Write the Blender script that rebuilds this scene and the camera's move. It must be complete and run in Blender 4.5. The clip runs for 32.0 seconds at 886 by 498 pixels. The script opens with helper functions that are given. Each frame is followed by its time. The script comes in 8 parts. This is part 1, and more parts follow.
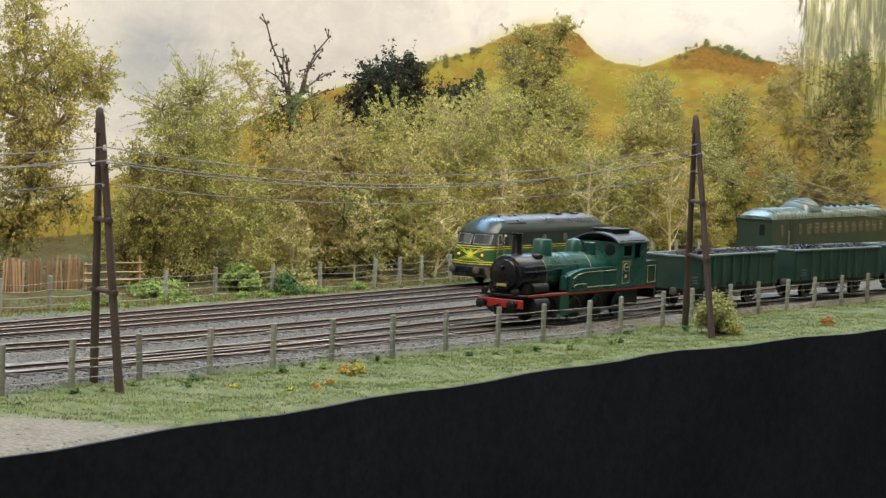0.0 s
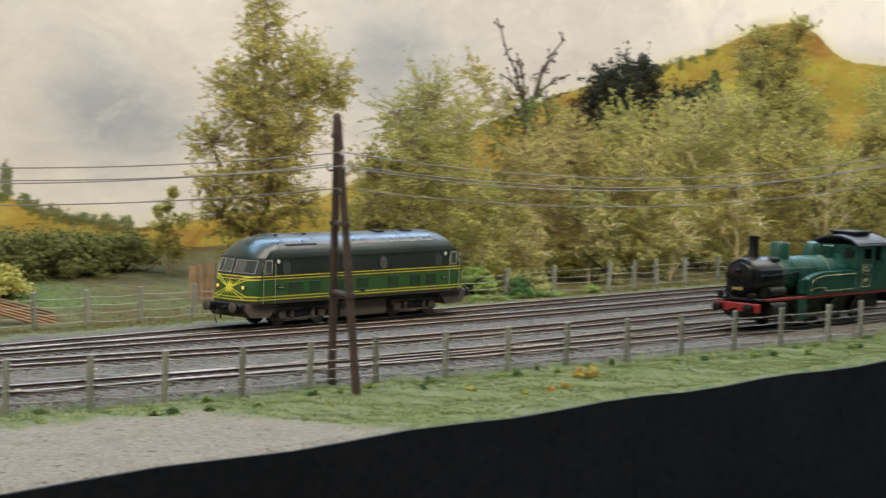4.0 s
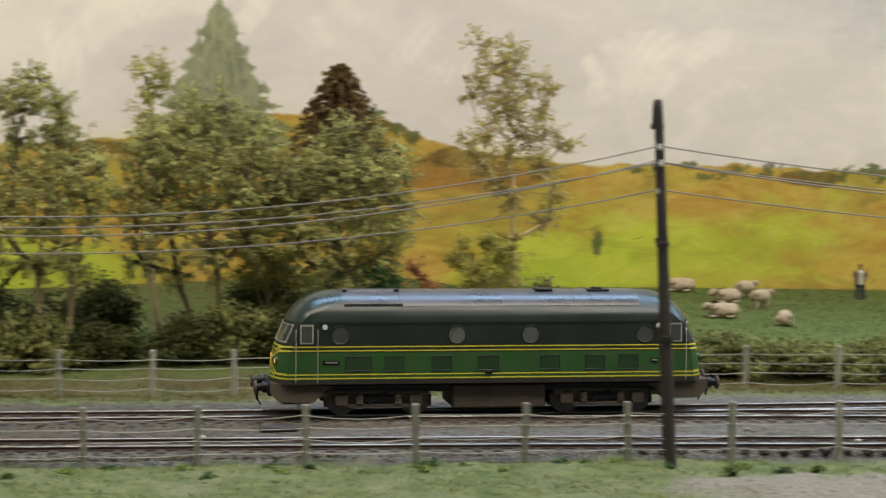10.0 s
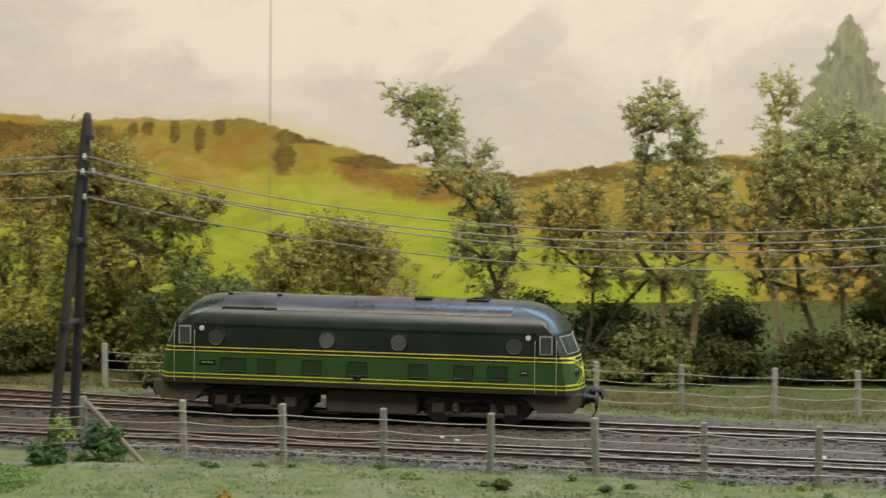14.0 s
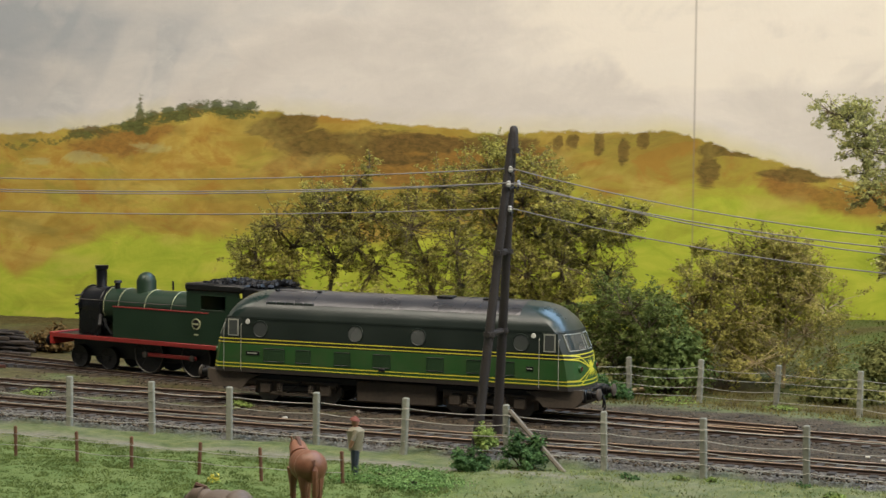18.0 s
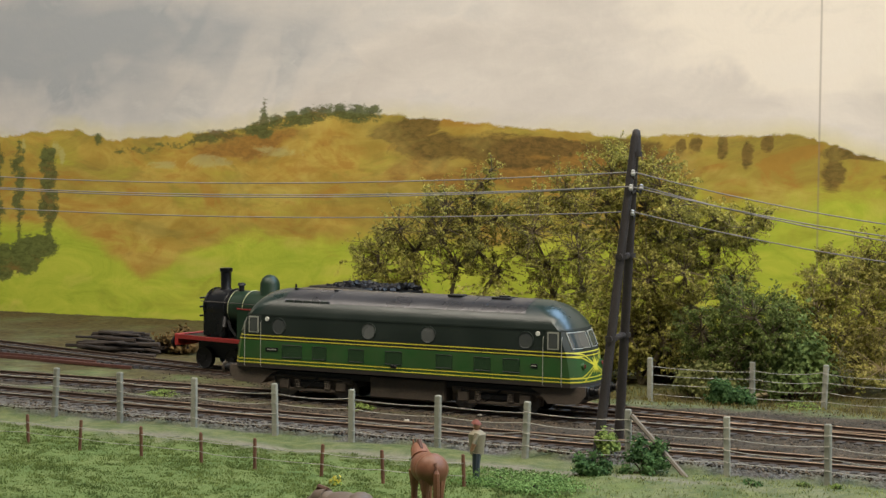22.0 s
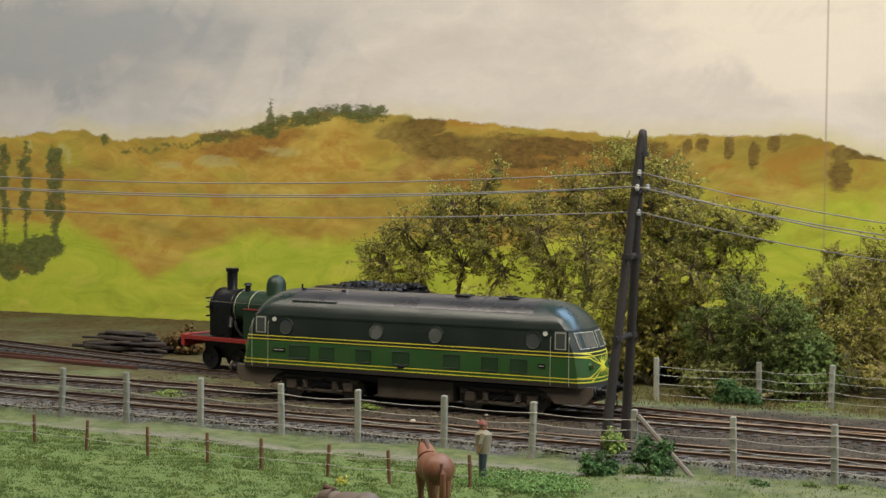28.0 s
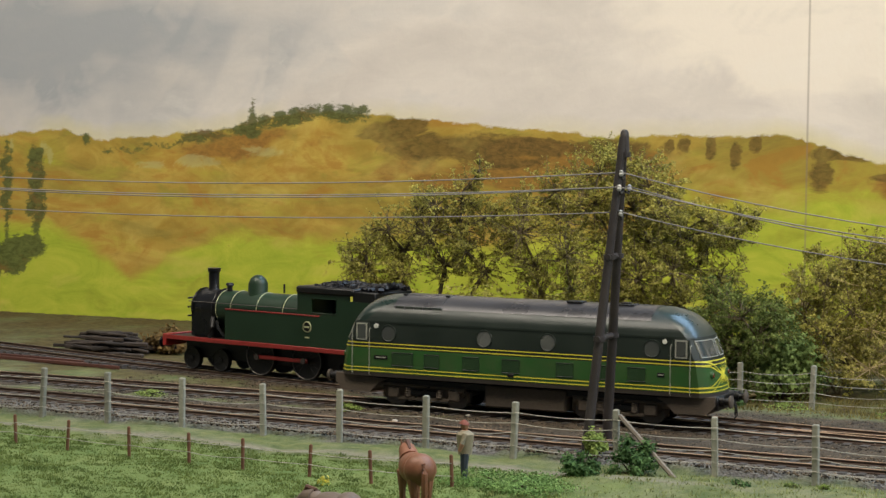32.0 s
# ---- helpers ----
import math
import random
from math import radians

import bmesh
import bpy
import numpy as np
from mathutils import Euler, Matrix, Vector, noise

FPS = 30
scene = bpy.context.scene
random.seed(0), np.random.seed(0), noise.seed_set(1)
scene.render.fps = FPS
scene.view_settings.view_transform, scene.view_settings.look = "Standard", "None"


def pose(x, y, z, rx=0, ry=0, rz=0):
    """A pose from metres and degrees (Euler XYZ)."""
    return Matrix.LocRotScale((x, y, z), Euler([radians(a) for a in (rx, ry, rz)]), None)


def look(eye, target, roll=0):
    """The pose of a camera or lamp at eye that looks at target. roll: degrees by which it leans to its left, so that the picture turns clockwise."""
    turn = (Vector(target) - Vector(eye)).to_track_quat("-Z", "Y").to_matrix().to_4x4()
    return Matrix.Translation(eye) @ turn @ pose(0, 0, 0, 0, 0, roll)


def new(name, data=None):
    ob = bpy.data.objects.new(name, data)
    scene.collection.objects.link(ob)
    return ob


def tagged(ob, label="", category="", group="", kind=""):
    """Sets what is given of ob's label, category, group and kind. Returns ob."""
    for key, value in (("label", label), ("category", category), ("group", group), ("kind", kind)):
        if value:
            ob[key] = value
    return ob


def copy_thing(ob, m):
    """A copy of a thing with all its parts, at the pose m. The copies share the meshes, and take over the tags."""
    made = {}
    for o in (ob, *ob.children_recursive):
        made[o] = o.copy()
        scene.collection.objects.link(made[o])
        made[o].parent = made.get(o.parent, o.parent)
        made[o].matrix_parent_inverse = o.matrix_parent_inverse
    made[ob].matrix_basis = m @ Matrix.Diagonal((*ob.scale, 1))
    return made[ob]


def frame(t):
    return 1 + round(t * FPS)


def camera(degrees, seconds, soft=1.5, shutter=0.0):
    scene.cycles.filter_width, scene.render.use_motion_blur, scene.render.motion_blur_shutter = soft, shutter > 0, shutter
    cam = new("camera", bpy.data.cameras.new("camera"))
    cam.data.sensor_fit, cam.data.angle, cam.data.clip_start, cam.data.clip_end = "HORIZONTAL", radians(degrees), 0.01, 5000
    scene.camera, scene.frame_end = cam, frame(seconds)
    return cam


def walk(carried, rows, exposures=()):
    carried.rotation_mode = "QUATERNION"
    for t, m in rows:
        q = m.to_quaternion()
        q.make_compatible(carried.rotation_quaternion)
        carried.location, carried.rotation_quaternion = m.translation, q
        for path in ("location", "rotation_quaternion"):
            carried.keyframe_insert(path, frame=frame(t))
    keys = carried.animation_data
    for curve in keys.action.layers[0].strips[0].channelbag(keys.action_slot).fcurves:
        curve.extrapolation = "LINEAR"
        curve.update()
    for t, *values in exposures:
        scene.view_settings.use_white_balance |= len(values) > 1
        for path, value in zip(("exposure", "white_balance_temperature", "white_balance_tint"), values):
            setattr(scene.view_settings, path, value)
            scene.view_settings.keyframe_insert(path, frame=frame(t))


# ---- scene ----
# The eye stands still before the layout and pans along it; lengths below are in millimetres of the model unless scaled by MM.
MM = 0.001
cam = camera(25.6, 32.0, soft=1.45, shutter=0.5)
# seconds, pan to the right, tilt, lean (degrees)
PAN = [
    (0.0, 55.268, -3.643, 2.097), (1.0, 55.268, -3.643, 2.097), (2.0, 55.268, -3.643, 2.097), (2.5, 54.864, -3.639, 2.091),
    (4.5, 45.187, -3.789, 1.506), (5.0, 41.915, -3.796, 1.505), (5.5, 38.574, -3.771, 1.215), (6.0, 34.915, -3.743, 1.164),
    (6.5, 32.604, -3.739, 1.173), (7.0, 29.797, -3.708, 1.064), (7.5, 26.568, -3.68, 0.996), (8.0, 23.485, -3.662, 0.963),
    (8.5, 21.027, -3.62, 0.886), (9.0, 18.258, -3.578, 0.86), (9.5, 15.129, -3.527, 0.806), (10.0, 10.637, -3.489, 0.607),
    (10.5, 7.285, -3.451, 0.67), (11.0, 4.062, -3.386, 0.707), (11.5, 1.059, -3.344, 0.698), (12.0, -0.784, -3.322, 0.667),
    (12.5, -1.778, -3.286, 0.724), (13.0, -3.208, -3.257, 0.677), (13.5, -5.479, -3.231, 0.643), (14.0, -7.591, -3.186, 0.654),
    (14.5, -9.663, -3.155, 0.617), (15.0, -11.526, -3.123, 0.626), (15.5, -13.3, -3.091, 0.583), (17.5, -18.718, -2.97, 0.617),
    (18.0, -19.983, -2.949, 0.628), (18.5, -20.822, -2.937, 0.598), (19.0, -22.076, -2.919, 0.588), (19.5, -22.728, -2.913, 0.583),
    (20.0, -23.55, -2.879, 0.558), (20.5, -24.068, -2.881, 0.57), (21.0, -24.186, -2.88, 0.612), (21.5, -23.653, -2.882, 0.571),
    (22.0, -23.566, -2.882, 0.582), (22.5, -23.699, -2.882, 0.544), (23.0, -23.751, -2.881, 0.561), (30.0, -23.751, -2.881, 0.561),
    (30.5, -23.736, -2.875, 0.604), (31.0, -23.632, -2.873, 0.632), (31.5, -23.272, -2.872, 0.656), (32.0, -23.222, -2.871, 0.661),
]
EYE = (0.0, 0.0, 0.111)
walk(cam, [(t, pose(*EYE, 90 + tilt, 0, -pan) @ pose(0, 0, 0, 0, 0, lean)) for t, pan, tilt, lean in PAN], exposures=[(0.0, 0.2), (2.5, 0.2), (4.5, -0.05), (6.0, -0.35), (7.5, -0.45), (9.0, -0.3), (10.5, 0.0), (12.0, 0.08), (32.0, 0.09)])


# ---- light ----
# An exhibition hall: a row of warm lamps over the front of the layout and cooler light from the hall's ceiling.
world = bpy.data.worlds.new("hall_air")
scene.world = world
world.use_nodes = True
world.node_tree.nodes["Background"].inputs[0].default_value = (0.9, 0.92, 1.0, 1)
world.node_tree.nodes["Background"].inputs[1].default_value = 0.05


def area_lamp(name, x, y, z, tx, ty, tz, sx, sy, watts, colour):
    data = bpy.data.lights.new(name, "AREA")
    data.shape, data.size, data.size_y, data.energy, data.color = "RECTANGLE", sx, sy, watts, colour
    ob = new(name, data)
    ob.matrix_basis = look((x, y, z), (tx, ty, tz))
    return tagged(ob, "unseen lamp of the layout or the hall", "lamp", kind="structure")


for lx in (-0.75, 0.1, 0.95, 1.6):
    area_lamp("layout_lamp", lx, 0.42, 0.95, lx, 0.85, 0.0, 0.8, 0.45, 8.2, (1.0, 0.90, 0.76) if lx < 0.5 else (1.0, 0.935, 0.82))
# unseen cool ceiling lamp behind the backdrop, assumed from the blue roof sheen
area_lamp("hall_lamp", 1.9, 1.5, 1.93, 1.9, 0.9, 0.0, 4.6, 0.8, 108.0, (0.45, 0.69, 1.0))
# unseen cool lamp added at the right for the highlight on the loco's dome
area_lamp("hall_lamp", 2.3, -0.5, 1.25, 0.6, 0.8, 0.0, 0.8, 0.8, 4.0, (0.72, 0.85, 1.0))


# ---- builders ----
class Shape:
    """Collects points and faces in millimetres."""

    def __init__(self):
        self.v, self.f = [], []

    def add(self, verts, faces):
        n = len(self.v)
        self.v.extend(tuple(p) for p in verts)
        self.f.extend(tuple(i + n for i in face) for face in faces)
        return self

    def box(self, cx, cy, cz, sx, sy, sz, b=0.0, m=None):
        hx, hy, hz = sx / 2, sy / 2, sz / 2
        b = min(b, hx * 0.9, hy * 0.9, hz * 0.9)
        signs = [(i, j, k) for i in (-1, 1) for j in (-1, 1) for k in (-1, 1)]
        if b <= 0:
            vs = [(i * hx, j * hy, k * hz) for i, j, k in signs]
            fs = [(0, 1, 3, 2), (4, 6, 7, 5), (0, 4, 5, 1), (2, 3, 7, 6), (0, 2, 6, 4), (1, 5, 7, 3)]
        else:
            vs = []
            for i, j, k in signs:
                vs += [(i * hx, j * (hy - b), k * (hz - b)), (i * (hx - b), j * hy, k * (hz - b)), (i * (hx - b), j * (hy - b), k * hz)]
            q = {s: 3 * n for n, s in enumerate(signs)}
            fs = []
            for a in range(3):
                o1, o2 = [c for c in range(3) if c != a]
                for s in (-1, 1):
                    ring = []
                    for e1, e2 in ((-1, -1), (1, -1), (1, 1), (-1, 1)):
                        key = [0, 0, 0]
                        key[a], key[o1], key[o2] = s, e1, e2
                        ring.append(q[tuple(key)] + a)
                    flip = (s < 0) != (a == 1)
                    fs.append(tuple(reversed(ring)) if flip else tuple(ring))
                for e1, e2 in ((-1, -1), (-1, 1), (1, -1), (1, 1)):
                    k0, k1 = [0, 0, 0], [0, 0, 0]
                    k0[a], k1[a] = -1, 1
                    k0[o1] = k1[o1] = e1
                    k0[o2] = k1[o2] = e2
                    fs.append((q[tuple(k0)] + o1, q[tuple(k1)] + o1, q[tuple(k1)] + o2, q[tuple(k0)] + o2))
            for s in signs:
                fs.append((q[s], q[s] + 1, q[s] + 2))
        vs = [Vector(p) for p in vs]
        if m is not None:
            vs = [m @ p for p in vs]
        c = Vector((cx, cy, cz))
        return self.add([p + c for p in vs], fs)

    def tube(self, pts, radii, n=6, caps=True):
        pts = [Vector(p) for p in pts]
        if not hasattr(radii, "__len__"):
            radii = [radii] * len(pts)
        base = len(self.v)
        for i, p in enumerate(pts):
            d = (pts[min(i + 1, len(pts) - 1)] - pts[max(i - 1, 0)]).normalized()
            a = d.orthogonal().normalized() if abs(d.z) > 0.95 else d.cross(Vector((0, 0, 1))).normalized()
            c = d.cross(a)
            for k in range(n):
                w = 2 * math.pi * k / n
                self.v.append(tuple(p + (math.cos(w) * a + math.sin(w) * c) * float(radii[i])))
        for i in range(len(pts) - 1):
            for k in range(n):
                k2 = (k + 1) % n
                self.f.append((base + i * n + k, base + i * n + k2, base + (i + 1) * n + k2, base + (i + 1) * n + k))
        if caps:
            self.f.append(tuple(base + k for k in reversed(range(n))))
            self.f.append(tuple(base + (len(pts) - 1) * n + k for k in range(n)))
        return self

    def lathe(self, profile, axis=(0, 0, 1), origin=(0, 0, 0), n=16):
        """profile: (distance along the axis, radius)."""
        d, o = Vector(axis).normalized(), Vector(origin)
        return self.tube_profile([o + d * h for h, r in profile], [max(r, 0.01) for h, r in profile], d, n)

    def tube_profile(self, pts, radii, d, n):
        a = d.orthogonal().normalized()
        c = d.cross(a)
        base = len(self.v)
        for p, r in zip(pts, radii):
            for k in range(n):
                w = 2 * math.pi * k / n
                self.v.append(tuple(p + (math.cos(w) * a + math.sin(w) * c) * float(r)))
        for i in range(len(pts) - 1):
            for k in range(n):
                k2 = (k + 1) % n
                self.f.append((base + i * n + k, base + i * n + k2, base + (i + 1) * n + k2, base + (i + 1) * n + k))
        self.f.append(tuple(base + k for k in reversed(range(n))))
        self.f.append(tuple(base + (len(pts) - 1) * n + k for k in range(n)))
        return self

    def prism(self, outline, y0, y1):
        """An outline of (x, z), pushed from y0 to y1."""
        n = len(outline)
        vs = [(x, y0, z) for x, z in outline] + [(x, y1, z) for x, z in outline]
        fs = [tuple(range(n)), tuple(reversed(range(n, 2 * n)))]
        fs += [(k, n + k, n + (k + 1) % n, (k + 1) % n) for k in range(n)]
        return self.add(vs, fs)

    def moved(self, m):
        self.v = [tuple(m @ Vector(p)) for p in self.v]
        return self

    def mesh(self, name, smooth=False):
        me = bpy.data.meshes.new(name)
        me.from_pydata((np.array(self.v, dtype=float).reshape(-1, 3) * MM).tolist(), [], self.f)
        bm = bmesh.new()
        bm.from_mesh(me)
        if len(self.f) < 20000:
            bmesh.ops.recalc_face_normals(bm, faces=bm.faces)
        bm.to_mesh(me)
        bm.free()
        if smooth:
            for p in me.polygons:
                p.use_smooth = True
            me.set_sharp_from_angle(angle=radians(38))
        return me


def part(name, shape, material, parent=None, label="", smooth=True):
    me = shape if isinstance(shape, bpy.types.Mesh) else shape.mesh(name, smooth)
    if not me.materials:
        me.materials.append(material)
    ob = new(name, me)
    if parent is not None:
        ob.parent = parent
    if label:
        tagged(ob, label)
    return ob


def thing(name, m, label, category, group="", kind=""):
    ob = new(name)
    ob.empty_display_size = 0.01
    ob.matrix_basis = m
    return tagged(ob, label, category, group, kind)


def at(x, y, z=0.0, rz=0.0, rx=0.0, ry=0.0):
    return pose(x * MM, y * MM, z * MM, rx, ry, rz)


# ---- materials ----
def material(name, colour, rough=0.6, metal=0.0, grain=900.0, var=0.12, big=60.0, bigvar=0.15, bump=0.0, bumpscale=1500.0, tint=None, island=0.0, objvar=0.0, spec=0.5, dirt=None, dirtamt=0.0):
    """A painted or natural surface: grain and larger stains, small relief, optional dirt."""
    m = bpy.data.materials.new(name)
    m.use_nodes = True
    nt = m.node_tree
    N, L = nt.nodes, nt.links
    bs = N["Principled BSDF"]
    tc = N.new("ShaderNodeTexCoord")
    fine, large = N.new("ShaderNodeTexNoise"), N.new("ShaderNodeTexNoise")
    fine.inputs["Scale"].default_value, large.inputs["Scale"].default_value = grain, big
    fine.inputs["Detail"].default_value, large.inputs["Detail"].default_value = 3, 4
    for n in (fine, large):
        L.new(tc.outputs["Object"], n.inputs["Vector"])

    def ramp(src, lo, hi):
        r = N.new("ShaderNodeMapRange")
        r.inputs[1].default_value, r.inputs[2].default_value, r.inputs[3].default_value, r.inputs[4].default_value = 0.3, 0.7, lo, hi
        L.new(src, r.inputs[0])
        return r.outputs[0]

    def math_node(op, a, b):
        n = N.new("ShaderNodeMath")
        n.operation = op
        for i, s in enumerate((a, b)):
            if isinstance(s, (int, float)):
                n.inputs[i].default_value = s
            else:
                L.new(s, n.inputs[i])
        return n.outputs[0]

    gain = math_node("MULTIPLY", ramp(fine.outputs[0], 1 - var, 1 + var), ramp(large.outputs[0], 1 - bigvar, 1 + bigvar))
    if island:
        g = N.new("ShaderNodeNewGeometry")
        gain = math_node("MULTIPLY", gain, ramp(g.outputs["Random Per Island"], 1 - island, 1 + island))
    if objvar:
        g = N.new("ShaderNodeObjectInfo")
        gain = math_node("MULTIPLY", gain, ramp(g.outputs["Random"], 1 - objvar, 1 + objvar))
    col = N.new("ShaderNodeVectorMath")
    col.operation = "SCALE"
    if tint is not None:
        mx = N.new("ShaderNodeMix")
        mx.data_type = "RGBA"
        mx.inputs[6].default_value, mx.inputs[7].default_value = (*colour, 1), (*tint, 1)
        if island:
            g = N.new("ShaderNodeNewGeometry")
            src = math_node("ADD", math_node("MULTIPLY", g.outputs["Random Per Island"], 0.5), math_node("MULTIPLY", ramp(large.outputs[0], 0, 1), 0.5))
        else:
            src = ramp(large.outputs[0], 0, 1)
        L.new(src, mx.inputs[0])
        L.new(mx.outputs[2], col.inputs[0])
    else:
        col.inputs[0].default_value = colour
    L.new(gain, col.inputs[3])
    out = col.outputs[0]
    if dirt is not None:
        dn = N.new("ShaderNodeTexNoise")
        dn.inputs["Scale"].default_value, dn.inputs["Detail"].default_value = 140.0, 6
        L.new(tc.outputs["Object"], dn.inputs["Vector"])
        mx = N.new("ShaderNodeMix")
        mx.data_type = "RGBA"
        mx.inputs[7].default_value = (*dirt, 1)
        L.new(ramp(dn.outputs[0], 0.0, dirtamt), mx.inputs[0])
        L.new(out, mx.inputs[6])
        out = mx.outputs[2]
    L.new(out, bs.inputs["Base Color"])
    L.new(ramp(large.outputs[0], max(rough - 0.08, 0.02), min(rough + 0.08, 1.0)), bs.inputs["Roughness"])
    bs.inputs["Metallic"].default_value = metal
    bs.inputs["Specular IOR Level"].default_value = spec
    if bump:
        bn, bp = N.new("ShaderNodeTexNoise"), N.new("ShaderNodeBump")
        bn.inputs["Scale"].default_value, bn.inputs["Detail"].default_value = bumpscale, 4
        bp.inputs["Strength"].default_value, bp.inputs["Distance"].default_value = 1.0, bump * MM
        L.new(tc.outputs["Object"], bn.inputs["Vector"])
        L.new(bn.outputs[0], bp.inputs["Height"])
        L.new(bp.outputs[0], bs.inputs["Normal"])
    return m


def glow(name, colour, strength):
    m = material(name, colour, 0.3)
    bs = m.node_tree.nodes["Principled BSDF"]
    bs.inputs["Emission Color"].default_value = (*colour, 1)
    bs.inputs["Emission Strength"].default_value = strength
    return m


RUST = material("rail_steel_sides", (0.07, 0.045, 0.034), 0.75, 0.2, bump=0.1)
def rail_head_steel():
    """Rail glint put into the colour: brighter mid-layout, dull brown towards both ends."""
    m = material("polished_rail_head", (0.33, 0.32, 0.31), 0.36, 1.0, bigvar=0.35)
    N, L = m.node_tree.nodes, m.node_tree.links
    bs = N["Principled BSDF"]
    tc, sep, mx = N.new("ShaderNodeTexCoord"), N.new("ShaderNodeSeparateXYZ"), N.new("ShaderNodeMix")
    L.new(tc.outputs["Object"], sep.inputs[0])
    ends = []
    for a, b in ((-0.12, 0.12), (0.78, 0.42)):
        r = N.new("ShaderNodeMapRange")
        for k, v in enumerate((a, b, 0.0, 1.0)):
            r.inputs[k + 1].default_value = v
        L.new(sep.outputs[0], r.inputs[0])
        ends.append(r.outputs[0])
    both = N.new("ShaderNodeMath")
    both.operation = "MULTIPLY"
    L.new(ends[0], both.inputs[0])
    L.new(ends[1], both.inputs[1])
    mx.data_type = "RGBA"
    L.new(both.outputs[0], mx.inputs[0])
    mx.inputs[6].default_value = (0.29, 0.21, 0.15, 1)
    L.new(bs.inputs["Base Color"].links[0].from_socket, mx.inputs[7])
    L.new(mx.outputs[2], bs.inputs["Base Color"])
    return m


RAILTOP = rail_head_steel()
SLEEPER = material("dark_sleeper", (0.05, 0.043, 0.037), 0.85, bump=0.15, objvar=0.25)
CONCRETE = material("grey_green_post", (0.26, 0.26, 0.21), 0.85, bump=0.15, objvar=0.15, bigvar=0.25)
WIRE = material("fence_wire", (0.31, 0.295, 0.25), 0.5, 0.2)
TELWIRE = material("telegraph_wire", (0.20, 0.19, 0.185), 0.55)
POLEWOOD = material("dark_creosoted_pole", (0.028, 0.022, 0.02), 0.6, bump=0.2, bigvar=0.3)
BROWNPOLE = material("brown_pole_wood", (0.075, 0.05, 0.04), 0.65, bump=0.2, bigvar=0.3)
FASCIA = material("black_fascia_paint", (0.017, 0.0185, 0.0215), 0.7, bump=0.25, bumpscale=120, bigvar=0.35, big=9, spec=0.12, grain=400, var=0.25, dirt=(0.04, 0.04, 0.04), dirtamt=0.3)

# ---- setting: hall, ground, backdrop, tracks ----
HALLWALL = material("hall_wall_paint", (0.24, 0.235, 0.22), 0.9, grain=20, big=2)
HALLFLOOR = material("hall_floor", (0.22, 0.2, 0.18), 0.6, grain=20, big=2)


def slab(name, cx, cy, cz, sx, sy, sz, mat, label):
    return tagged(part(name, Shape().box(cx, cy, cz, sx, sy, sz), mat, smooth=False), label, kind="structure")


slab("hall_floor", 1500, 750, -1030, 6300, 4600, 60, HALLFLOOR, "plain grey floor of the hall")
slab("ceiling", 1500, 750, 2030, 6300, 4600, 60, HALLWALL, "plain pale ceiling of the hall")
slab("wall_north", 1500, 3030, 500, 6300, 60, 3000, HALLWALL, "plain pale wall of the hall")
slab("wall_south", 1500, -1530, 500, 6300, 60, 3000, HALLWALL, "plain pale wall of the hall")
slab("wall_east", 4630, 750, 500, 60, 4500, 3000, HALLWALL, "plain pale wall of the hall")
slab("wall_west", -1630, 750, 500, 60, 4500, 3000, HALLWALL, "plain pale wall of the hall")


def smooth_line(pts, x0, x1, step=9.0, soft=60.0):
    """A curve y(x) through the given places, softly rounded."""
    pts = sorted(pts)
    xs = np.arange(x0 - 200, x1 + 200 + step, step)
    ys = np.interp(xs, [p[0] for p in pts], [p[1] for p in pts])
    k = np.exp(-0.5 * (np.arange(-40, 41) * step / soft) ** 2)
    pad = np.pad(ys, 40, mode="reflect", reflect_type="odd")
    ys = np.convolve(pad, k / k.sum(), mode="valid")
    keep = (xs >= x0) & (xs <= x1)
    return xs[keep], ys[keep]


# centre lines of the tracks
MAIN = smooth_line([(-1100, 803), (-560, 788), (-420, 784), (-280, 777), (-146, 772), (-10, 761), (70, 757), (190, 754), (330, 752), (600, 757), (830, 758), (1950, 757)], -1050, 1900)
FRONT = smooth_line([(-1100, 782), (-800, 760), (-540, 735), (-405, 721), (-180, 705), (-8, 694), (65, 688), (183, 678), (291, 665), (357, 655), (428, 645),
                     (526, 632), (623, 619), (700, 609), (820, 598), (905, 590), (1000, 589), (1100, 586), (1200, 579), (1300, 568), (1400, 553), (1500, 536), (1800, 480)], -1050, 1700)
MIDDLE = smooth_line([(60, 757), (200, 744), (320, 731), (394, 722), (474, 713), (558, 700), (634, 685), (720, 669), (850, 664), (1950, 664)], 120, 1850)
THIRD = smooth_line([(400, 753), (540, 744), (640, 735), (740, 727), (850, 719), (990, 717), (1950, 717)], 450, 1880)
SPUR = smooth_line([(450, 642), (560, 630), (650, 620), (760, 616), (900, 620), (1200, 625), (1900, 625)], 520, 1800)
YARD = smooth_line([(-1100, 1010), (-800, 950), (-640, 902), (-560, 873), (-500, 858), (-430, 843), (-360, 825), (-250, 800), (-130, 778), (-60, 765)], -1050, -130)


def line_y(line, x):
    return float(np.interp(x, line[0], line[1]))


def fbm(x, y, scale, seed=0.0, octaves=3):
    s, a = np.zeros_like(x), 1.0
    rs = np.random.RandomState(int(seed * 10) + 7)
    for o in range(octaves):
        for _ in range(4):
            ang, ph = rs.uniform(0, math.pi * 2), rs.uniform(0, math.pi * 2)
            w = 2 * math.pi / (scale * rs.uniform(0.7, 1.5))
            s = s + a * np.sin(w * (x * math.cos(ang) + y * math.sin(ang)) + ph + 1.3 * np.sin(0.37 * w * (x * math.sin(ang) - y * math.cos(ang))))
        a, scale = a * 0.55, scale * 0.47
    return s / 4.0


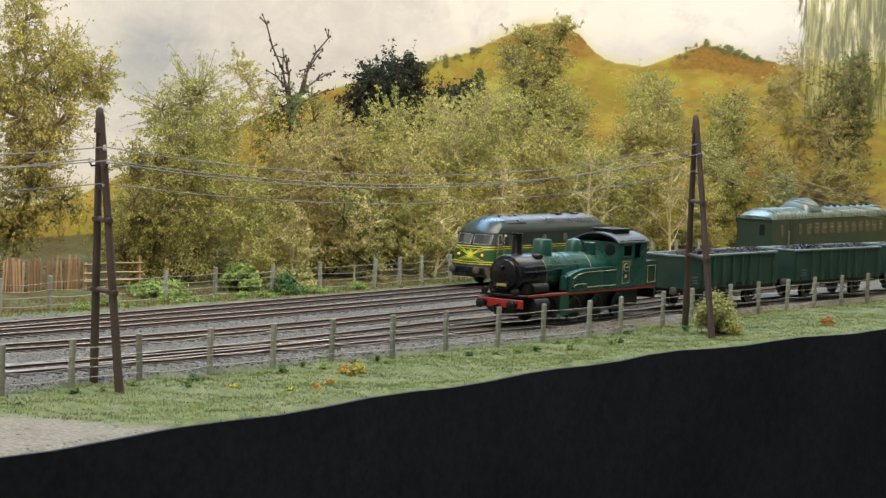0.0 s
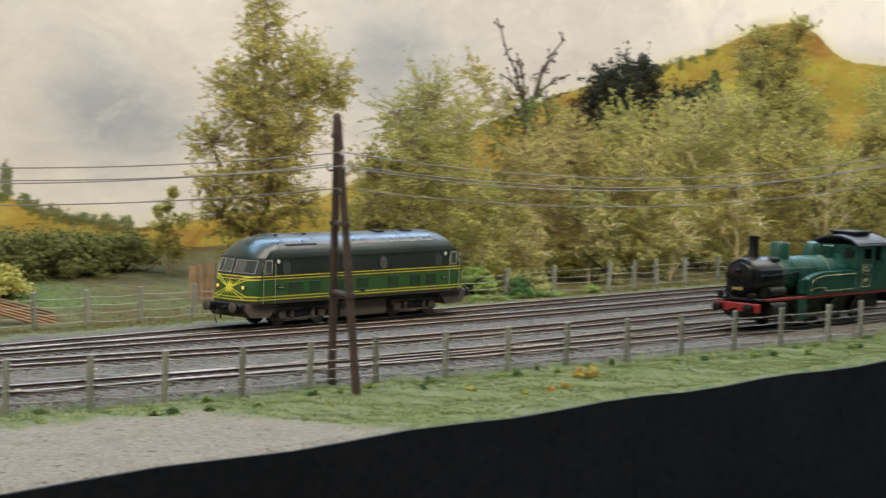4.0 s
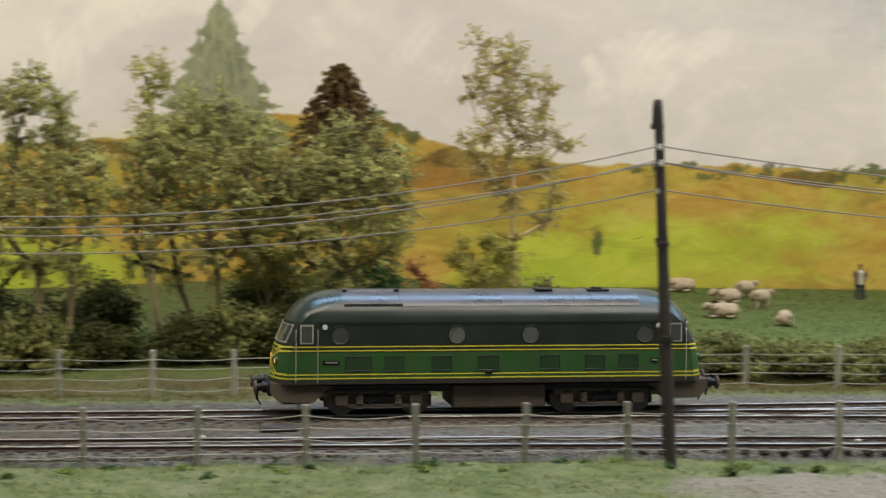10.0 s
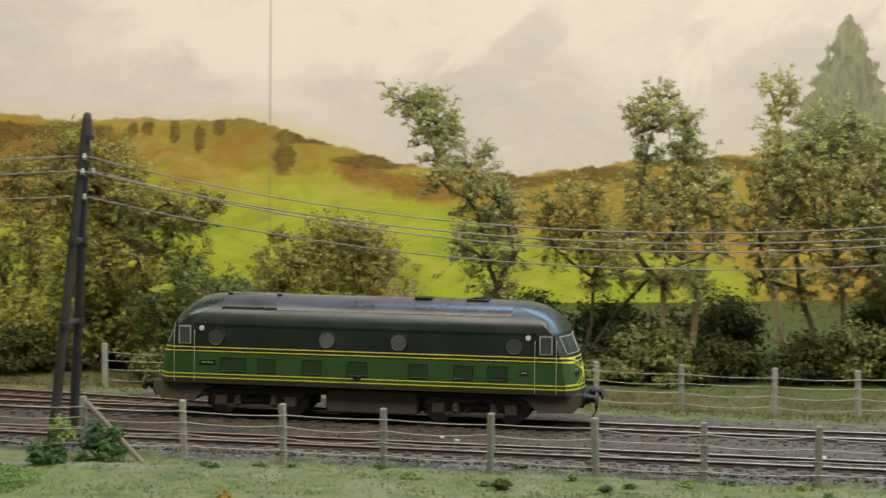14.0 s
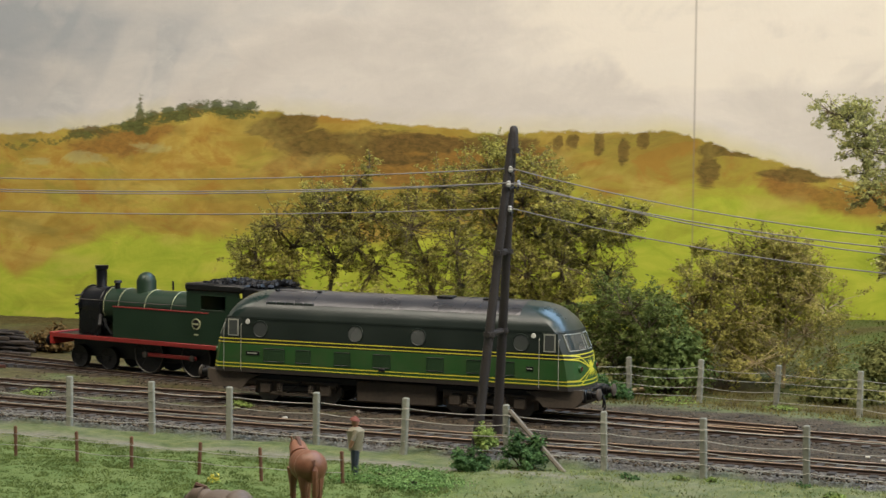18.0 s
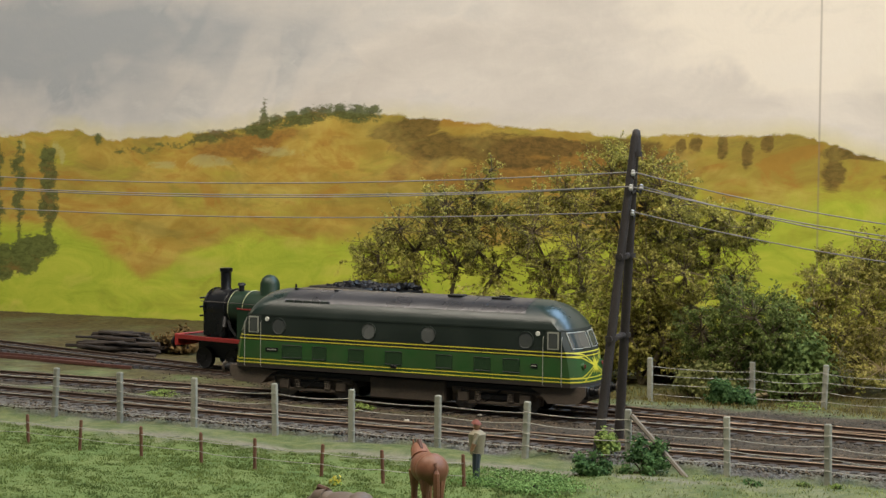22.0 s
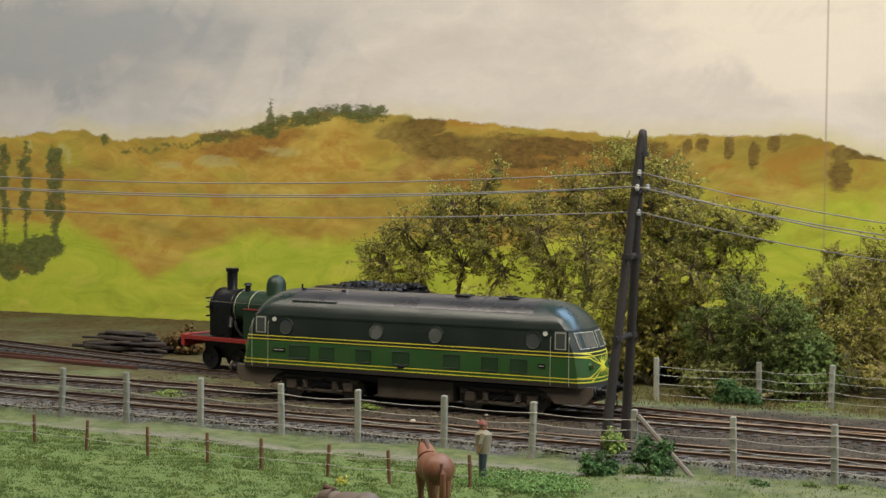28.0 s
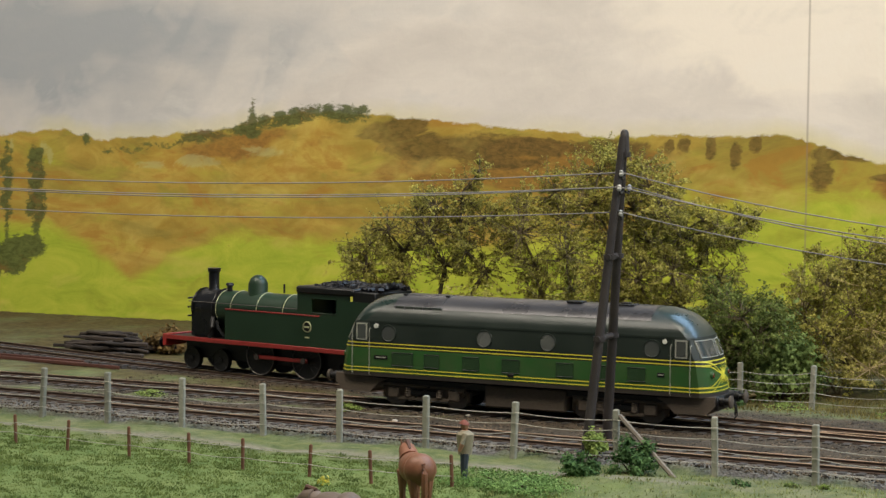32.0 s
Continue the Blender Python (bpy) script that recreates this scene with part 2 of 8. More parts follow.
def front_edge(x):
    return np.interp(x, [-1100, 900, 1150, 1350, 2100], [486, 486, 456, 416, 316])


def fence_y(x):
    """The wire fence along the front of the tracks."""
    return np.interp(x, [-1100, -480, -264, -147, -72, 3, 77, 190, 266, 340, 403, 473, 540, 623, 700, 780, 860, 934, 1040, 1172, 1308, 1700],
                     [720, 695, 685, 677, 670, 662, 661, 655, 650, 640, 617, 602, 588, 582, 574, 564, 556, 547, 553, 552, 541, 480])


def back_fence_y(x):
    return np.interp(x, [-420, -270, -190, -45, 60, 110, 220, 300, 420, 580, 720, 900, 1000, 1170, 1900], [858, 860, 868, 838, 828, 838, 832, 825, 806, 826, 822, 812, 806, 806, 815])


def rise(x, y):
    """The lie of the land: level by the tracks, rising to the fields behind."""
    back = np.clip((y - back_fence_y(x) - 10) / np.maximum(1120 - back_fence_y(x) - 10, 50), 0, 1)
    top = np.interp(x, [-1100, -500, -300, 0, 200, 350, 700, 1000, 1500, 2000], [0, 0, 6, 14, 22, 22, 16, 14, 26, 26])
    z = -4.3 + top * back ** 0.9 + 10 * np.clip((y - 1000) / 90, 0, 1) * np.clip((x + 260) / 80, 0, 1) * np.clip((230 - x) / 60, 0, 1)
    between = (y > fence_y(x) + 6) & (y < back_fence_y(x) - 8)
    return np.where(between, np.maximum(z, -2.0), z)


def build_ground():
    nx, ny = 680, 160
    gx = np.linspace(-1090, 2040, nx)
    t = np.linspace(0, 1, ny)
    X = np.repeat(gx[:, None], ny, 1)
    Y = front_edge(X) + (1128 - front_edge(X)) * t[None, :] ** 1.15
    Z = rise(X, Y)
    fy, by = fence_y(X), back_fence_y(X)
    warp = fbm(X, Y, 45, 1) * 7 + fbm(X, Y, 14, 2) * 3
    lines = [MAIN, FRONT, MIDDLE, THIRD, SPUR, YARD]
    near = np.full(X.shape, 1e3)
    for lx, ly in lines:
        inside = (X > lx[0] - 5) & (X < lx[-1] + 5)
        near = np.minimum(near, np.where(inside, np.abs(Y - np.interp(X, lx, ly)), 1e3))
    bed = np.clip((27 + warp - near) / 8, 0, 1)
    middle = np.clip((Y - fy - 1 + warp * 0.4) / 6, 0, 1) * np.clip((by - 26 - Y + warp) / 8, 0, 1)
    middle = np.where(X < -300, middle * np.clip((Y < 760) + bed, 0, 1), middle)
    ballast = np.maximum(bed * np.clip((Y - fy + 4) / 6, 0, 1), middle)
    sand = np.clip((fence_y(X) - 28 + warp - Y) / 7, 0, 1) * np.clip((X - 190 + warp * 2) / 14, 0, 1) * np.clip((528 - (Y - 500) * 0.35 + warp - X) / 10, 0, 1) * (Y < 640)
    path = np.clip(1 - np.abs(Y - (fy - 26 + warp * 0.5)) / 7, 0, 1) * np.clip((-150 - X) / 30, 0, 1) * 0.85
    grass = np.clip(1 - ballast - sand - path, 0, 1)
    soil = np.clip(0.75 + fbm(X, Y, 60, 5) * 0.6, 0, 1) * np.clip((Y - by + 30) / 25, 0, 1)
    meadow = np.clip((X - 180) / 40, 0, 1) * np.clip((760 - X) / 60, 0, 1) * np.clip((Y - by - 55) / 20, 0, 1)
    bank = np.clip((X + 190) / 40, 0, 1) * np.clip((230 - X) / 40, 0, 1) * np.clip((Y - by - 38) / 22, 0, 1) * np.clip(0.8 + fbm(X, Y, 50, 9) * 0.7, 0, 1)
    meadow = np.maximum(meadow, bank)
    soil = soil * (1 - meadow)
    soil = np.maximum(soil, 0.85 * np.clip((-280 - X) / 30, 0, 1) * np.clip((Y - 770) / 15, 0, 1) * np.clip(0.75 + fbm(X, Y, 40, 6), 0, 1))
    brown = np.clip((130 - X) / 240, 0, 1) * np.clip((Y - fy - 20 + warp) / 10, 0, 1)
    lawn = np.clip((-200 - X + warp * 3) / 30, 0, 1) * np.clip((fy - 34 + warp - Y) / 8, 0, 1)
    Z = Z + fbm(X, Y, 9, 3) * (0.45 * (1 - ballast) + 0.16 * ballast) + fbm(X, Y, 70, 4) * 1.2 * grass * (Y < fy) - 0.5 * np.clip((near - 14) / 6, 0, 1) * bed
    Z = Z - np.where(t[None, :] < 0.012, 1.5, 0)
    verts = np.stack([X, Y, Z], -1).reshape(-1, 3)
    i, j = np.meshgrid(np.arange(nx - 1), np.arange(ny - 1), indexing="ij")
    a = (i * ny + j).ravel()
    faces = np.stack([a, a + ny, a + ny + 1, a + 1], -1)
    me = bpy.data.meshes.new("ground")
    me.from_pydata((verts * MM).tolist(), [], faces.tolist())
    for nm, arr in (("zones", (ballast, sand + path, soil)), ("zones2", (meadow, lawn, brown))):
        at_ = me.attributes.new(nm, "FLOAT_COLOR", "POINT")
        col = np.ones((X.size, 4), dtype=np.float32)
        for k in range(3):
            col[:, k] = arr[k].ravel()
        at_.data.foreach_set("color", col.ravel())
    for p in me.polygons:
        p.use_smooth = True
    return me, grass * (1 - 0.6 * soil), X, Y, Z


def ground_material():
    m = bpy.data.materials.new("layout_ground")
    m.use_nodes = True
    N, L = m.node_tree.nodes, m.node_tree.links
    bs = N["Principled BSDF"]
    tc = N.new("ShaderNodeTexCoord")

    def noise_tex(scale, detail=4, rough=0.6):
        n = N.new("ShaderNodeTexNoise")
        n.inputs["Scale"].default_value, n.inputs["Detail"].default_value, n.inputs["Roughness"].default_value = scale, detail, rough
        L.new(tc.outputs["Object"], n.inputs["Vector"])
        return n.outputs[0]

    def span(src, a, b, lo=0.0, hi=1.0):
        r = N.new("ShaderNodeMapRange")
        for k, v in enumerate((a, b, lo, hi)):
            r.inputs[k + 1].default_value = v
        L.new(src, r.inputs[0])
        return r.outputs[0]

    def mix(fac, a, b):
        x = N.new("ShaderNodeMix")
        x.data_type = "RGBA"
        L.new(fac, x.inputs[0])
        for sock, c in ((x.inputs[6], a), (x.inputs[7], b)):
            if isinstance(c, tuple):
                sock.default_value = (*c, 1)
            else:
                L.new(c, sock)
        return x.outputs[2]

    def zone(name):
        a = N.new("ShaderNodeAttribute")
        a.attribute_name = name
        s = N.new("ShaderNodeSeparateColor")
        L.new(a.outputs["Color"], s.inputs[0])
        return s.outputs

    z1, z2 = zone("zones"), zone("zones2")
    grass = mix(span(noise_tex(160), 0.35, 0.65), (0.07, 0.098, 0.036), (0.15, 0.165, 0.066))
    grass = mix(span(noise_tex(45), 0.45, 0.7, 0, 0.55), grass, (0.19, 0.19, 0.12))
    grass = mix(z2[1], grass, mix(span(noise_tex(60), 0.35, 0.65), (0.10, 0.148, 0.043), (0.14, 0.178, 0.056)))
    grass = mix(z2[0], grass, mix(span(noise_tex(200), 0.35, 0.65), (0.066, 0.098, 0.028), (0.11, 0.14, 0.042)))
    soil = mix(span(noise_tex(220), 0.35, 0.65), (0.048, 0.037, 0.016), (0.115, 0.09, 0.035))
    ground = mix(z1[2], grass, soil)
    vor = N.new("ShaderNodeTexVoronoi")
    vor.inputs["Scale"].default_value = 900
    L.new(tc.outputs["Object"], vor.inputs["Vector"])
    sep = N.new("ShaderNodeSeparateColor")
    L.new(vor.outputs["Color"], sep.inputs[0])
    stones = mix(sep.outputs[0], (0.06, 0.056, 0.05), (0.225, 0.215, 0.195))
    stones = mix(span(noise_tex(70), 0.4, 0.7, 0, 0.6), stones, (0.105, 0.085, 0.065))
    stones = mix(span(z2[2], 0.0, 1.0, 0.12, 0.85), stones, mix(span(noise_tex(120), 0.35, 0.65), (0.028, 0.021, 0.013), (0.085, 0.064, 0.042)))
    sand = mix(span(noise_tex(500), 0.35, 0.65), (0.15, 0.134, 0.106), (0.25, 0.225, 0.18))
    sand = mix(span(noise_tex(90), 0.5, 0.75, 0, 0.5), sand, (0.115, 0.092, 0.062))
    sand = mix(span(noise_tex(260, 2), 0.62, 0.68, 0, 0.75), sand, (0.06, 0.05, 0.04))
    ground = mix(z1[1], ground, sand)
    ground = mix(z1[0], ground, stones)
    L.new(ground, bs.inputs["Base Color"])
    bs.inputs["Roughness"].default_value = 0.95
    bs.inputs["Specular IOR Level"].default_value = 0.2
    bump, bump2 = N.new("ShaderNodeBump"), N.new("ShaderNodeBump")
    bump.inputs["Distance"].default_value, bump2.inputs["Distance"].default_value = 0.0007, 0.0009
    L.new(vor.outputs["Distance"], bump.inputs["Height"])
    L.new(z1[0], bump.inputs["Strength"])
    L.new(noise_tex(700, 3), bump2.inputs["Height"])
    bump2.inputs["Strength"].default_value = 0.7
    L.new(bump.outputs[0], bump2.inputs["Normal"])
    L.new(bump2.outputs[0], bs.inputs["Normal"])
    return m


ground_mesh, GRASSY, GX, GY, GZ = build_ground()
ground_mesh.materials.append(ground_material())
tagged(new("ground", ground_mesh), "modelled ground of grey ballast, pale sand and short green grass", kind="structure")


def ground_z(x, y):
    return float(rise(np.array([x], dtype=float), np.array([y], dtype=float))[0])


# the black board along the front
fa = Shape()
for x in np.arange(-1090, 2041, 30.0):
    e0, t0 = float(front_edge(x)), -4.6 + 0.7 * math.sin(x * 0.05)
    fa.v += [(x, e0, -1000), (x, e0, t0), (x, e0 - 2, t0), (x, e0 - 2, -1000)]
for k in range(0, len(fa.v) - 4, 4):
    fa.f += [(k + c, k + 4 + c, k + 5 + c, k + 1 + c) for c in range(3)]
tagged(part("fascia_board", fa, FASCIA, smooth=False), "matt black board along the front of the layout", kind="structure")


# ---- painted backdrop ----
def backdrop_place(u):
    if u <= 1400:
        return u, 1130.0
    th = (u - 1400) / 650
    if th < math.pi / 2:
        return 1400 + 650 * math.sin(th), 480 + 650 * math.cos(th)
    return 2050.0, 480 - (u - 1400 - 650 * math.pi / 2)


CREST = [(-1200, 105), (-838, 117), (-767, 123), (-744, 115), (-647, 122), (-588, 135), (-531, 133), (-472, 128), (-379, 121), (-265, 122), (-214, 107), (-171, 96), (-105, 91), (-42, 100), (26, 105),
         (113, 119), (171, 120), (201, 105), (238, 98), (292, 91), (389, 91), (458, 88), (522, 85), (561, 71), (657, 58), (748, 60), (806, 52), (846, 38), (926, 25), (1100, 40), (1250, 85),
         (1415, 136), (1523, 159), (1616, 183), (1683, 213), (1730, 220), (1778, 183), (1823, 178), (1892, 205), (1948, 192), (1997, 185), (2080, 194), (2500, 190)]


def build_backdrop():
    u = np.arange(-1180, 2560, 3.6)
    z = np.arange(-30, 421, 3.2)
    U, Z = np.meshgrid(u, z, indexing="ij")
    P = np.array([backdrop_place(a) for a in u])
    crest = np.interp(U, [p[0] for p in CREST], [p[1] for p in CREST]) + fbm(U, Z * 0, 22, 3) * 1.5
    above = Z - crest

    def blob(cx, cz, rx, rz):
        return np.exp(-((U - cx) / rx) ** 2 - ((Z - cz) / rz) ** 2)

    rs = np.random.RandomState(5)
    bush = np.full(U.shape, -20.0)

    def dab(cx, cz, rx, rz):
        nonlocal bush
        d = 1 - np.sqrt(((U - cx) / rx) ** 2 + ((Z - cz) / rz) ** 2)
        bush = np.maximum(bush, d * min(rx, rz))

    def strokes(n, seed, length, width, slope, spread):
        """Overlapping flat brush strokes; each covers what lies under it with its own tone."""
        rb = np.random.RandomState(seed)
        tone = np.zeros(U.shape)
        for _ in range(n):
            cu, cz = rb.uniform(u[0], u[-1]), rb.uniform(-20, 330)
            ln, wd, ang = length * rb.uniform(0.5, 1.3), width * rb.uniform(0.6, 1.4), slope(cu, cz) + rb.normal(0, spread)
            i0, i1 = np.searchsorted(u, (cu - ln, cu + ln))
            j0, j1 = np.searchsorted(z, (cz - ln, cz + ln))
            du, dz = U[i0:i1, j0:j1] - cu, Z[i0:i1, j0:j1] - cz
            along, across = du * math.cos(ang) + dz * math.sin(ang), dz * math.cos(ang) - du * math.sin(ang)
            across = across + 0.004 * rb.normal() * along ** 2
            cover = np.clip((1 - np.abs(across) / wd) * 3, 0, 1) * np.clip((1 - np.abs(along) / ln) * 2.2, 0, 1) * (0.75 + 0.25 * np.sin(across * 2.6 + rb.uniform(0, 6)))
            tone[i0:i1, j0:j1] = tone[i0:i1, j0:j1] * (1 - cover) + rb.uniform(-1, 1) * cover
        return tone

    hill = np.gradient(np.array([p[1] for p in CREST], dtype=float), np.array([p[0] for p in CREST], dtype=float))
    land_tone = strokes(2600, 71, 24, 7, lambda a, b: float(np.interp(a, [p[0] for p in CREST], hill)), 0.45)
    land_hue = strokes(1500, 72, 34, 9, lambda a, b: float(np.interp(a, [p[0] for p in CREST], hill)), 0.35)
    sky_tone = strokes(1700, 73, 46, 12, lambda a, b: 0.5 * math.sin(a / 170.0) + 0.3, 0.7)

    # hedges and copses along the crest
    for a, b, n, lo, hi, sz in ((330, 460, 12, -8, 2, 5), (455, 660, 18, -7, 3, 6.5), (735, 800, 18, -9, 4, 10),
                                (800, 930, 30, -4, 5, 7), (1540, 1640, 9, -6, 2, 7), (1860, 1960, 12, -5, 4, 7), (120, 200, 6, -10, 2, 7)):
        for _ in range(2 * n):
            cx = rs.uniform(a, b)
            cz = float(np.interp(cx, [p[0] for p in CREST], [p[1] for p in CREST])) + rs.uniform(lo, hi)
            dab(cx, cz, sz * rs.uniform(0.35, 1.0), sz * rs.uniform(0.3, 0.75))
    for k in range(46):
        f = k / 45
        cx = -672 + 132 * f
        cz = float(np.interp(cx, [p[0] for p in CREST], [p[1] for p in CREST])) - 2.5 + 1.5 * math.sin(f * 9)
        dab(cx, cz, 6, 3.2 + 1.4 * math.sin(f * 23))
        if k % 4 == 0 and k > 16:
            dab(cx, cz + 4, 6.5, 4.5)
    for k in range(26):
        dab(-735 + k * 3.6, 108 + 0.42 * k + math.sin(k * 0.8), 4.5, 1.8)
    dab(-751, 117, 4, 5)
    for k in range(5):
        dab(-622, 122 + 4 * k, 6.5 - 1.1 * k, 5)
    for cx, cz, rx, rz in ((-834, 62, 2.6, 24), (-816, 60, 2.6, 26), (-792, 60, 3.4, 24), (-846, 36, 15, 10), (-812, 34, 15, 13),
                           (-800, 42, 18, 9), (-830, 30, 12, 14), (306, 45, 4, 10), (812, 62, 6, 13)):
        dab(cx, cz, rx, rz)
    for cx, top, wide in ((-835, 108, 5), (-817, 112, 5), (-793, 110, 7)):
        for k in range(16):
            dab(cx + rs.normal(0, 0.45 * wide), top - 3.1 * k + rs.uniform(-2, 2), wide * rs.uniform(0.45, 0.85), rs.uniform(4, 8))
    lime = 1.1 * np.clip((np.interp(U, [-1200, -850, -785, -760, -735, -716, -690, -655, -600, -540, -440, -330, -200, -100, 0, 60], [50, 58, 58, 50, 36, 22, 34, 48, 52, 55, 50, 66, 74, 56, 46, 40]) + 6 - Z) / 14, 0, 1) * np.clip((60 - U) / 60, 0, 1) + blob(-230, 70, 90, 22) + 0.8 * blob(350, 42, 130, 22) + 0.9 * blob(290, 22, 60, 14) + 0.3 * blob(1700, 150, 90, 30) + 0.25 * blob(1880, 160, 60, 20)
    rust = 1.0 * np.clip(1 - np.abs(above + 12) / 16, 0, 1) * (0.55 + 0.45 * np.sin(U / 37.0)) * (1 - 0.6 * np.clip((U - 240) / 60, 0, 1) * np.clip((820 - U) / 60, 0, 1)) + 0.9 * blob(-430, 95, 130, 14) + 0.8 * blob(205, 85, 50, 16) + 0.5 * blob(-725, 40, 40, 20) + 0.9 * blob(1740, 200, 50, 16) + 0.8 * blob(1900, 190, 90, 14) + 0.6 * blob(1560, 140, 80, 14) + 0.5 * blob(520, 60, 120, 14)
    blue = 0.75 * blob(-780, 190, 220, 40) + 0.55 * blob(-880, 150, 220, 60) + 0.5 * blob(640, 180, 170, 40) + 0.8 * blob(900, 110, 100, 45) + 0.7 * blob(1210, 160, 90, 60) + 0.35 * blob(500, 230, 300, 60)
    cream = 0.9 * blob(-250, 195, 130, 45) + 0.45 * blob(0, 200, 170, 60) + 0.8 * blob(1800, 280, 350, 80) + 0.3 * blob(300, 150, 160, 40)
    poplar = np.minimum(np.clip(np.minimum(U - 1990, 2130 - U) / 12, -1, 1), np.clip((Z - 120) / 20, -1, 1))
    tiers = 0.72 + 0.42 * ((187 - Z) / 11.0 % 1.0)
    fir = np.where((Z > 100) & (Z < 187), (187 - Z) * 0.53 * tiers + 1.0 - np.abs(U - 80), -10.0)
    pale = np.zeros(U.shape)
    for cx, cz, rx, rz in ((-662, 103, 26, 6), (-610, 109, 26, 6), (-812, 112, 3, 8), (-786, 110, 3, 8), (-838, 108, 3, 8), (-780, 104, 3, 7), (-700, 100, 18, 4)):
        pale = np.maximum(pale, blob(cx, cz, rx, rz))
    umber = np.zeros(U.shape)
    for cx, cz, rx, rz in ((-520, 122, 22, 7), (-492, 114, 30, 9), (-462, 112, 26, 9), (-425, 114, 34, 6), (-380, 113, 30, 5), (-312, 115, 3, 7), (-297, 111, 3, 9), (-285, 117, 3, 7), (-328, 117, 3, 4), (-338, 115, 3, 4), (-508, 128, 14, 5), (-445, 104, 26, 4),
                           (-230, 112, 22, 4), (-190, 98, 26, 4), (-246, 99, 8, 8), (-120, 88, 40, 4), (-60, 92, 30, 4), (0, 99, 26, 5), (225, 96, 24, 6), (170, 116, 20, 5), (850, 44, 16, 7), (878, 34, 18, 6), (905, 30, 18, 6), (935, 28, 14, 5), (440, 84, 22, 4), (560, 70, 20, 4)):
        umber = np.maximum(umber, blob(cx, cz, rx, rz))
    X, Y = np.repeat(P[:, 0:1], len(z), 1), np.repeat(P[:, 1:2], len(z), 1)
    nu, nz = U.shape
    i, j = np.meshgrid(np.arange(nu - 1), np.arange(nz - 1), indexing="ij")
    a = (i * nz + j).ravel()
    faces = np.stack([a, a + nz, a + nz + 1, a + 1], -1)
    me = bpy.data.meshes.new("backdrop")
    me.from_pydata((np.stack([X, Y, Z], -1).reshape(-1, 3) * MM).tolist(), [], faces.tolist())
    for nm, arr in (("paint_form", (above * 0.01 + 0.5, bush * 0.02 + 0.5, fir * 0.02 + 0.5)), ("paint_hue", (lime, rust, blue)), ("paint_more", (cream, poplar * 0.5 + 0.5, U * 0.001)), ("paint_uv", (U * 0.001, Z * 0.001, U * 0)), ("paint_pale", (pale, umber, U * 0)), ("paint_stroke", (0.5 + 0.5 * land_tone, 0.5 + 0.5 * land_hue, 0.5 + 0.5 * sky_tone))):
        at_ = me.attributes.new(nm, "FLOAT_COLOR", "POINT")
        col = np.ones((U.size, 4), dtype=np.float32)
        for k in range(3):
            col[:, k] = arr[k].ravel()
        at_.data.foreach_set("color", col.ravel())
    for p in me.polygons:
        p.use_smooth = True
    return me


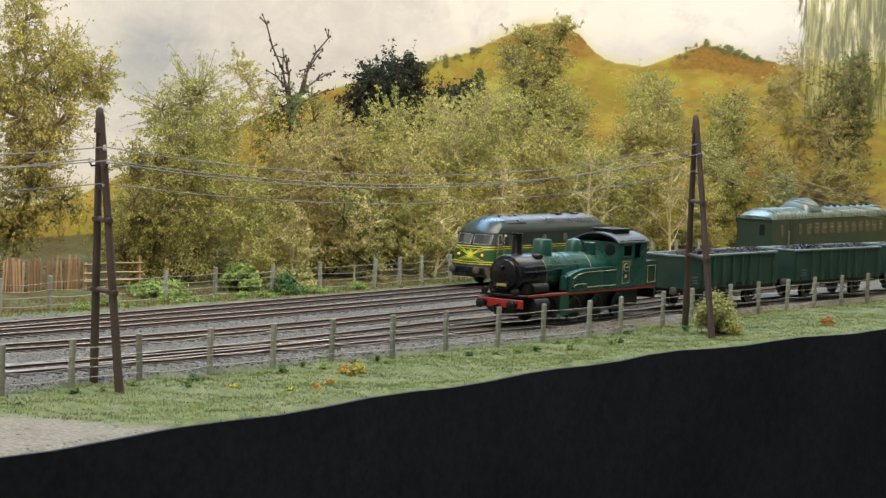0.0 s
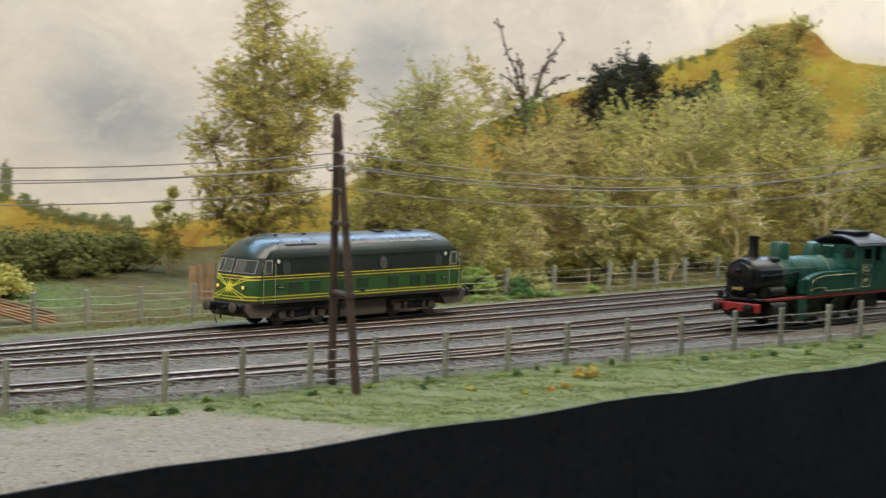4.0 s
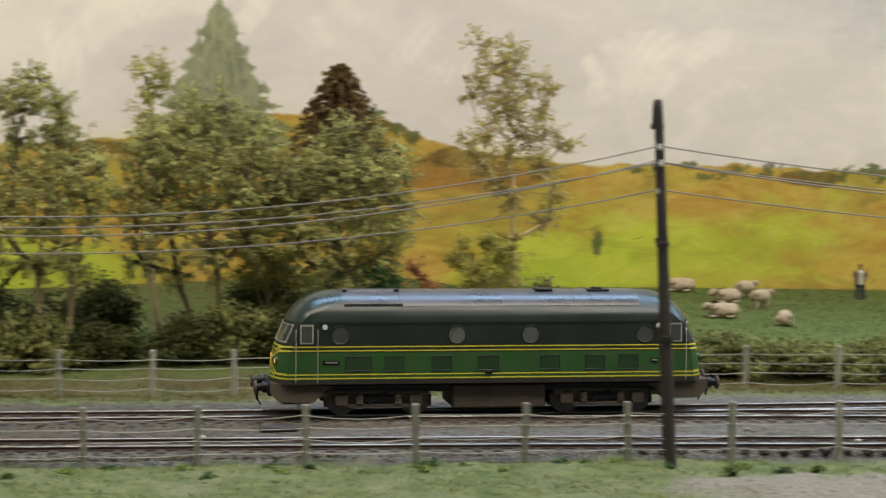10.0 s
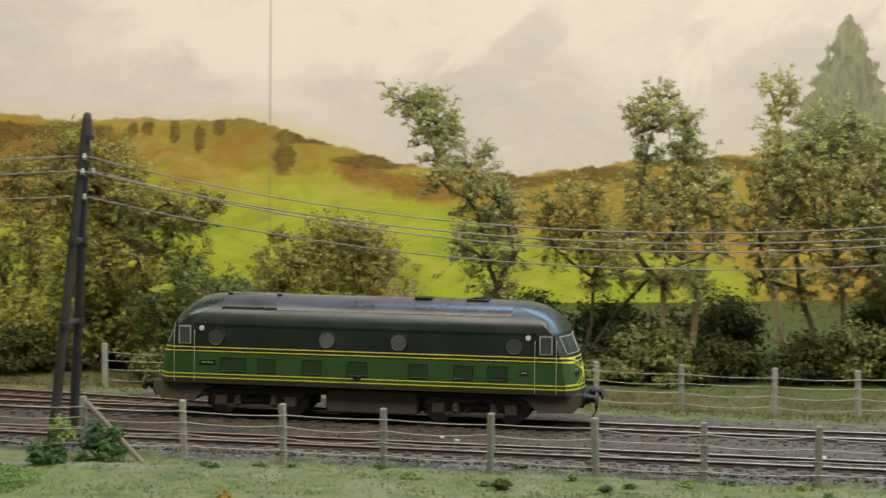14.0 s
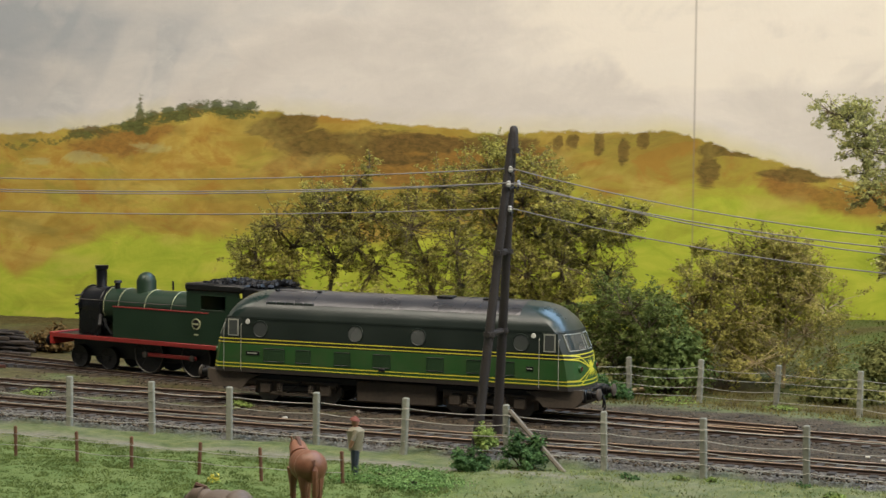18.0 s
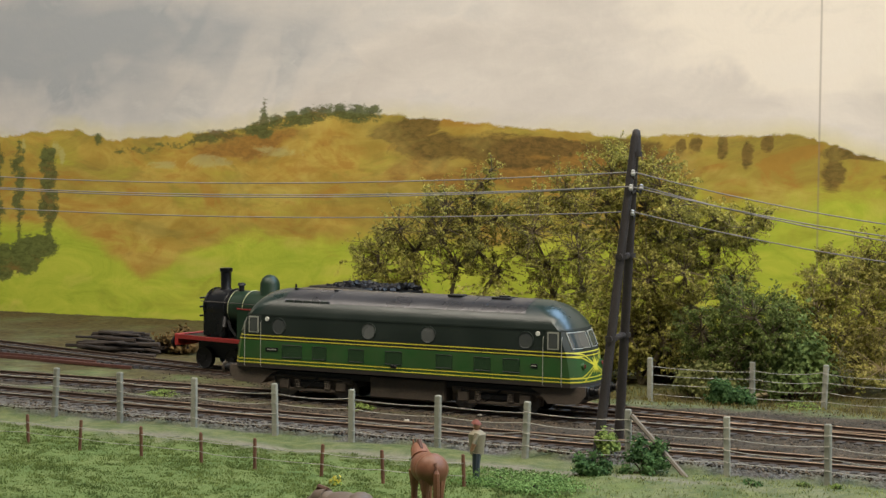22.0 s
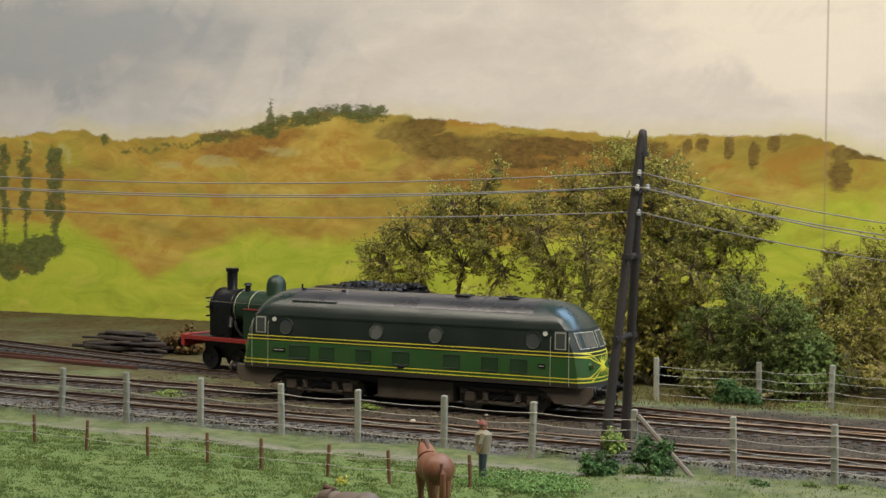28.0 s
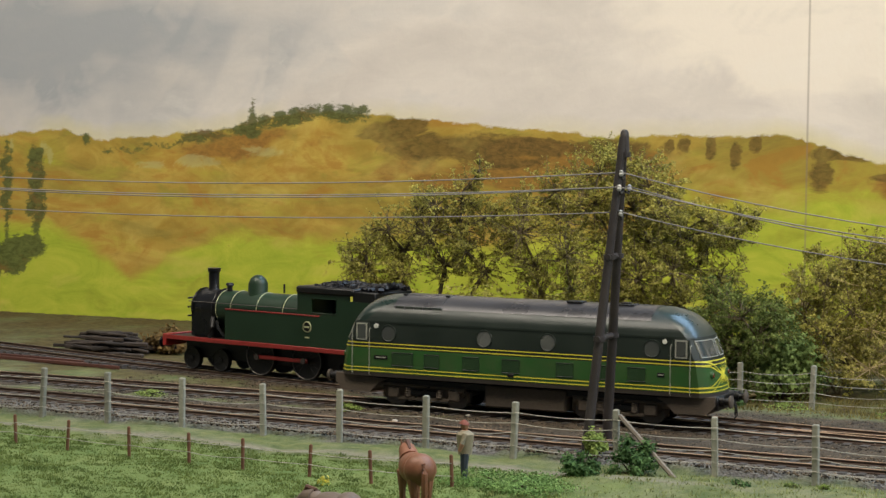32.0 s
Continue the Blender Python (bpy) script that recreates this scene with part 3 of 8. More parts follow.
def backdrop_material():
    m = bpy.data.materials.new("hand_painted_landscape")
    m.use_nodes = True
    N, L = m.node_tree.nodes, m.node_tree.links
    bs = N["Principled BSDF"]

    def attr(name):
        a = N.new("ShaderNodeAttribute")
        a.attribute_name = name
        s = N.new("ShaderNodeSeparateColor")
        L.new(a.outputs["Color"], s.inputs[0])
        return s.outputs, a.outputs["Vector"]

    form, _ = attr("paint_form")
    hue, _ = attr("paint_hue")
    more, _ = attr("paint_more")
    dabs, _ = attr("paint_pale")
    touch, _ = attr("paint_stroke")
    _, uv = attr("paint_uv")

    def noise_tex(sx, sy, scale=1.0, detail=4, rough=0.6, dist=0.0):
        mp = N.new("ShaderNodeMapping")
        mp.inputs["Scale"].default_value = (sx, sy, 1)
        L.new(uv, mp.inputs["Vector"])
        n = N.new("ShaderNodeTexNoise")
        n.inputs["Scale"].default_value, n.inputs["Detail"].default_value, n.inputs["Roughness"].default_value, n.inputs["Distortion"].default_value = scale, detail, rough, dist
        L.new(mp.outputs[0], n.inputs["Vector"])
        return n.outputs[0]

    def span(src, a, b, lo=0.0, hi=1.0):
        r = N.new("ShaderNodeMapRange")
        for k, v in enumerate((a, b, lo, hi)):
            r.inputs[k + 1].default_value = v
        L.new(src, r.inputs[0])
        return r.outputs[0]

    def calc(op, a, b):
        n = N.new("ShaderNodeMath")
        n.operation = op
        for k, s in enumerate((a, b)):
            if isinstance(s, (int, float)):
                n.inputs[k].default_value = s
            else:
                L.new(s, n.inputs[k])
        return n.outputs[0]

    def mix(fac, a, b):
        x = N.new("ShaderNodeMix")
        x.data_type = "RGBA"
        L.new(fac, x.inputs[0])
        for sock, c in ((x.inputs[6], a), (x.inputs[7], b)):
            if isinstance(c, tuple):
                sock.default_value = (*c, 1)
            else:
                L.new(c, sock)
        return x.outputs[2]

    stroke = noise_tex(26, 60, 1, 6, 0.68, 0.9)
    fine = noise_tex(170, 300, 1, 4, 0.7, 0.4)
    soft = noise_tex(5, 8, 1, 5, 0.5, 1.2)
    brush = noise_tex(9, 34, 1, 5, 0.6, 0.8)
    # sky: pale grey with warmer and bluer clouds
    sky = mix(span(calc("ADD", soft, calc("MULTIPLY", stroke, 0.35)), 0.5, 0.85), (0.66, 0.62, 0.59), (0.83, 0.78, 0.735))
    sky = mix(span(calc("ADD", hue[2], calc("ADD", calc("MULTIPLY", calc("SUBTRACT", soft, 0.5), 1.1), calc("ADD", calc("MULTIPLY", calc("SUBTRACT", brush, 0.5), 0.5), calc("MULTIPLY", calc("SUBTRACT", touch[2], 0.5), 0.4)))), 0.15, 0.85, 0, 0.9), sky, (0.36, 0.39, 0.43))
    sky = mix(span(calc("ADD", more[0], calc("ADD", calc("MULTIPLY", calc("SUBTRACT", soft, 0.5), 0.8), calc("MULTIPLY", calc("SUBTRACT", touch[2], 0.5), 0.45))), 0.28, 0.52, 0, 0.8), sky, (0.93, 0.865, 0.78))
    bristle = noise_tex(18, 42, 1, 5, 0.65, 1.8)
    sky = mix(span(calc("ADD", touch[2], calc("MULTIPLY", calc("SUBTRACT", bristle, 0.5), 1.4)), 0.6, 1.1, 0, 0.28), sky, (0.93, 0.89, 0.83))
    sky = mix(span(calc("ADD", touch[2], calc("MULTIPLY", calc("SUBTRACT", bristle, 0.5), 1.4)), 0.4, -0.1, 0, 0.2), sky, (0.52, 0.51, 0.50))
    # land: ochre fields, lime meadows, rusty bracken
    land = mix(span(stroke, 0.35, 0.65), (0.41, 0.26, 0.045), (0.58, 0.42, 0.09))
    land = mix(span(soft, 0.42, 0.62, 0, 0.7), land, (0.31, 0.25, 0.045))
    sweep = noise_tex(14, 30, 1, 6, 0.62, 1.6)
    land = mix(span(sweep, 0.5, 0.62, 0, 0.6), land, (0.24, 0.20, 0.045))
    land = mix(span(sweep, 0.44, 0.36, 0, 0.6), land, (0.40, 0.20, 0.035))
    land = mix(span(brush, 0.55, 0.68, 0, 0.55), land, (0.56, 0.42, 0.10))
    lime = mix(span(stroke, 0.35, 0.65), (0.33, 0.43, 0.035), (0.50, 0.55, 0.06))
    fade = calc("ADD", hue[0], calc("ADD", calc("MULTIPLY", calc("SUBTRACT", stroke, 0.5), 1.3), calc("ADD", calc("MULTIPLY", calc("SUBTRACT", sweep, 0.5), 1.1), calc("MULTIPLY", calc("SUBTRACT", touch[1], 0.5), 0.55))))
    land = mix(span(fade, 0.05, 0.5, 0, 0.85), land, (0.42, 0.38, 0.05))
    land = mix(span(fade, 0.35, 0.85, 0, 0.95), land, lime)
    rust = mix(span(fine, 0.35, 0.65), (0.20, 0.095, 0.025), (0.36, 0.18, 0.04))
    land = mix(span(calc("ADD", hue[1], calc("ADD", calc("MULTIPLY", calc("SUBTRACT", stroke, 0.5), 1.3), calc("MULTIPLY", calc("SUBTRACT", 0.5, touch[1]), 0.7))), 0.5, 0.75, 0, 0.8), land, rust)
    land = mix(span(calc("ADD", dabs[0], calc("MULTIPLY", calc("SUBTRACT", stroke, 0.5), 2.4)), 0.55, 0.8, 0, 0.6), land, (0.46, 0.43, 0.18))
    land = mix(span(calc("ADD", dabs[1], calc("MULTIPLY", calc("SUBTRACT", stroke, 0.5), 1.6)), 0.26, 0.46, 0, 0.85), land, mix(span(fine, 0.35, 0.65), (0.085, 0.062, 0.018), (0.20, 0.125, 0.035)))
    tone = calc("ADD", touch[0], calc("MULTIPLY", calc("SUBTRACT", stroke, 0.5), 0.8))
    land = mix(span(tone, 0.55, 1.0, 0, 0.4), land, (0.62, 0.50, 0.13))
    land = mix(span(tone, 0.45, 0.0, 0, 0.32), land, (0.24, 0.15, 0.03))
    rough_edge = calc("MULTIPLY", calc("SUBTRACT", fine, 0.5), 0.05)
    out = mix(span(calc("ADD", form[0], rough_edge), 0.497, 0.512), land, sky)
    # yellow-green haze painted just over the crest
    halo = calc("MULTIPLY", span(form[0], 0.5, 0.62, 1.0, 0.0), span(soft, 0.42, 0.6))
    halo = calc("MULTIPLY", halo, span(form[0], 0.497, 0.512))
    out = mix(span(halo, 0.0, 1.0, 0.0, 0.55), out, (0.66, 0.60, 0.20))
    green = mix(span(fine, 0.35, 0.65), (0.045, 0.06, 0.018), (0.13, 0.15, 0.045))
    green = mix(span(stroke, 0.54, 0.7), green, (0.17, 0.10, 0.03))
    ragged = calc("MULTIPLY", calc("SUBTRACT", fine, 0.5), 0.2)
    out = mix(span(calc("ADD", form[1], ragged), 0.495, 0.53, 0, 0.93), out, green)
    needles = noise_tex(150, 60, 1, 3, 0.7, 1.2)
    out = mix(span(calc("ADD", form[2], calc("MULTIPLY", calc("SUBTRACT", needles, 0.5), 0.4)), 0.5, 0.54, 0, 0.85), out, mix(span(needles, 0.38, 0.62), (0.10, 0.125, 0.045), (0.27, 0.29, 0.13)))
    streak = noise_tex(120, 14, 1, 4, 0.7, 0.5)
    pop = calc("ADD", more[1], calc("MULTIPLY", calc("SUBTRACT", streak, 0.44), 2.2))
    out = mix(span(pop, 0.8, 1.0, 0, 0.85), out, mix(span(streak, 0.4, 0.56), (0.58, 0.53, 0.22), (0.11, 0.115, 0.03)))
    # the joint between two boards
    seam = calc("ABSOLUTE", calc("ADD", more[2], 0.2545), 0.0)
    out = mix(span(seam, 0.0004, 0.0008, 0.45, 0.0), out, (0.24, 0.20, 0.15))
    L.new(out, bs.inputs["Base Color"])
    bs.inputs["Roughness"].default_value = 0.8
    bs.inputs["Specular IOR Level"].default_value = 0.25
    bump = N.new("ShaderNodeBump")
    bump.inputs["Distance"].default_value, bump.inputs["Strength"].default_value = 0.0005, 0.3
    L.new(noise_tex(400, 200, 1, 4), bump.inputs["Height"])
    L.new(bump.outputs[0], bs.inputs["Normal"])
    return m


bd_mesh = build_backdrop()
bd_mesh.materials.append(backdrop_material())
tagged(new("backdrop", bd_mesh), "hand-painted backdrop of cloudy sky over ochre and lime-green hills", kind="structure")


# ---- tracks ----
def rail_strip(xs, ys, off, profile):
    """A rail swept along the line; profile of (across, height)."""
    s = Shape()
    dx, dy = np.gradient(xs), np.gradient(ys)
    ln = np.hypot(dx, dy)
    nx, ny = -dy / ln, dx / ln
    n = len(profile)
    for k in range(len(xs)):
        for a, h in profile:
            s.v.append((xs[k] + nx[k] * (off + a), ys[k] + ny[k] * (off + a), h))
    for k in range(len(xs) - 1):
        for j in range(n - 1):
            s.f.append((k * n + j, (k + 1) * n + j, (k + 1) * n + j + 1, k * n + j + 1))
    return s


def build_track(line, label, singles=None, stop=None):
    xs, ys = line
    tr = thing("railway_track", Matrix(), label, "track", "tracks of the layout")
    sides = [(-0.9, -1.9), (-0.9, -1.5), (-0.28, -1.3), (-0.28, -0.75), (-0.45, -0.5), (0.45, -0.5), (0.28, -0.75), (0.28, -1.3), (0.9, -1.5), (0.9, -1.9)]
    for off in (-8.25, 8.25):
        r = part("rail", rail_strip(xs, ys, off, sides), RUST, tr, smooth=False)
        part("rail_head", rail_strip(xs, ys, off, [(-0.5, -0.52), (-0.53, -0.34), (-0.46, -0.16), (-0.33, -0.05), (-0.12, 0.0), (0.12, 0.0), (0.33, -0.05), (0.46, -0.16), (0.53, -0.34), (0.5, -0.52)]), RAILTOP, r, "worn running surface, its mid-layout glint put into the colour")
    # sleepers every 7 mm
    seg = np.hypot(np.diff(xs), np.diff(ys))
    run = np.concatenate([[0], np.cumsum(seg)])
    joined = Shape()
    me = None
    rs = np.random.RandomState(3)
    for s in np.arange(3, run[-1] - 3, 7.4):
        x, y = float(np.interp(s, run, xs)), float(np.interp(s, run, ys))
        ang = math.atan2(float(np.interp(s + 2, run, ys)) - float(np.interp(s - 2, run, ys)), float(np.interp(s + 2, run, xs)) - float(np.interp(s - 2, run, xs)))
        m = Matrix.Rotation(ang + rs.normal(0, 0.02), 4, "Z")
        if singles and singles[0] < x < singles[1]:
            if me is None:
                me = Shape().box(0, 0, -2.4, 3.0, 28, 1.7, 0.2).mesh("sleeper")
            ob = part("sleeper", me, SLEEPER, tr)
            ob.matrix_basis = at(x, y, rs.uniform(-0.15, 0.1)) @ m
        else:
            joined.box(x, y, -2.4 + rs.uniform(-0.15, 0.1), 3.0, 29, 1.7, 0, m)
    if joined.v:
        tagged(part("sleeper_bed", joined, SLEEPER, tr, smooth=False), kind="stuff")
    return tr


build_track(MAIN, "main line with rusty rails on dark sleepers in ballast")
build_track(FRONT, "near line with worn bright rails beside the wire fence", (-520, 1000))
build_track(MIDDLE, "track branching off the main line by a turnout")
build_track(THIRD, "siding with rusty rails beside the main line")
build_track(SPUR, "short siding with copper-brown rails near the fence")
build_track(YARD, "yard siding with rusty rails curving behind the main line")

# ---- the green diesel locomotive ----
GREEN = material("loco_mid_green", (0.024, 0.095, 0.02), 0.38, grain=2500, var=0.05, big=70, bigvar=0.14, dirt=(0.07, 0.055, 0.035), dirtamt=0.3)
DKGREEN = material("loco_dark_green", (0.010, 0.017, 0.0125), 0.5, spec=0.5, var=0.05, bigvar=0.15)
ROOF = material("loco_roof_grey", (0.085, 0.083, 0.088), 0.31, 0.55, var=0.05, bigvar=0.06, spec=0.9)
SKIRT = material("dark_grimy_skirt", (0.032, 0.026, 0.02), 0.7, bigvar=0.3)
PORTHOLE = material("grey_porthole_glass", (0.10, 0.104, 0.10), 0.25, var=0.05, bigvar=0.3, spec=0.7)
DOME = material("loco_dome_green", (0.014, 0.027, 0.021), 0.3, var=0.05, bigvar=0.12, spec=0.65)
CANTRAIL = material("loco_matt_green", (0.02, 0.028, 0.023), 0.42, var=0.06, bigvar=0.12, spec=0.6)
PANEL = material("loco_filter_green", (0.018, 0.052, 0.016), 0.55, var=0.08, bigvar=0.15)
YELLOW = material("loco_yellow_stripe", (0.66, 0.60, 0.05), 0.45, var=0.05)
FRAME = material("grimy_brown_underframe", (0.085, 0.066, 0.048), 0.75, bump=0.1, bigvar=0.25)
BLACK = material("sooty_black", (0.007, 0.0068, 0.007), 0.45, bump=0.03, bigvar=0.25, spec=0.35)
GLASS = material("dark_cab_glass", (0.06, 0.065, 0.06), 0.08, var=0.02, spec=0.8)
ALU = material("pale_window_frame", (0.42, 0.42, 0.36), 0.4, 0.4)
WHITE = material("off_white_disc", (0.62, 0.62, 0.56), 0.5)
STEEL = material("bare_steel", (0.12, 0.11, 0.10), 0.45, 0.7)
LAMP = glow("warm_headlight", (1.0, 0.42, 0.10), 0.9)
REDLAMP = material("red_tail_lens", (0.13, 0.03, 0.025), 0.2)

DLEVELS = [(11.6, 86.5, 16.2), (15.0, 86.2, 16.5), (20, 85.6, 16.5), (26.5, 84.4, 16.5), (31.5, 82.4, 16.4), (36.8, 80.2, 16.1), (38.6, 79.4, 15.9), (40.6, 78.0, 15.3), (41.8, 77.0, 14.7), (42.8, 76.0, 13.9), (43.9, 74.8, 12.9), (44.8, 73.6, 11.8), (45.7, 72.2, 10.5), (46.4, 70.6, 9.0), (47.0, 68.9, 7.5), (47.5, 67.0, 6.0), (47.9, 65.0, 4.4), (48.1, 63.0, 2.8)]


def d_half(z):
    zs = [l[0] for l in DLEVELS]
    return float(np.interp(z, zs, [l[1] for l in DLEVELS])), float(np.interp(z, zs, [l[2] for l in DLEVELS]))


def d_ring(z, grow=0.0):
    """The body's outline at a height: bowed ends with rounded corners."""
    hl, hw = d_half(z)
    hl, hw = hl + grow, hw + grow
    pts = []
    n = 14
    soft = max(0.0, (z - 36.8) / 11.3) * 5.0
    for k in range(n + 1):
        f = k / n
        y = -hw + 2 * hw * f
        s = abs(y) / hw
        pts.append((hl - 3.2 * s ** 2 - 2.2 * s ** 8 - soft * s ** 4, y))
    pts.append((hl - 9.0 - soft, hw + 0.02))
    ring = [(x, y) for x, y in pts]
    ring += [(-x, -y) for x, y in pts]
    return [(x, y, z) for x, y in ring]


def d_band(z0, z1, grow=0.0, cap=False, steps=None):
    s = Shape()
    zs = steps or [z0, z1]
    n = None
    for z in zs:
        r = d_ring(z, grow)
        n = len(r)
        s.v.extend(r)
    for i in range(len(zs) - 1):
        for k in range(n):
            k2 = (k + 1) % n
            s.f.append((i * n + k, i * n + k2, (i + 1) * n + k2, (i + 1) * n + k))
    if cap:
        s.f.append(tuple(reversed(range(n))))
        s.f.append(tuple((len(zs) - 1) * n + k for k in range(n)))
    return s


def nose_point(s, y, z, out=0.12):
    hl, hw = d_half(z)
    q = min(abs(y) / hw, 1)
    return (s * (hl - 3.2 * q ** 2 - 2.2 * q ** 8 + out), y, z)


def wheel(parent, x, y, r, mat, tyre, out):
    w = part("wheel", Shape().lathe([(-1.4, r * 0.93), (-1.2, r), (1.2, r), (1.4, r * 0.93)], (0, 1, 0), (x, y, r), 24), mat, parent)
    part("tyre", Shape().lathe([(-1.45, r * 0.82), (-1.5, r * 0.99), (1.5, r * 0.99), (1.45, r * 0.82)], (0, 1, 0), (x, y + out * 0.1, r), 24), tyre, w, "worn steel tyre")
    part("hub", Shape().lathe([(0, r * 0.3), (1.9, r * 0.26), (2.1, r * 0.1)], (0, out, 0), (x, y, r), 12), mat, w)
    return w


def buffer(parent, x, y, z, d, mat, head):
    b = part("buffer", Shape().lathe([(0, 2.3), (2.2, 2.2), (2.2, 1.5), (4.4, 1.5)], (d, 0, 0), (x, y, z), 14), mat, parent)
    part("buffer_head", Shape().lathe([(4.2, 1.2), (4.4, 2.6), (5.0, 2.7), (5.4, 2.2), (5.5, 0.5)], (d, 0, 0), (x, y, z), 16), head, b)


def build_diesel():
    e = thing("diesel_locomotive", at(0, 0), "two-tone green diesel locomotive with yellow stripes on the main line", "locomotive")
    part("skirt", d_band(0, 0, steps=[12.9, 13.7, 14.6], cap=True), SKIRT, e, "grimy brown lower edge of the body")
    body = part("lower_body", d_band(0, 0, steps=[14.6, 20, 25.2]), GREEN, e, "mid-green lower panels")
    part("upper_body", d_band(0, 0, steps=[25.2, 26.5, 31.5, 36.8]), DKGREEN, e, "near-black green window band")
    part("roof", d_band(0, 0, steps=[36.8] + [l[0] for l in DLEVELS if l[0] > 37], cap=True), CANTRAIL, e, "dark green domed roof with glossy ends")
    shell = bpy.data.objects["roof"].data
    shell.materials.append(DOME)
    for p in shell.polygons:
        p.material_index = 1 if abs(p.center.x) > 0.05 else 0
    top_panel = Shape()
    for x in (-1, -0.55, 0, 0.55, 1):
        edge = [(-l[2] - 0.08, l[0] + 0.12, 59.0) for l in DLEVELS if l[0] > 42]
        for y, z, half in edge + [(-y, z, half) for y, z, half in reversed(edge)]:
            top_panel.v.append((x * half, y, z))
    n = len(top_panel.v) // 5
    top_panel.f = [(i * n + k, (i + 1) * n + k, (i + 1) * n + k + 1, i * n + k + 1) for i in range(4) for k in range(n - 1)]
    part("roof_panel", top_panel, ROOF, e, "worn dark grey roof panels with a cool sheen")
    part("gutter", d_band(36.5, 37.1, 0.35), DKGREEN, e)
    for z0, z1 in ((15.0, 15.42), (16.5, 16.92), (25.7, 26.12), (27.2, 27.62)):
        part("stripe", d_band(z0, z1, 0.08), YELLOW, e, "thin yellow lining")
    for side in (-1, 1):
        # portholes, filter panels, cab doors
        for x in (-60, -14.5, 14.6, 60.5):
            p = part("porthole", Shape().tube([(x + 3.5 * math.cos(a), side * 16.42, 32 + 3.5 * math.sin(a)) for a in np.linspace(0, 2 * math.pi, 29)], 0.32, 5, caps=False), DKGREEN, e)
            part("glass", Shape().lathe([(-0.1, 3.3), (0.12, 3.25), (0.13, 0.2)], (0, side, 0), (x, side * 16.35, 32), 24), PORTHOLE if abs(x) < 30 else GLASS, p)
        for x, w in ((-53, 10), (-39, 7), (-20.5, 7.5), (-2, 8), (22.5, 7.5), (40.5, 7.5), (54, 7.5)):
            g = part("filter_panel", Shape().box(x, side * 16.5, 20.9, w, 0.3, 5.6, 0.1), PANEL, e)
            for k in range(5):
                part("louvre", Shape().box(x, side * 16.66, 18.9 + k, w - 1.2, 0.12, 0.3), PANEL, g)
            part("panel_frame", Shape().tube([(x - w / 2, side * 16.68, 18.1), (x + w / 2, side * 16.68, 18.1), (x + w / 2, side * 16.68, 23.7), (x - w / 2, side * 16.68, 23.7), (x - w / 2, side * 16.68, 18.1)], 0.17, 4), DKGREEN, g)
        for sx in (-1, 1):
            cx = sx * 73
            d = part("cab_door", Shape().box(cx, side * 16.35, 31.9, 7.2, 0.4, 9.0, 0.1), DKGREEN, e)
            f = part("window_frame", Shape().prism([(cx - 2.6, 28.6), (cx + 2.6, 28.6), (cx + 2.6, 36), (cx - 2.6, 36)], side * 16.3, side * 16.75), ALU, d, "pale metal window frame")
            part("pane", Shape().prism([(cx - 2.0, 29.2), (cx + 2.0, 29.2), (cx + 2.0, 35.4), (cx - 2.0, 35.4)], side * 16.3, side * 16.85), GLASS, d)
            for hx in (-4.2, 4.2):
                part("handrail", Shape().tube([(cx + hx, side * 16.7, 13.4), (cx + hx, side * 17.5, 14), (cx + hx, side * 17.5, 33.4), (cx + hx, side * 16.5, 34)], 0.15, 5), ALU, e)
            part("marker_disc", Shape().lathe([(0, 1.05), (0.45, 1.0), (0.5, 0.2)], (0, side, 0), (sx * 66, side * 16.4, 35.0), 12), WHITE, e)
        for x, w in ((-63.5, 6.5), (64.5, 3)):
            part("number_plate", Shape().box(x, side * 16.6, 21.4, w, 0.3, 1.7, 0.05), BLACK, e)
            part("number_bar", Shape().box(x, side * 16.78, 21.4, w * 0.75, 0.1, 0.5), ALU, e)
        part("fuel_cap", Shape().box(-2, side * 16.7, 17.2, 3, 0.6, 1.2, 0.2), BLACK, e)
    part("fuel_tank", Shape().box(3, 0, 7.2, 37, 26, 9.2, 0.6), FRAME, e, "brown grimy fuel tank")
    part("underfloor", Shape().box(0, 0, 10.6, 150, 24, 2.6, 0.2), BLACK, e)
    # ends
    for s in (-1, 1):
        nose = part("nose_apron", Shape().prism([(s * 62, 11.8), (s * 86.8, 13.4), (s * 86.8, 9.6), (s * 83.5, 6.0), (s * 70, 5.6), (s * 66, 9.8)], -14.5, 14.5), FRAME, e, "brown apron under the cab")
        part("buffer_beam", Shape().box(s * 86.6, 0, 10.8, 2.2, 27, 5.2, 0.4), BLACK, e)
        for y in (-10, 10):
            buffer(e, s * 87.4, y, 11.4, s, BLACK, FRAME)
            lamp = part("headlight", Shape().lathe([(0, 1.6), (1.0, 1.6), (1.0, 0.9)], (s, 0, 0), (s * 83.6, y * 0.98, 21.6), 16), GREEN, e)
            part("lens", Shape().lathe([(0.8, 0.95), (1.0, 0.9), (1.15, 0.2)], (s, 0, 0), (s * 83.9, y * 0.98, 21.6), 14), LAMP if s < 0 else REDLAMP, lamp)
            # windscreens
            gl = []
            for z in (29.0, 35.6):
                hl, hw = d_half(z)
                for yy in ((1.2, 8.0, 14.0) if y > 0 else (-14.0, -8.0, -1.2)):
                    q = abs(yy) / hw
                    gl.append((s * (hl - 3.2 * q ** 2 - 2.2 * q ** 8 + 0.25), yy, z))
            part("windscreen", Shape().add(gl, [(0, 1, 4, 3), (1, 2, 5, 4)]), GLASS, e, "dark raked windscreen", smooth=False)
            fr = Shape()
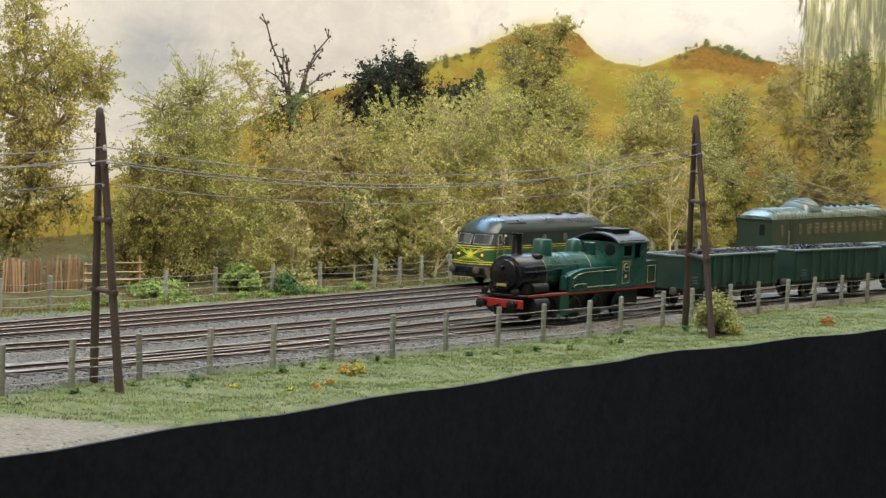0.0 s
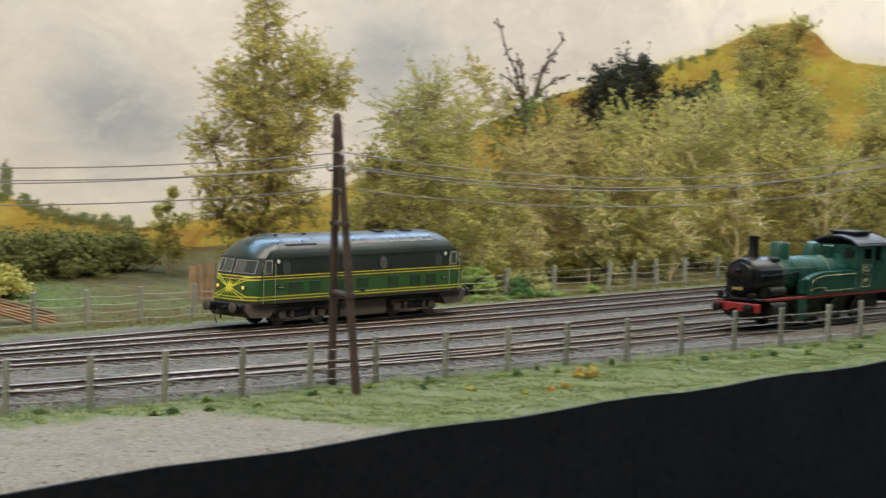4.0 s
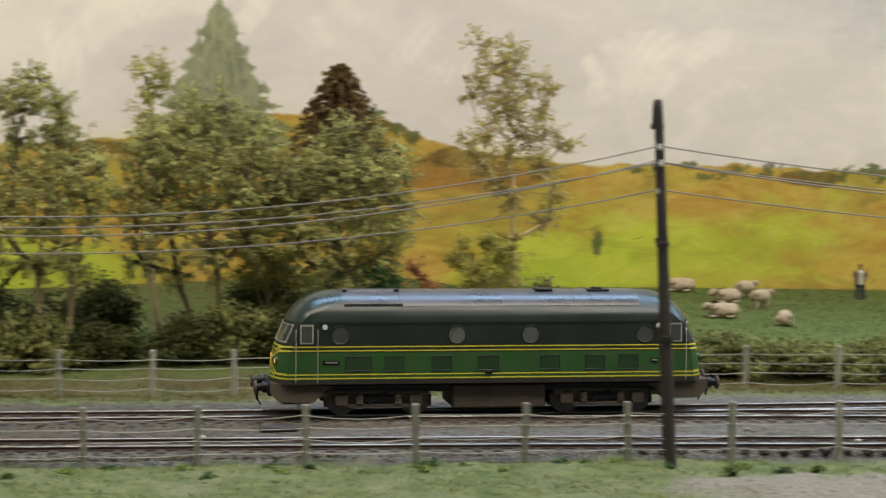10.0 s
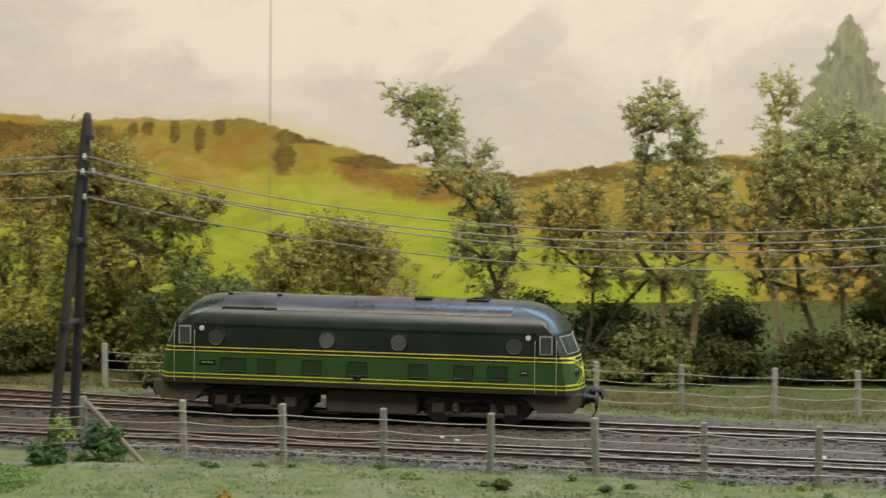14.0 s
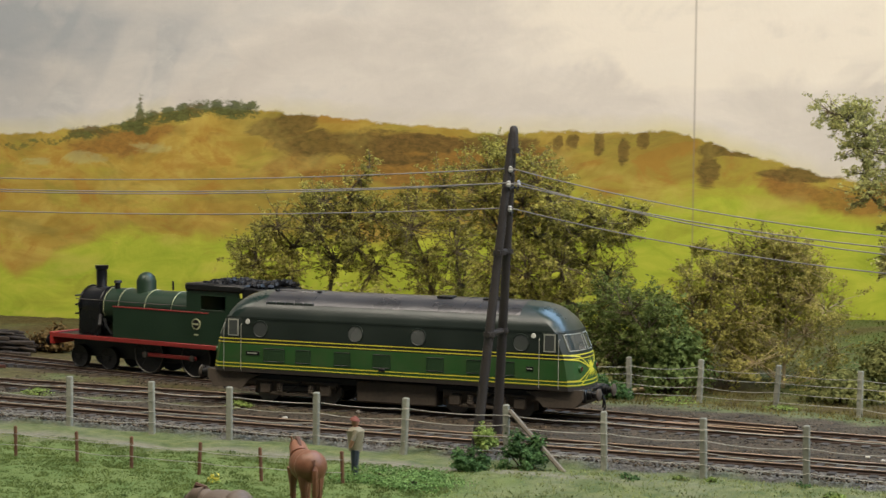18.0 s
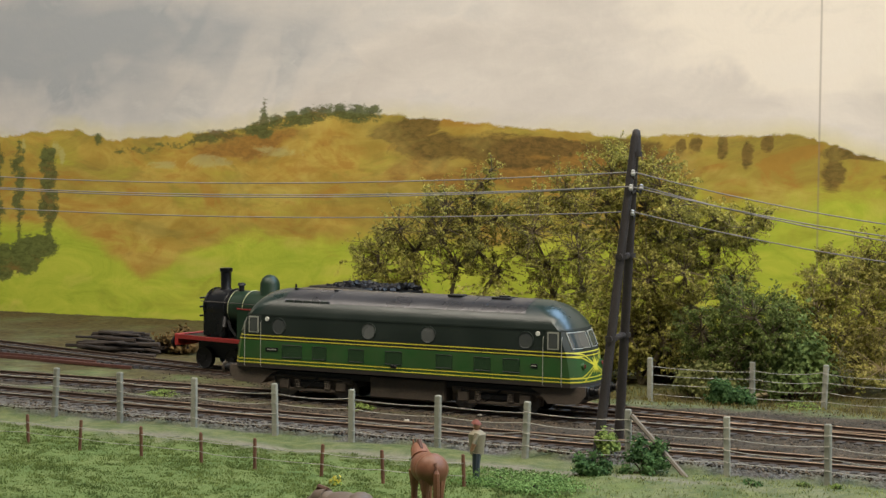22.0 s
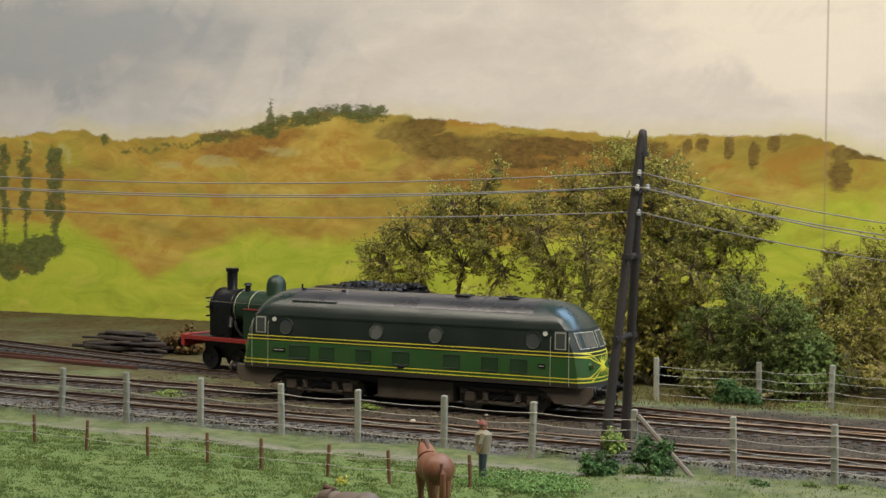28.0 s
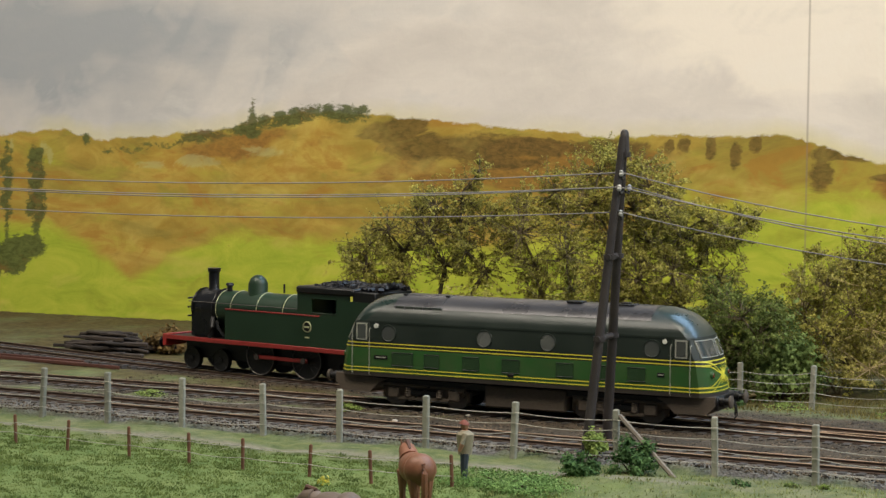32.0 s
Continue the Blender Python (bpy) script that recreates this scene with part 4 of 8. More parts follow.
            for a, b in ((0, 2), (3, 5), (0, 3), (2, 5)):
                fr.tube([gl[a], gl[(a + b) // 2] if b - a == 2 else tuple((Vector(gl[a]) + Vector(gl[b])) / 2), gl[b]], 0.22, 5)
            part("screen_frame", fr, ALU, e)
            part("wiper", Shape().tube([(gl[1][0] + s * 0.3, gl[1][1], gl[1][2]), (gl[4][0] + s * 0.1, gl[4][1] * 0.8, gl[4][2] - 3)], 0.16, 4), BLACK, e)
            # yellow lining that runs into the star
            for ya, za, yb, zb in ((y * 1.66, 27.6, y * 0.9, 26.6), (y * 0.9, 26.6, y * 0.2, 22.4), (y * 1.66, 25.9, y * 1.0, 25.2), (y * 1.0, 25.2, y * 0.2, 21.8),
                                   (y * 1.66, 17.0, y * 1.15, 17.0), (y * 1.15, 17.0, y * 0.2, 21.0), (y * 1.66, 15.3, y * 1.05, 15.3), (y * 1.05, 15.3, y * 0.1, 20.6)):
                strip = Shape()
                dy, dz = yb - ya, zb - za
                ln = math.hypot(dy, dz)
                for f in np.linspace(0, 1, 7):
                    for o in (-0.24, 0.24):
                        strip.v.append(nose_point(s, ya + dy * f - o * dz / ln, za + dz * f + o * dy / ln))
                strip.f = [(2 * k, 2 * k + 1, 2 * k + 3, 2 * k + 2) for k in range(6)]
                part("star_stripe", strip, YELLOW, e, "yellow stripe of the nose star", smooth=False)
        star = Shape()
        star.v.append(nose_point(s, 0, 21.6, 0.3))
        for k in range(20):
            r = (5.2 if k % 4 == 0 else 4.2) if k % 2 == 0 else 1.9
            star.v.append(nose_point(s, r * math.cos(k * math.pi / 10 + 0.3), 21.6 + r * math.sin(k * math.pi / 10 + 0.3), 0.2))
        star.f = [(0, 1 + k, 1 + (k + 1) % 20) for k in range(20)]
        part("star", star, YELLOW, e, "solid yellow star on the nose", smooth=False)
        part("coupling_hook", Shape().tube([(s * 87.5, 0, 11), (s * 90, 0, 10.6), (s * 91.2, 0, 8), (s * 90.8, 0, 5)], [1.0, 0.8, 0.6, 0.4], 6), BLACK, e)
        part("brake_hose", Shape().tube([(s * 88, 5, 9.5), (s * 90, 5, 8), (s * 90.2, 5, 4.5), (s * 89, 5, 2.4)], 0.35, 6), BLACK, e)
        # bogies
        bx = s * 44.5
        bg = part("bogie", Shape().prism([(bx - 20, 8.2), (bx - 18, 10.2), (bx + 18, 10.2), (bx + 20, 8.2), (bx + 18, 5.2), (bx + 8, 4.2), (bx - 8, 4.2), (bx - 18, 5.2)], -11.6, 11.6), FRAME, e, "brown grimy bogie frame")
        for dx in (-14.5, 14.5):
            for y in (-8.3, 8.3):
                wheel(bg, bx + dx, y, 6.0, BLACK, STEEL, 1 if y > 0 else -1)
            for y in (-12.4, 12.4):
                part("axle_box", Shape().box(bx + dx, y, 6.2, 5.2, 2.4, 4.6, 0.5), FRAME, bg)
        for y in (-12.3, 12.3):
            part("spring", Shape().box(bx, y, 6.6, 13, 1.6, 2.6, 0.4), BLACK, bg)
            part("brake_rod", Shape().tube([(bx - 20, y, 9.6), (bx + 20, y, 9.2)], 0.6, 6), FRAME, bg)
            for dx in (-7.5, 7.5):
                part("coil_spring", Shape().lathe([(0, 1.5), (0.5, 1.7), (1.0, 1.5), (1.5, 1.7), (2.0, 1.5), (2.5, 1.7), (3.0, 1.5), (3.5, 1.7), (4, 1.5)], (0, 0, 1), (bx + dx, y, 4.6), 10), FRAME, bg)
            for dx in (-20.5, 20.5):
                part("brake_cylinder", Shape().lathe([(0, 1.5), (4.2, 1.5), (4.4, 0.8)], (s, 0, 0), (bx + dx * 0.95, y * 0.97, 8.6), 10), FRAME, bg)
                part("brake_shoe", Shape().box(bx + dx * 0.99, y * 0.72, 5.6, 1.4, 3, 4.6, 0.3), FRAME, bg)
            part("damper", Shape().tube([(bx - 4, y * 1.04, 4.6), (bx + 3, y * 1.04, 9.4)], 0.5, 6), BLACK, bg)
            part("side_bar", Shape().box(bx, y * 1.02, 3.9, 24, 1.0, 1.3, 0.2), FRAME, bg)
    # roof fittings
    part("roof_hatch", Shape().box(-47, 0, 48.0, 23, 9, 0.7, 0.3), ROOF, e)
    for x in (-57.5, -37):
        part("lifting_lug", Shape().box(x, -5, 48.2, 1.8, 1.4, 0.9, 0.2), BLACK, e)
    for x in (-36.4, 33, 40):
        part("roof_joint", Shape().tube([(x, -13.3, 43.6), (x, -10.4, 45.95), (x, -5, 48.0), (x, 0, 48.4)], 0.14, 4), BLACK, e)
    part("roof_grille", Shape().box(-47, -13.75, 42.7, 23, 0.5, 2.2, 0.1), CANTRAIL, e)
    for k in range(6):
        part("grille_bar", Shape().box(-58 + k * 4.4, -13.95, 42.75, 0.5, 0.5, 2.4, 0.1), ROOF, e)
    part("vent", Shape().box(22, -3, 48.4, 7, 6, 1.0, 0.3), BLACK, e)
    part("exhaust", Shape().lathe([(0, 2.6), (1.2, 2.4), (1.2, 1.6)], (0, 0, 1), (44, -2, 47.9), 14), BLACK, e)
    part("exhaust_base", Shape().box(44, -2, 48.2, 9, 8, 0.7, 0.2), BLACK, e)
    return e


diesel = build_diesel()

# ---- trees and shrubs ----
BARK = material("grey_brown_twigs", (0.34, 0.27, 0.15), 0.9, bump=0.1, objvar=0.25)
BARKBROWN = material("brown_twigs", (0.13, 0.10, 0.055), 0.9, bump=0.1, objvar=0.25)
BARKDARK = material("dark_bare_wood", (0.07, 0.045, 0.03), 0.9, bump=0.1)
def flock(name, colour, tint):
    return material(name, colour, 0.9, island=0.2, tint=tint, bigvar=0.12, spec=0.1)


LEAF = {
    "olive": flock("olive_flock", (0.29, 0.265, 0.072), (0.46, 0.42, 0.135)),
    "sage": flock("sage_flock", (0.33, 0.335, 0.09), (0.53, 0.50, 0.155)),
    "ochre": flock("ochre_flock", (0.38, 0.315, 0.10), (0.50, 0.43, 0.16)),
    "green": flock("leaf_green_flock", (0.12, 0.185, 0.055), (0.22, 0.28, 0.09)),
    "dark": flock("dark_green_flock", (0.03, 0.036, 0.024), (0.06, 0.068, 0.045)),
    "brown": flock("brown_needles", (0.13, 0.085, 0.035), (0.22, 0.145, 0.06)),
    "moss": flock("moss_green_flock", (0.28, 0.285, 0.095), (0.49, 0.48, 0.19)),
    "bright": flock("fresh_green_flock", (0.19, 0.28, 0.065), (0.32, 0.40, 0.12)),
    "leafy": flock("hedge_flock", (0.13, 0.15, 0.05), (0.25, 0.25, 0.09)),
    "deep": flock("deep_green_foam", (0.05, 0.11, 0.04), (0.10, 0.175, 0.06)),
    "yellow": flock("yellow_green_flock", (0.42, 0.39, 0.10), (0.52, 0.46, 0.15)),
    "straw": flock("straw_flock", (0.39, 0.35, 0.095), (0.57, 0.495, 0.155)),
    "lawn": flock("lawn_flock", (0.12, 0.22, 0.065), (0.20, 0.31, 0.10)),
    # near-black leaf colour that stands for the shade under the trees
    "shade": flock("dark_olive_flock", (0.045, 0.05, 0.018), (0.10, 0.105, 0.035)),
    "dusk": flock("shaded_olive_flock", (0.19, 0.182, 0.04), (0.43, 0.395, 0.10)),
    "fern": flock("fern_green_flock", (0.085, 0.12, 0.03), (0.20, 0.235, 0.065)),
    "rusty": flock("rusty_bracken_flock", (0.40, 0.19, 0.065), (0.52, 0.28, 0.11)),
}


def flakes(name, centres, size, rs, mat, parent, label="", long=1.0, facing=None):
    """Many small leaf flakes turned at random, or spread like shingles over the clumps that they belong to."""
    n = len(centres)
    a = rs.normal(size=(n, 3))
    if facing is not None:
        out = facing / np.maximum(np.linalg.norm(facing, axis=1), 1e-6)[:, None] + rs.normal(size=(n, 3)) * 0.42
        out /= np.linalg.norm(out, axis=1)[:, None]
        a -= out * (a * out).sum(1)[:, None]
    a /= np.linalg.norm(a, axis=1)[:, None]
    b = np.cross(a, rs.normal(size=(n, 3)) if facing is None else out)
    b /= np.linalg.norm(b, axis=1)[:, None]
    c = np.cross(a, b)
    s = size * rs.uniform(0.6, 1.4, (n, 1))
    v = np.empty((n, 3, 3))
    v[:, 0] = centres - a * s * 0.55 * long
    v[:, 1] = centres + b * s * 0.45 + a * s * 0.2
    v[:, 2] = centres - b * s * 0.42 + a * s * 0.35 + c * s * 0.15
    me = bpy.data.meshes.new(name)
    me.vertices.add(3 * n)
    me.vertices.foreach_set("co", (v.reshape(-1) * MM).astype(np.float32))
    me.loops.add(3 * n)
    me.loops.foreach_set("vertex_index", np.arange(3 * n, dtype=np.int32))
    me.polygons.add(n)
    me.polygons.foreach_set("loop_start", np.arange(0, 3 * n, 3, dtype=np.int32))
    me.polygons.foreach_set("loop_total", np.full(n, 3, dtype=np.int32))
    me.update(calc_edges=True)
    me.validate()
    return part(name, me, mat, parent, label)


def add_translucency(m, share):
    """Thin flock lets some light through."""
    N, L = m.node_tree.nodes, m.node_tree.links
    bs, out = N["Principled BSDF"], N["Material Output"]
    tr, mx = N.new("ShaderNodeBsdfTranslucent"), N.new("ShaderNodeMixShader")
    mx.inputs[0].default_value = share
    L.new(bs.inputs["Base Color"].links[0].from_socket, tr.inputs[0])
    L.new(bs.outputs[0], mx.inputs[1])
    L.new(tr.outputs[0], mx.inputs[2])
    L.new(mx.outputs[0], out.inputs[0])


for flock in LEAF.values():
    add_translucency(flock, 0.26)
TREE_COUNT = [0]


def tree(x, y, top, w, leaf="olive", lean=0.0, dens=1.0, size=1.5, bare=0.25, label="", base=None, bark=None, airy=1.0, lobes=None, lump=1.0):
    """A model tree: tapered trunk, limbs to uneven lobes of foliage, twigs and leaf flakes. top: height of its tip over the rails; bare: share of the trunk without leaves."""
    TREE_COUNT[0] += 1
    rs = np.random.RandomState(100 + TREE_COUNT[0])
    g = ground_z(x, y) if base is None else base
    h = top - g
    e = thing("tree", at(x, y, g - 1.0), label or "bushy model tree with fine twigs and small leaves", "tree", "trees behind the tracks")
    wood = Shape()
    r0 = max(0.9, h * 0.014)
    bend = rs.normal(0, 0.03 * h, 2)

    def spine(f):
        return np.array([lean * h * f ** 1.3 + bend[0] * math.sin(f * 3), bend[1] * math.sin(f * 2.5), h * f])

    wood.tube([spine(f) for f in np.linspace(0, 0.96, 9)], [r0 * (1 - 0.85 * f) for f in np.linspace(0, 1, 9)], 6)
    nl = int(1.5 * (lobes or max(6, int(7 + h * w / 1300))))
    tips = []
    for k in range(nl):
        f = bare + (1 - bare) * ((k + rs.uniform(0.2, 0.8)) / nl)
        wid = 0.5 * w * (1.0 - 0.5 * max(0, (f - 0.6) / 0.4) ** 1.5) * (0.75 + 0.35 * min(1, (f - bare + 0.15) / 0.3))
        ang = k * 2.4 + rs.uniform(-0.5, 0.5)
        rad = wid * rs.uniform(0.35, 0.85) * (0.5 if f > 0.93 else 1)
        c = spine(min(f, 0.97)) + np.array([math.cos(ang) * rad, math.sin(ang) * rad, rs.uniform(-0.03, 0.02) * h])
        lr = max(wid * rs.uniform(0.46, 0.66), h * 0.06)
        lr = max(lr * (1.0 - 0.35 * max(0, f - 0.7) / 0.3), h * 0.072) * lump
        st = spine(max(0.05, f - 0.16 - 0.1 * rs.rand()))
        mid = (st + c) / 2 + np.array([0, 0, -0.02 * h])
        wood.tube([st, mid, c], [r0 * 0.5, r0 * 0.36, r0 * 0.18], 5, caps=False)
        for _ in range(int(15 * airy) + 7):
            d = rs.normal(size=3)
            d /= np.linalg.norm(d)
            d[2] = d[2] * (0.8 + 0.6 * max(0, f - 0.5)) + 0.1
            tip = c + d * lr * rs.uniform(0.3, 1.0) ** 0.6 * rs.uniform(0.85, 1.35)
            tips.append((tip, lr, c))
            wood.tube([c + d * lr * 0.05, c + d * lr * 0.5 + rs.normal(0, 0.6, 3), tip], [r0 * 0.13 + 0.12, 0.2, 0.1], 3, caps=False)
    part("trunk", wood, bark or BARK, e)
    n = int(dens * 58 * len(tips) / 1.6 * (w * h / 9000.0) ** 0.35 * (1.9 / size) ** 1.2)
    pick = rs.randint(0, len(tips), n)
    centres = np.array([tips[k][0] for k in pick])
    lr = np.array([tips[k][1] for k in pick])
    roots = np.array([tips[k][2] for k in pick])
    along = rs.uniform(0.35, 1.08, (n, 1)) ** 0.8
    # the flock clings in small clumps to the twigs
    which = rs.randint(0, 3, n)
    shift = rs.normal(size=(len(tips), 3, 3))
    reach = np.array([0.5, 0.78, 1.02])[which][:, None]
    hub = roots + (centres - roots) * (0.75 * reach + 0.25 * along) + shift[pick, which] * (lr * 0.11 * airy)[:, None]
    off = rs.normal(size=(n, 3)) * (0.85 + lr * 0.02)[:, None] * np.array([1, 1, 0.75])
    centres = hub + off
    centres[:, 2] = np.maximum(centres[:, 2], 2)
    flakes("crown", centres, size, rs, LEAF[leaf], e, facing=off / 1.2 + (hub - roots) / lr[:, None] * 0.9 + np.array([0, 0, 0.35]))
    return e


def bush(x, y, w, h, leaf="deep", size=1.7, label="", n=None, base=None, d=None, name="bush"):
    TREE_COUNT[0] += 1
    rs = np.random.RandomState(400 + TREE_COUNT[0])
    g = ground_z(x, y) if base is None else base
    e = thing(name, at(x, y, g - 0.5), label or "rounded clump of dark green foam foliage", "bush", "bushes and hedges")
    d = d or w * 0.8
    tips = []
    wood = Shape()
    for k in range(16 + int(w / 3)):
        a, b = rs.uniform(0, 2 * math.pi), rs.uniform(0, 1)
        q = math.sqrt(b) * rs.uniform(0.7, 1.05)
        z = h * math.sqrt(max(0.05, 1 - min(q, 0.98) ** 2)) * rs.uniform(0.35, 1.0)
        tip = np.array([math.cos(a) * q * w / 2, math.sin(a) * q * d / 2, z])
        tips.append(tip)
        wood.tube([(tip[0] * 0.2, tip[1] * 0.2, 0), tuple(tip * 0.6), tuple(tip)], [0.5, 0.3, 0.12], 3, caps=False)
    part("twig_frame", wood, BARKDARK, e)
    n = n or int(min(5200, 30 * (w * h) ** 0.78 * (1.7 / size)))
    hub = np.array(tips)[rs.randint(0, len(tips), n)]
    off = rs.normal(size=(n, 3))
    c = hub + off * np.array([w * 0.085, d * 0.085, h * 0.10])
    c[:, 2] = np.maximum(c[:, 2], 0.2)
    flakes("foliage", c, size, rs, LEAF[leaf], e, facing=off + hub / np.array([w, d, h]) * 1.6 + np.array([0, 0, 0.3]))
    return e


def shaped_tree(x, y, leaf, dens, size, label, lobes, forks=0.15):
    """A model tree of dried twigs, given by its lobes from below upwards: (across, height over the foot, radius). Each lobe grows on a limb from the nearest lower one and carries forked twigs with leaf clusters."""
    TREE_COUNT[0] += 1
    rs = np.random.RandomState(1300 + TREE_COUNT[0])
    g = ground_z(x, y)
    e = thing("tree", at(x, y, g), label, "tree", "trees behind the tracks")
    high = max(l[1] for l in lobes)
    r0 = max(0.9, high * 0.0125)
    wood = Shape()
    done = [(np.array([0.0, 0.0, -1.0]), r0)]
    hubs, roots, reach = [], [], []
    for lx, lz, lr in lobes:
        lr = 1.25 * lr + 0.6
        c = np.array([lx, rs.uniform(-0.8, 0.8) * lr, lz], dtype=float)
        low = [d for d in done if d[0][2] < lz - 0.3 * lr] or done[:1]
        st, thick = min(low, key=lambda d: np.linalg.norm(d[0] - c) + 0.5 * abs(d[0][0] - c[0]))
        thin = max(0.35, thick * 0.78)
        mid = (st + c) / 2 + rs.normal(0, 0.05, 3) * np.linalg.norm(c - st)
        wood.tube([st, mid, c], [thick, (thick + thin) / 2, thin], 6, caps=False)
        done.append((c, thin))
        for _ in range(int(6 + forks * lr * lr)):
            d = rs.normal(size=3)
            d /= np.linalg.norm(d)
            d[2] += 0.12
            fork = c + d * lr * rs.uniform(0.35, 0.6)
            wood.tube([c, fork], [thin * 0.5 + 0.1, 0.22], 3, caps=False)
            for _ in range(2):
                tip = c + (d + rs.normal(0, 0.33, 3)) * lr * rs.uniform(0.75, 1.15)
                wood.tube([fork, (fork + tip) / 2 + rs.normal(0, 0.4, 3), tip], [0.22, 0.17, 0.1], 3, caps=False)
                for f in (0.45, 0.75, 1.0):
                    hubs.append(fork + (tip - fork) * f + rs.normal(0, 0.5, 3))
                    roots.append(c)
                    reach.append(lr)
    part("trunk", wood, BARKDARK if leaf == "dark" else BARK if leaf in ("straw", "sage", "ochre") else BARKBROWN, e)
    hubs, roots, reach = np.array(hubs), np.array(roots), np.array(reach, dtype=float)
    n = int(len(hubs) * 8.5 * dens * (1.2 / size) ** 0.8)
    # some clusters are full, some nearly bare
    full = rs.uniform(0.15, 1.0, len(hubs))
    pick = rs.choice(len(hubs), n, p=full / full.sum())
    off = rs.normal(size=(n, 3)) * np.array([0.95, 0.95, 0.7]) * (size / 1.2)
    centres = hubs[pick] + off
    centres[:, 2] = np.maximum(centres[:, 2], 1)
    flakes("crown", centres, size, rs, LEAF[leaf], e, facing=off + (hubs[pick] - roots[pick]) / reach[pick][:, None] * 0.9 + np.array([0, 0, 0.45]))
    return e


def wood_tree(x, y, top, w, leaf, bare, label):
    """A tree in the wood: lobes heaped into an uneven dome."""
    rs = np.random.RandomState(int(x * 7 + y))
    high = top - ground_z(x, y)
    lobes = []
    for k in range(15 if w > 70 else 11):
        f = bare + (0.95 - bare) * (k + rs.uniform(0, 1)) / (15 if w > 70 else 11)
        half = 0.5 * w * math.sqrt(max(0.08, 1 - max(0, (f - 0.5) / 0.5) ** 2)) * (0.8 if f < bare + 0.12 else 1)
        lobes.append((half * math.sin(k * 2.4 + rs.uniform(-0.6, 0.6)) * rs.uniform(0.5, 0.95), high * f, w * rs.uniform(0.14, 0.21)))
    return shaped_tree(x, y, leaf, 1.4 if x > 1500 else 1.15, 1.3, label or "bushy model tree with fine twigs and small leaves", lobes, 0.085)


# the single trees seen against the sky, from the far end to the near one
shaped_tree(611, 960, "sage", 1.15, 1.35, "airy leaning tree with pale green leaves",
            [(1, 35, 11), (-14, 48, 12), (9, 48, 11), (5, 64, 12), (-19, 69, 11), (16, 68, 7), (-36, 77, 9), (-2, 86, 10), (-38, 95, 10), (-18, 100, 9), (4, 101, 10), (20, 96, 6), (-48, 114, 12), (-27, 113, 9), (-69, 124, 6), (-62, 133, 11), (-41, 132, 9), (-76, 128, 4)])
shaped_tree(865, 930, "straw", 1.0, 1.5, "tall olive-green tree with a pointed top against the sky",
            [(7, 32, 15), (-19, 43, 13), (31, 50, 13), (6, 58, 16), (-24, 65, 13), (-41, 64, 8), (25, 76, 16), (0, 80, 16), (-30, 91, 13), (24, 100, 16), (-6, 104, 16), (-24, 114, 11), (6, 124, 16), (34, 119, 13), (-19, 130, 13), (49, 130, 13), (70, 125, 10), (18, 142, 12), (46, 145, 13), (67, 137, 10), (-7, 147, 13), (-3, 164, 12), (4, 180, 10), (5, 192, 6)])
shaped_tree(217, 960, "ochre", 0.6, 1.3, "thin airy tree with sparse yellowish leaves",
            [(0, 30, 2), (0, 50, 2), (-1, 74, 2), (-2, 96, 2), (17, 59, 6), (0, 69, 6), (17, 74, 6), (-9, 78, 6), (14, 87, 7), (-4, 90, 6), (-18, 90, 7), (-24, 98, 6), (2, 103, 6), (14, 101, 8), (26, 100, 5), (-15, 104, 6), (-4, 113, 8), (14, 117, 5), (-1, 121, 8), (-13, 124, 6), (-24, 123, 3), (10, 128, 5), (18, 127, 4), (-20, 132, 4), (-3, 132, 7), (-10, 138, 7), (-1, 145, 5), (-18, 148, 6)])
shaped_tree(-98, 930, "moss", 1.15, 1.2, "leaning grey-green tree with a bare bent stem",
            [(0, 41, 7), (-6, 54, 10), (9, 57, 6), (-16, 61, 6), (-8, 70, 10), (5, 73, 7), (-14, 83, 9), (0, 83, 9), (-11, 96, 8), (-27, 92, 7), (-7, 104, 4), (-29, 102, 6), (-25, 112, 7), (-34, 114, 6), (-30, 121, 8), (-21, 120, 3), (-38, 127, 7), (-35, 133, 6), (-46, 131, 6)])
shaped_tree(-9, 915, "moss", 1.25, 1.2, "slender two-tiered grey-green tree",
            [(7, 45, 7), (-9, 45, 5), (1, 56, 7), (14, 63, 6), (-26, 66, 7), (-7, 65, 8), (-20, 77, 8), (-2, 76, 10), (14, 77, 7), (-7, 86, 10), (10, 88, 10), (-20, 90, 7), (19, 92, 5), (3, 97, 8), (-2, 109, 4), (-18, 105, 6), (4, 114, 5), (-15, 118, 7), (0, 122, 5), (-8, 123, 6), (-25, 123, 5), (-15, 129, 6), (-9, 133, 4)])
shaped_tree(-59, 960, "olive", 1.05, 1.2, "low olive tree with several bare stems",
            [(6, 43, 7), (19, 46, 7), (33, 43, 6), (11, 54, 7), (-14, 58, 7), (0, 58, 8), (-17, 68, 7), (8, 68, 8), (-4, 72, 9), (5, 82, 6), (-6, 84, 6), (-17, 80, 5)])
shaped_tree(41, 985, "sage", 0.8, 1.2, "slim pale green tree behind the broad one",
            [(-4, 90, 9), (-5, 110, 7), (-5, 122, 5), (1, 127, 4), (-9, 133, 5), (-2, 136, 4)])
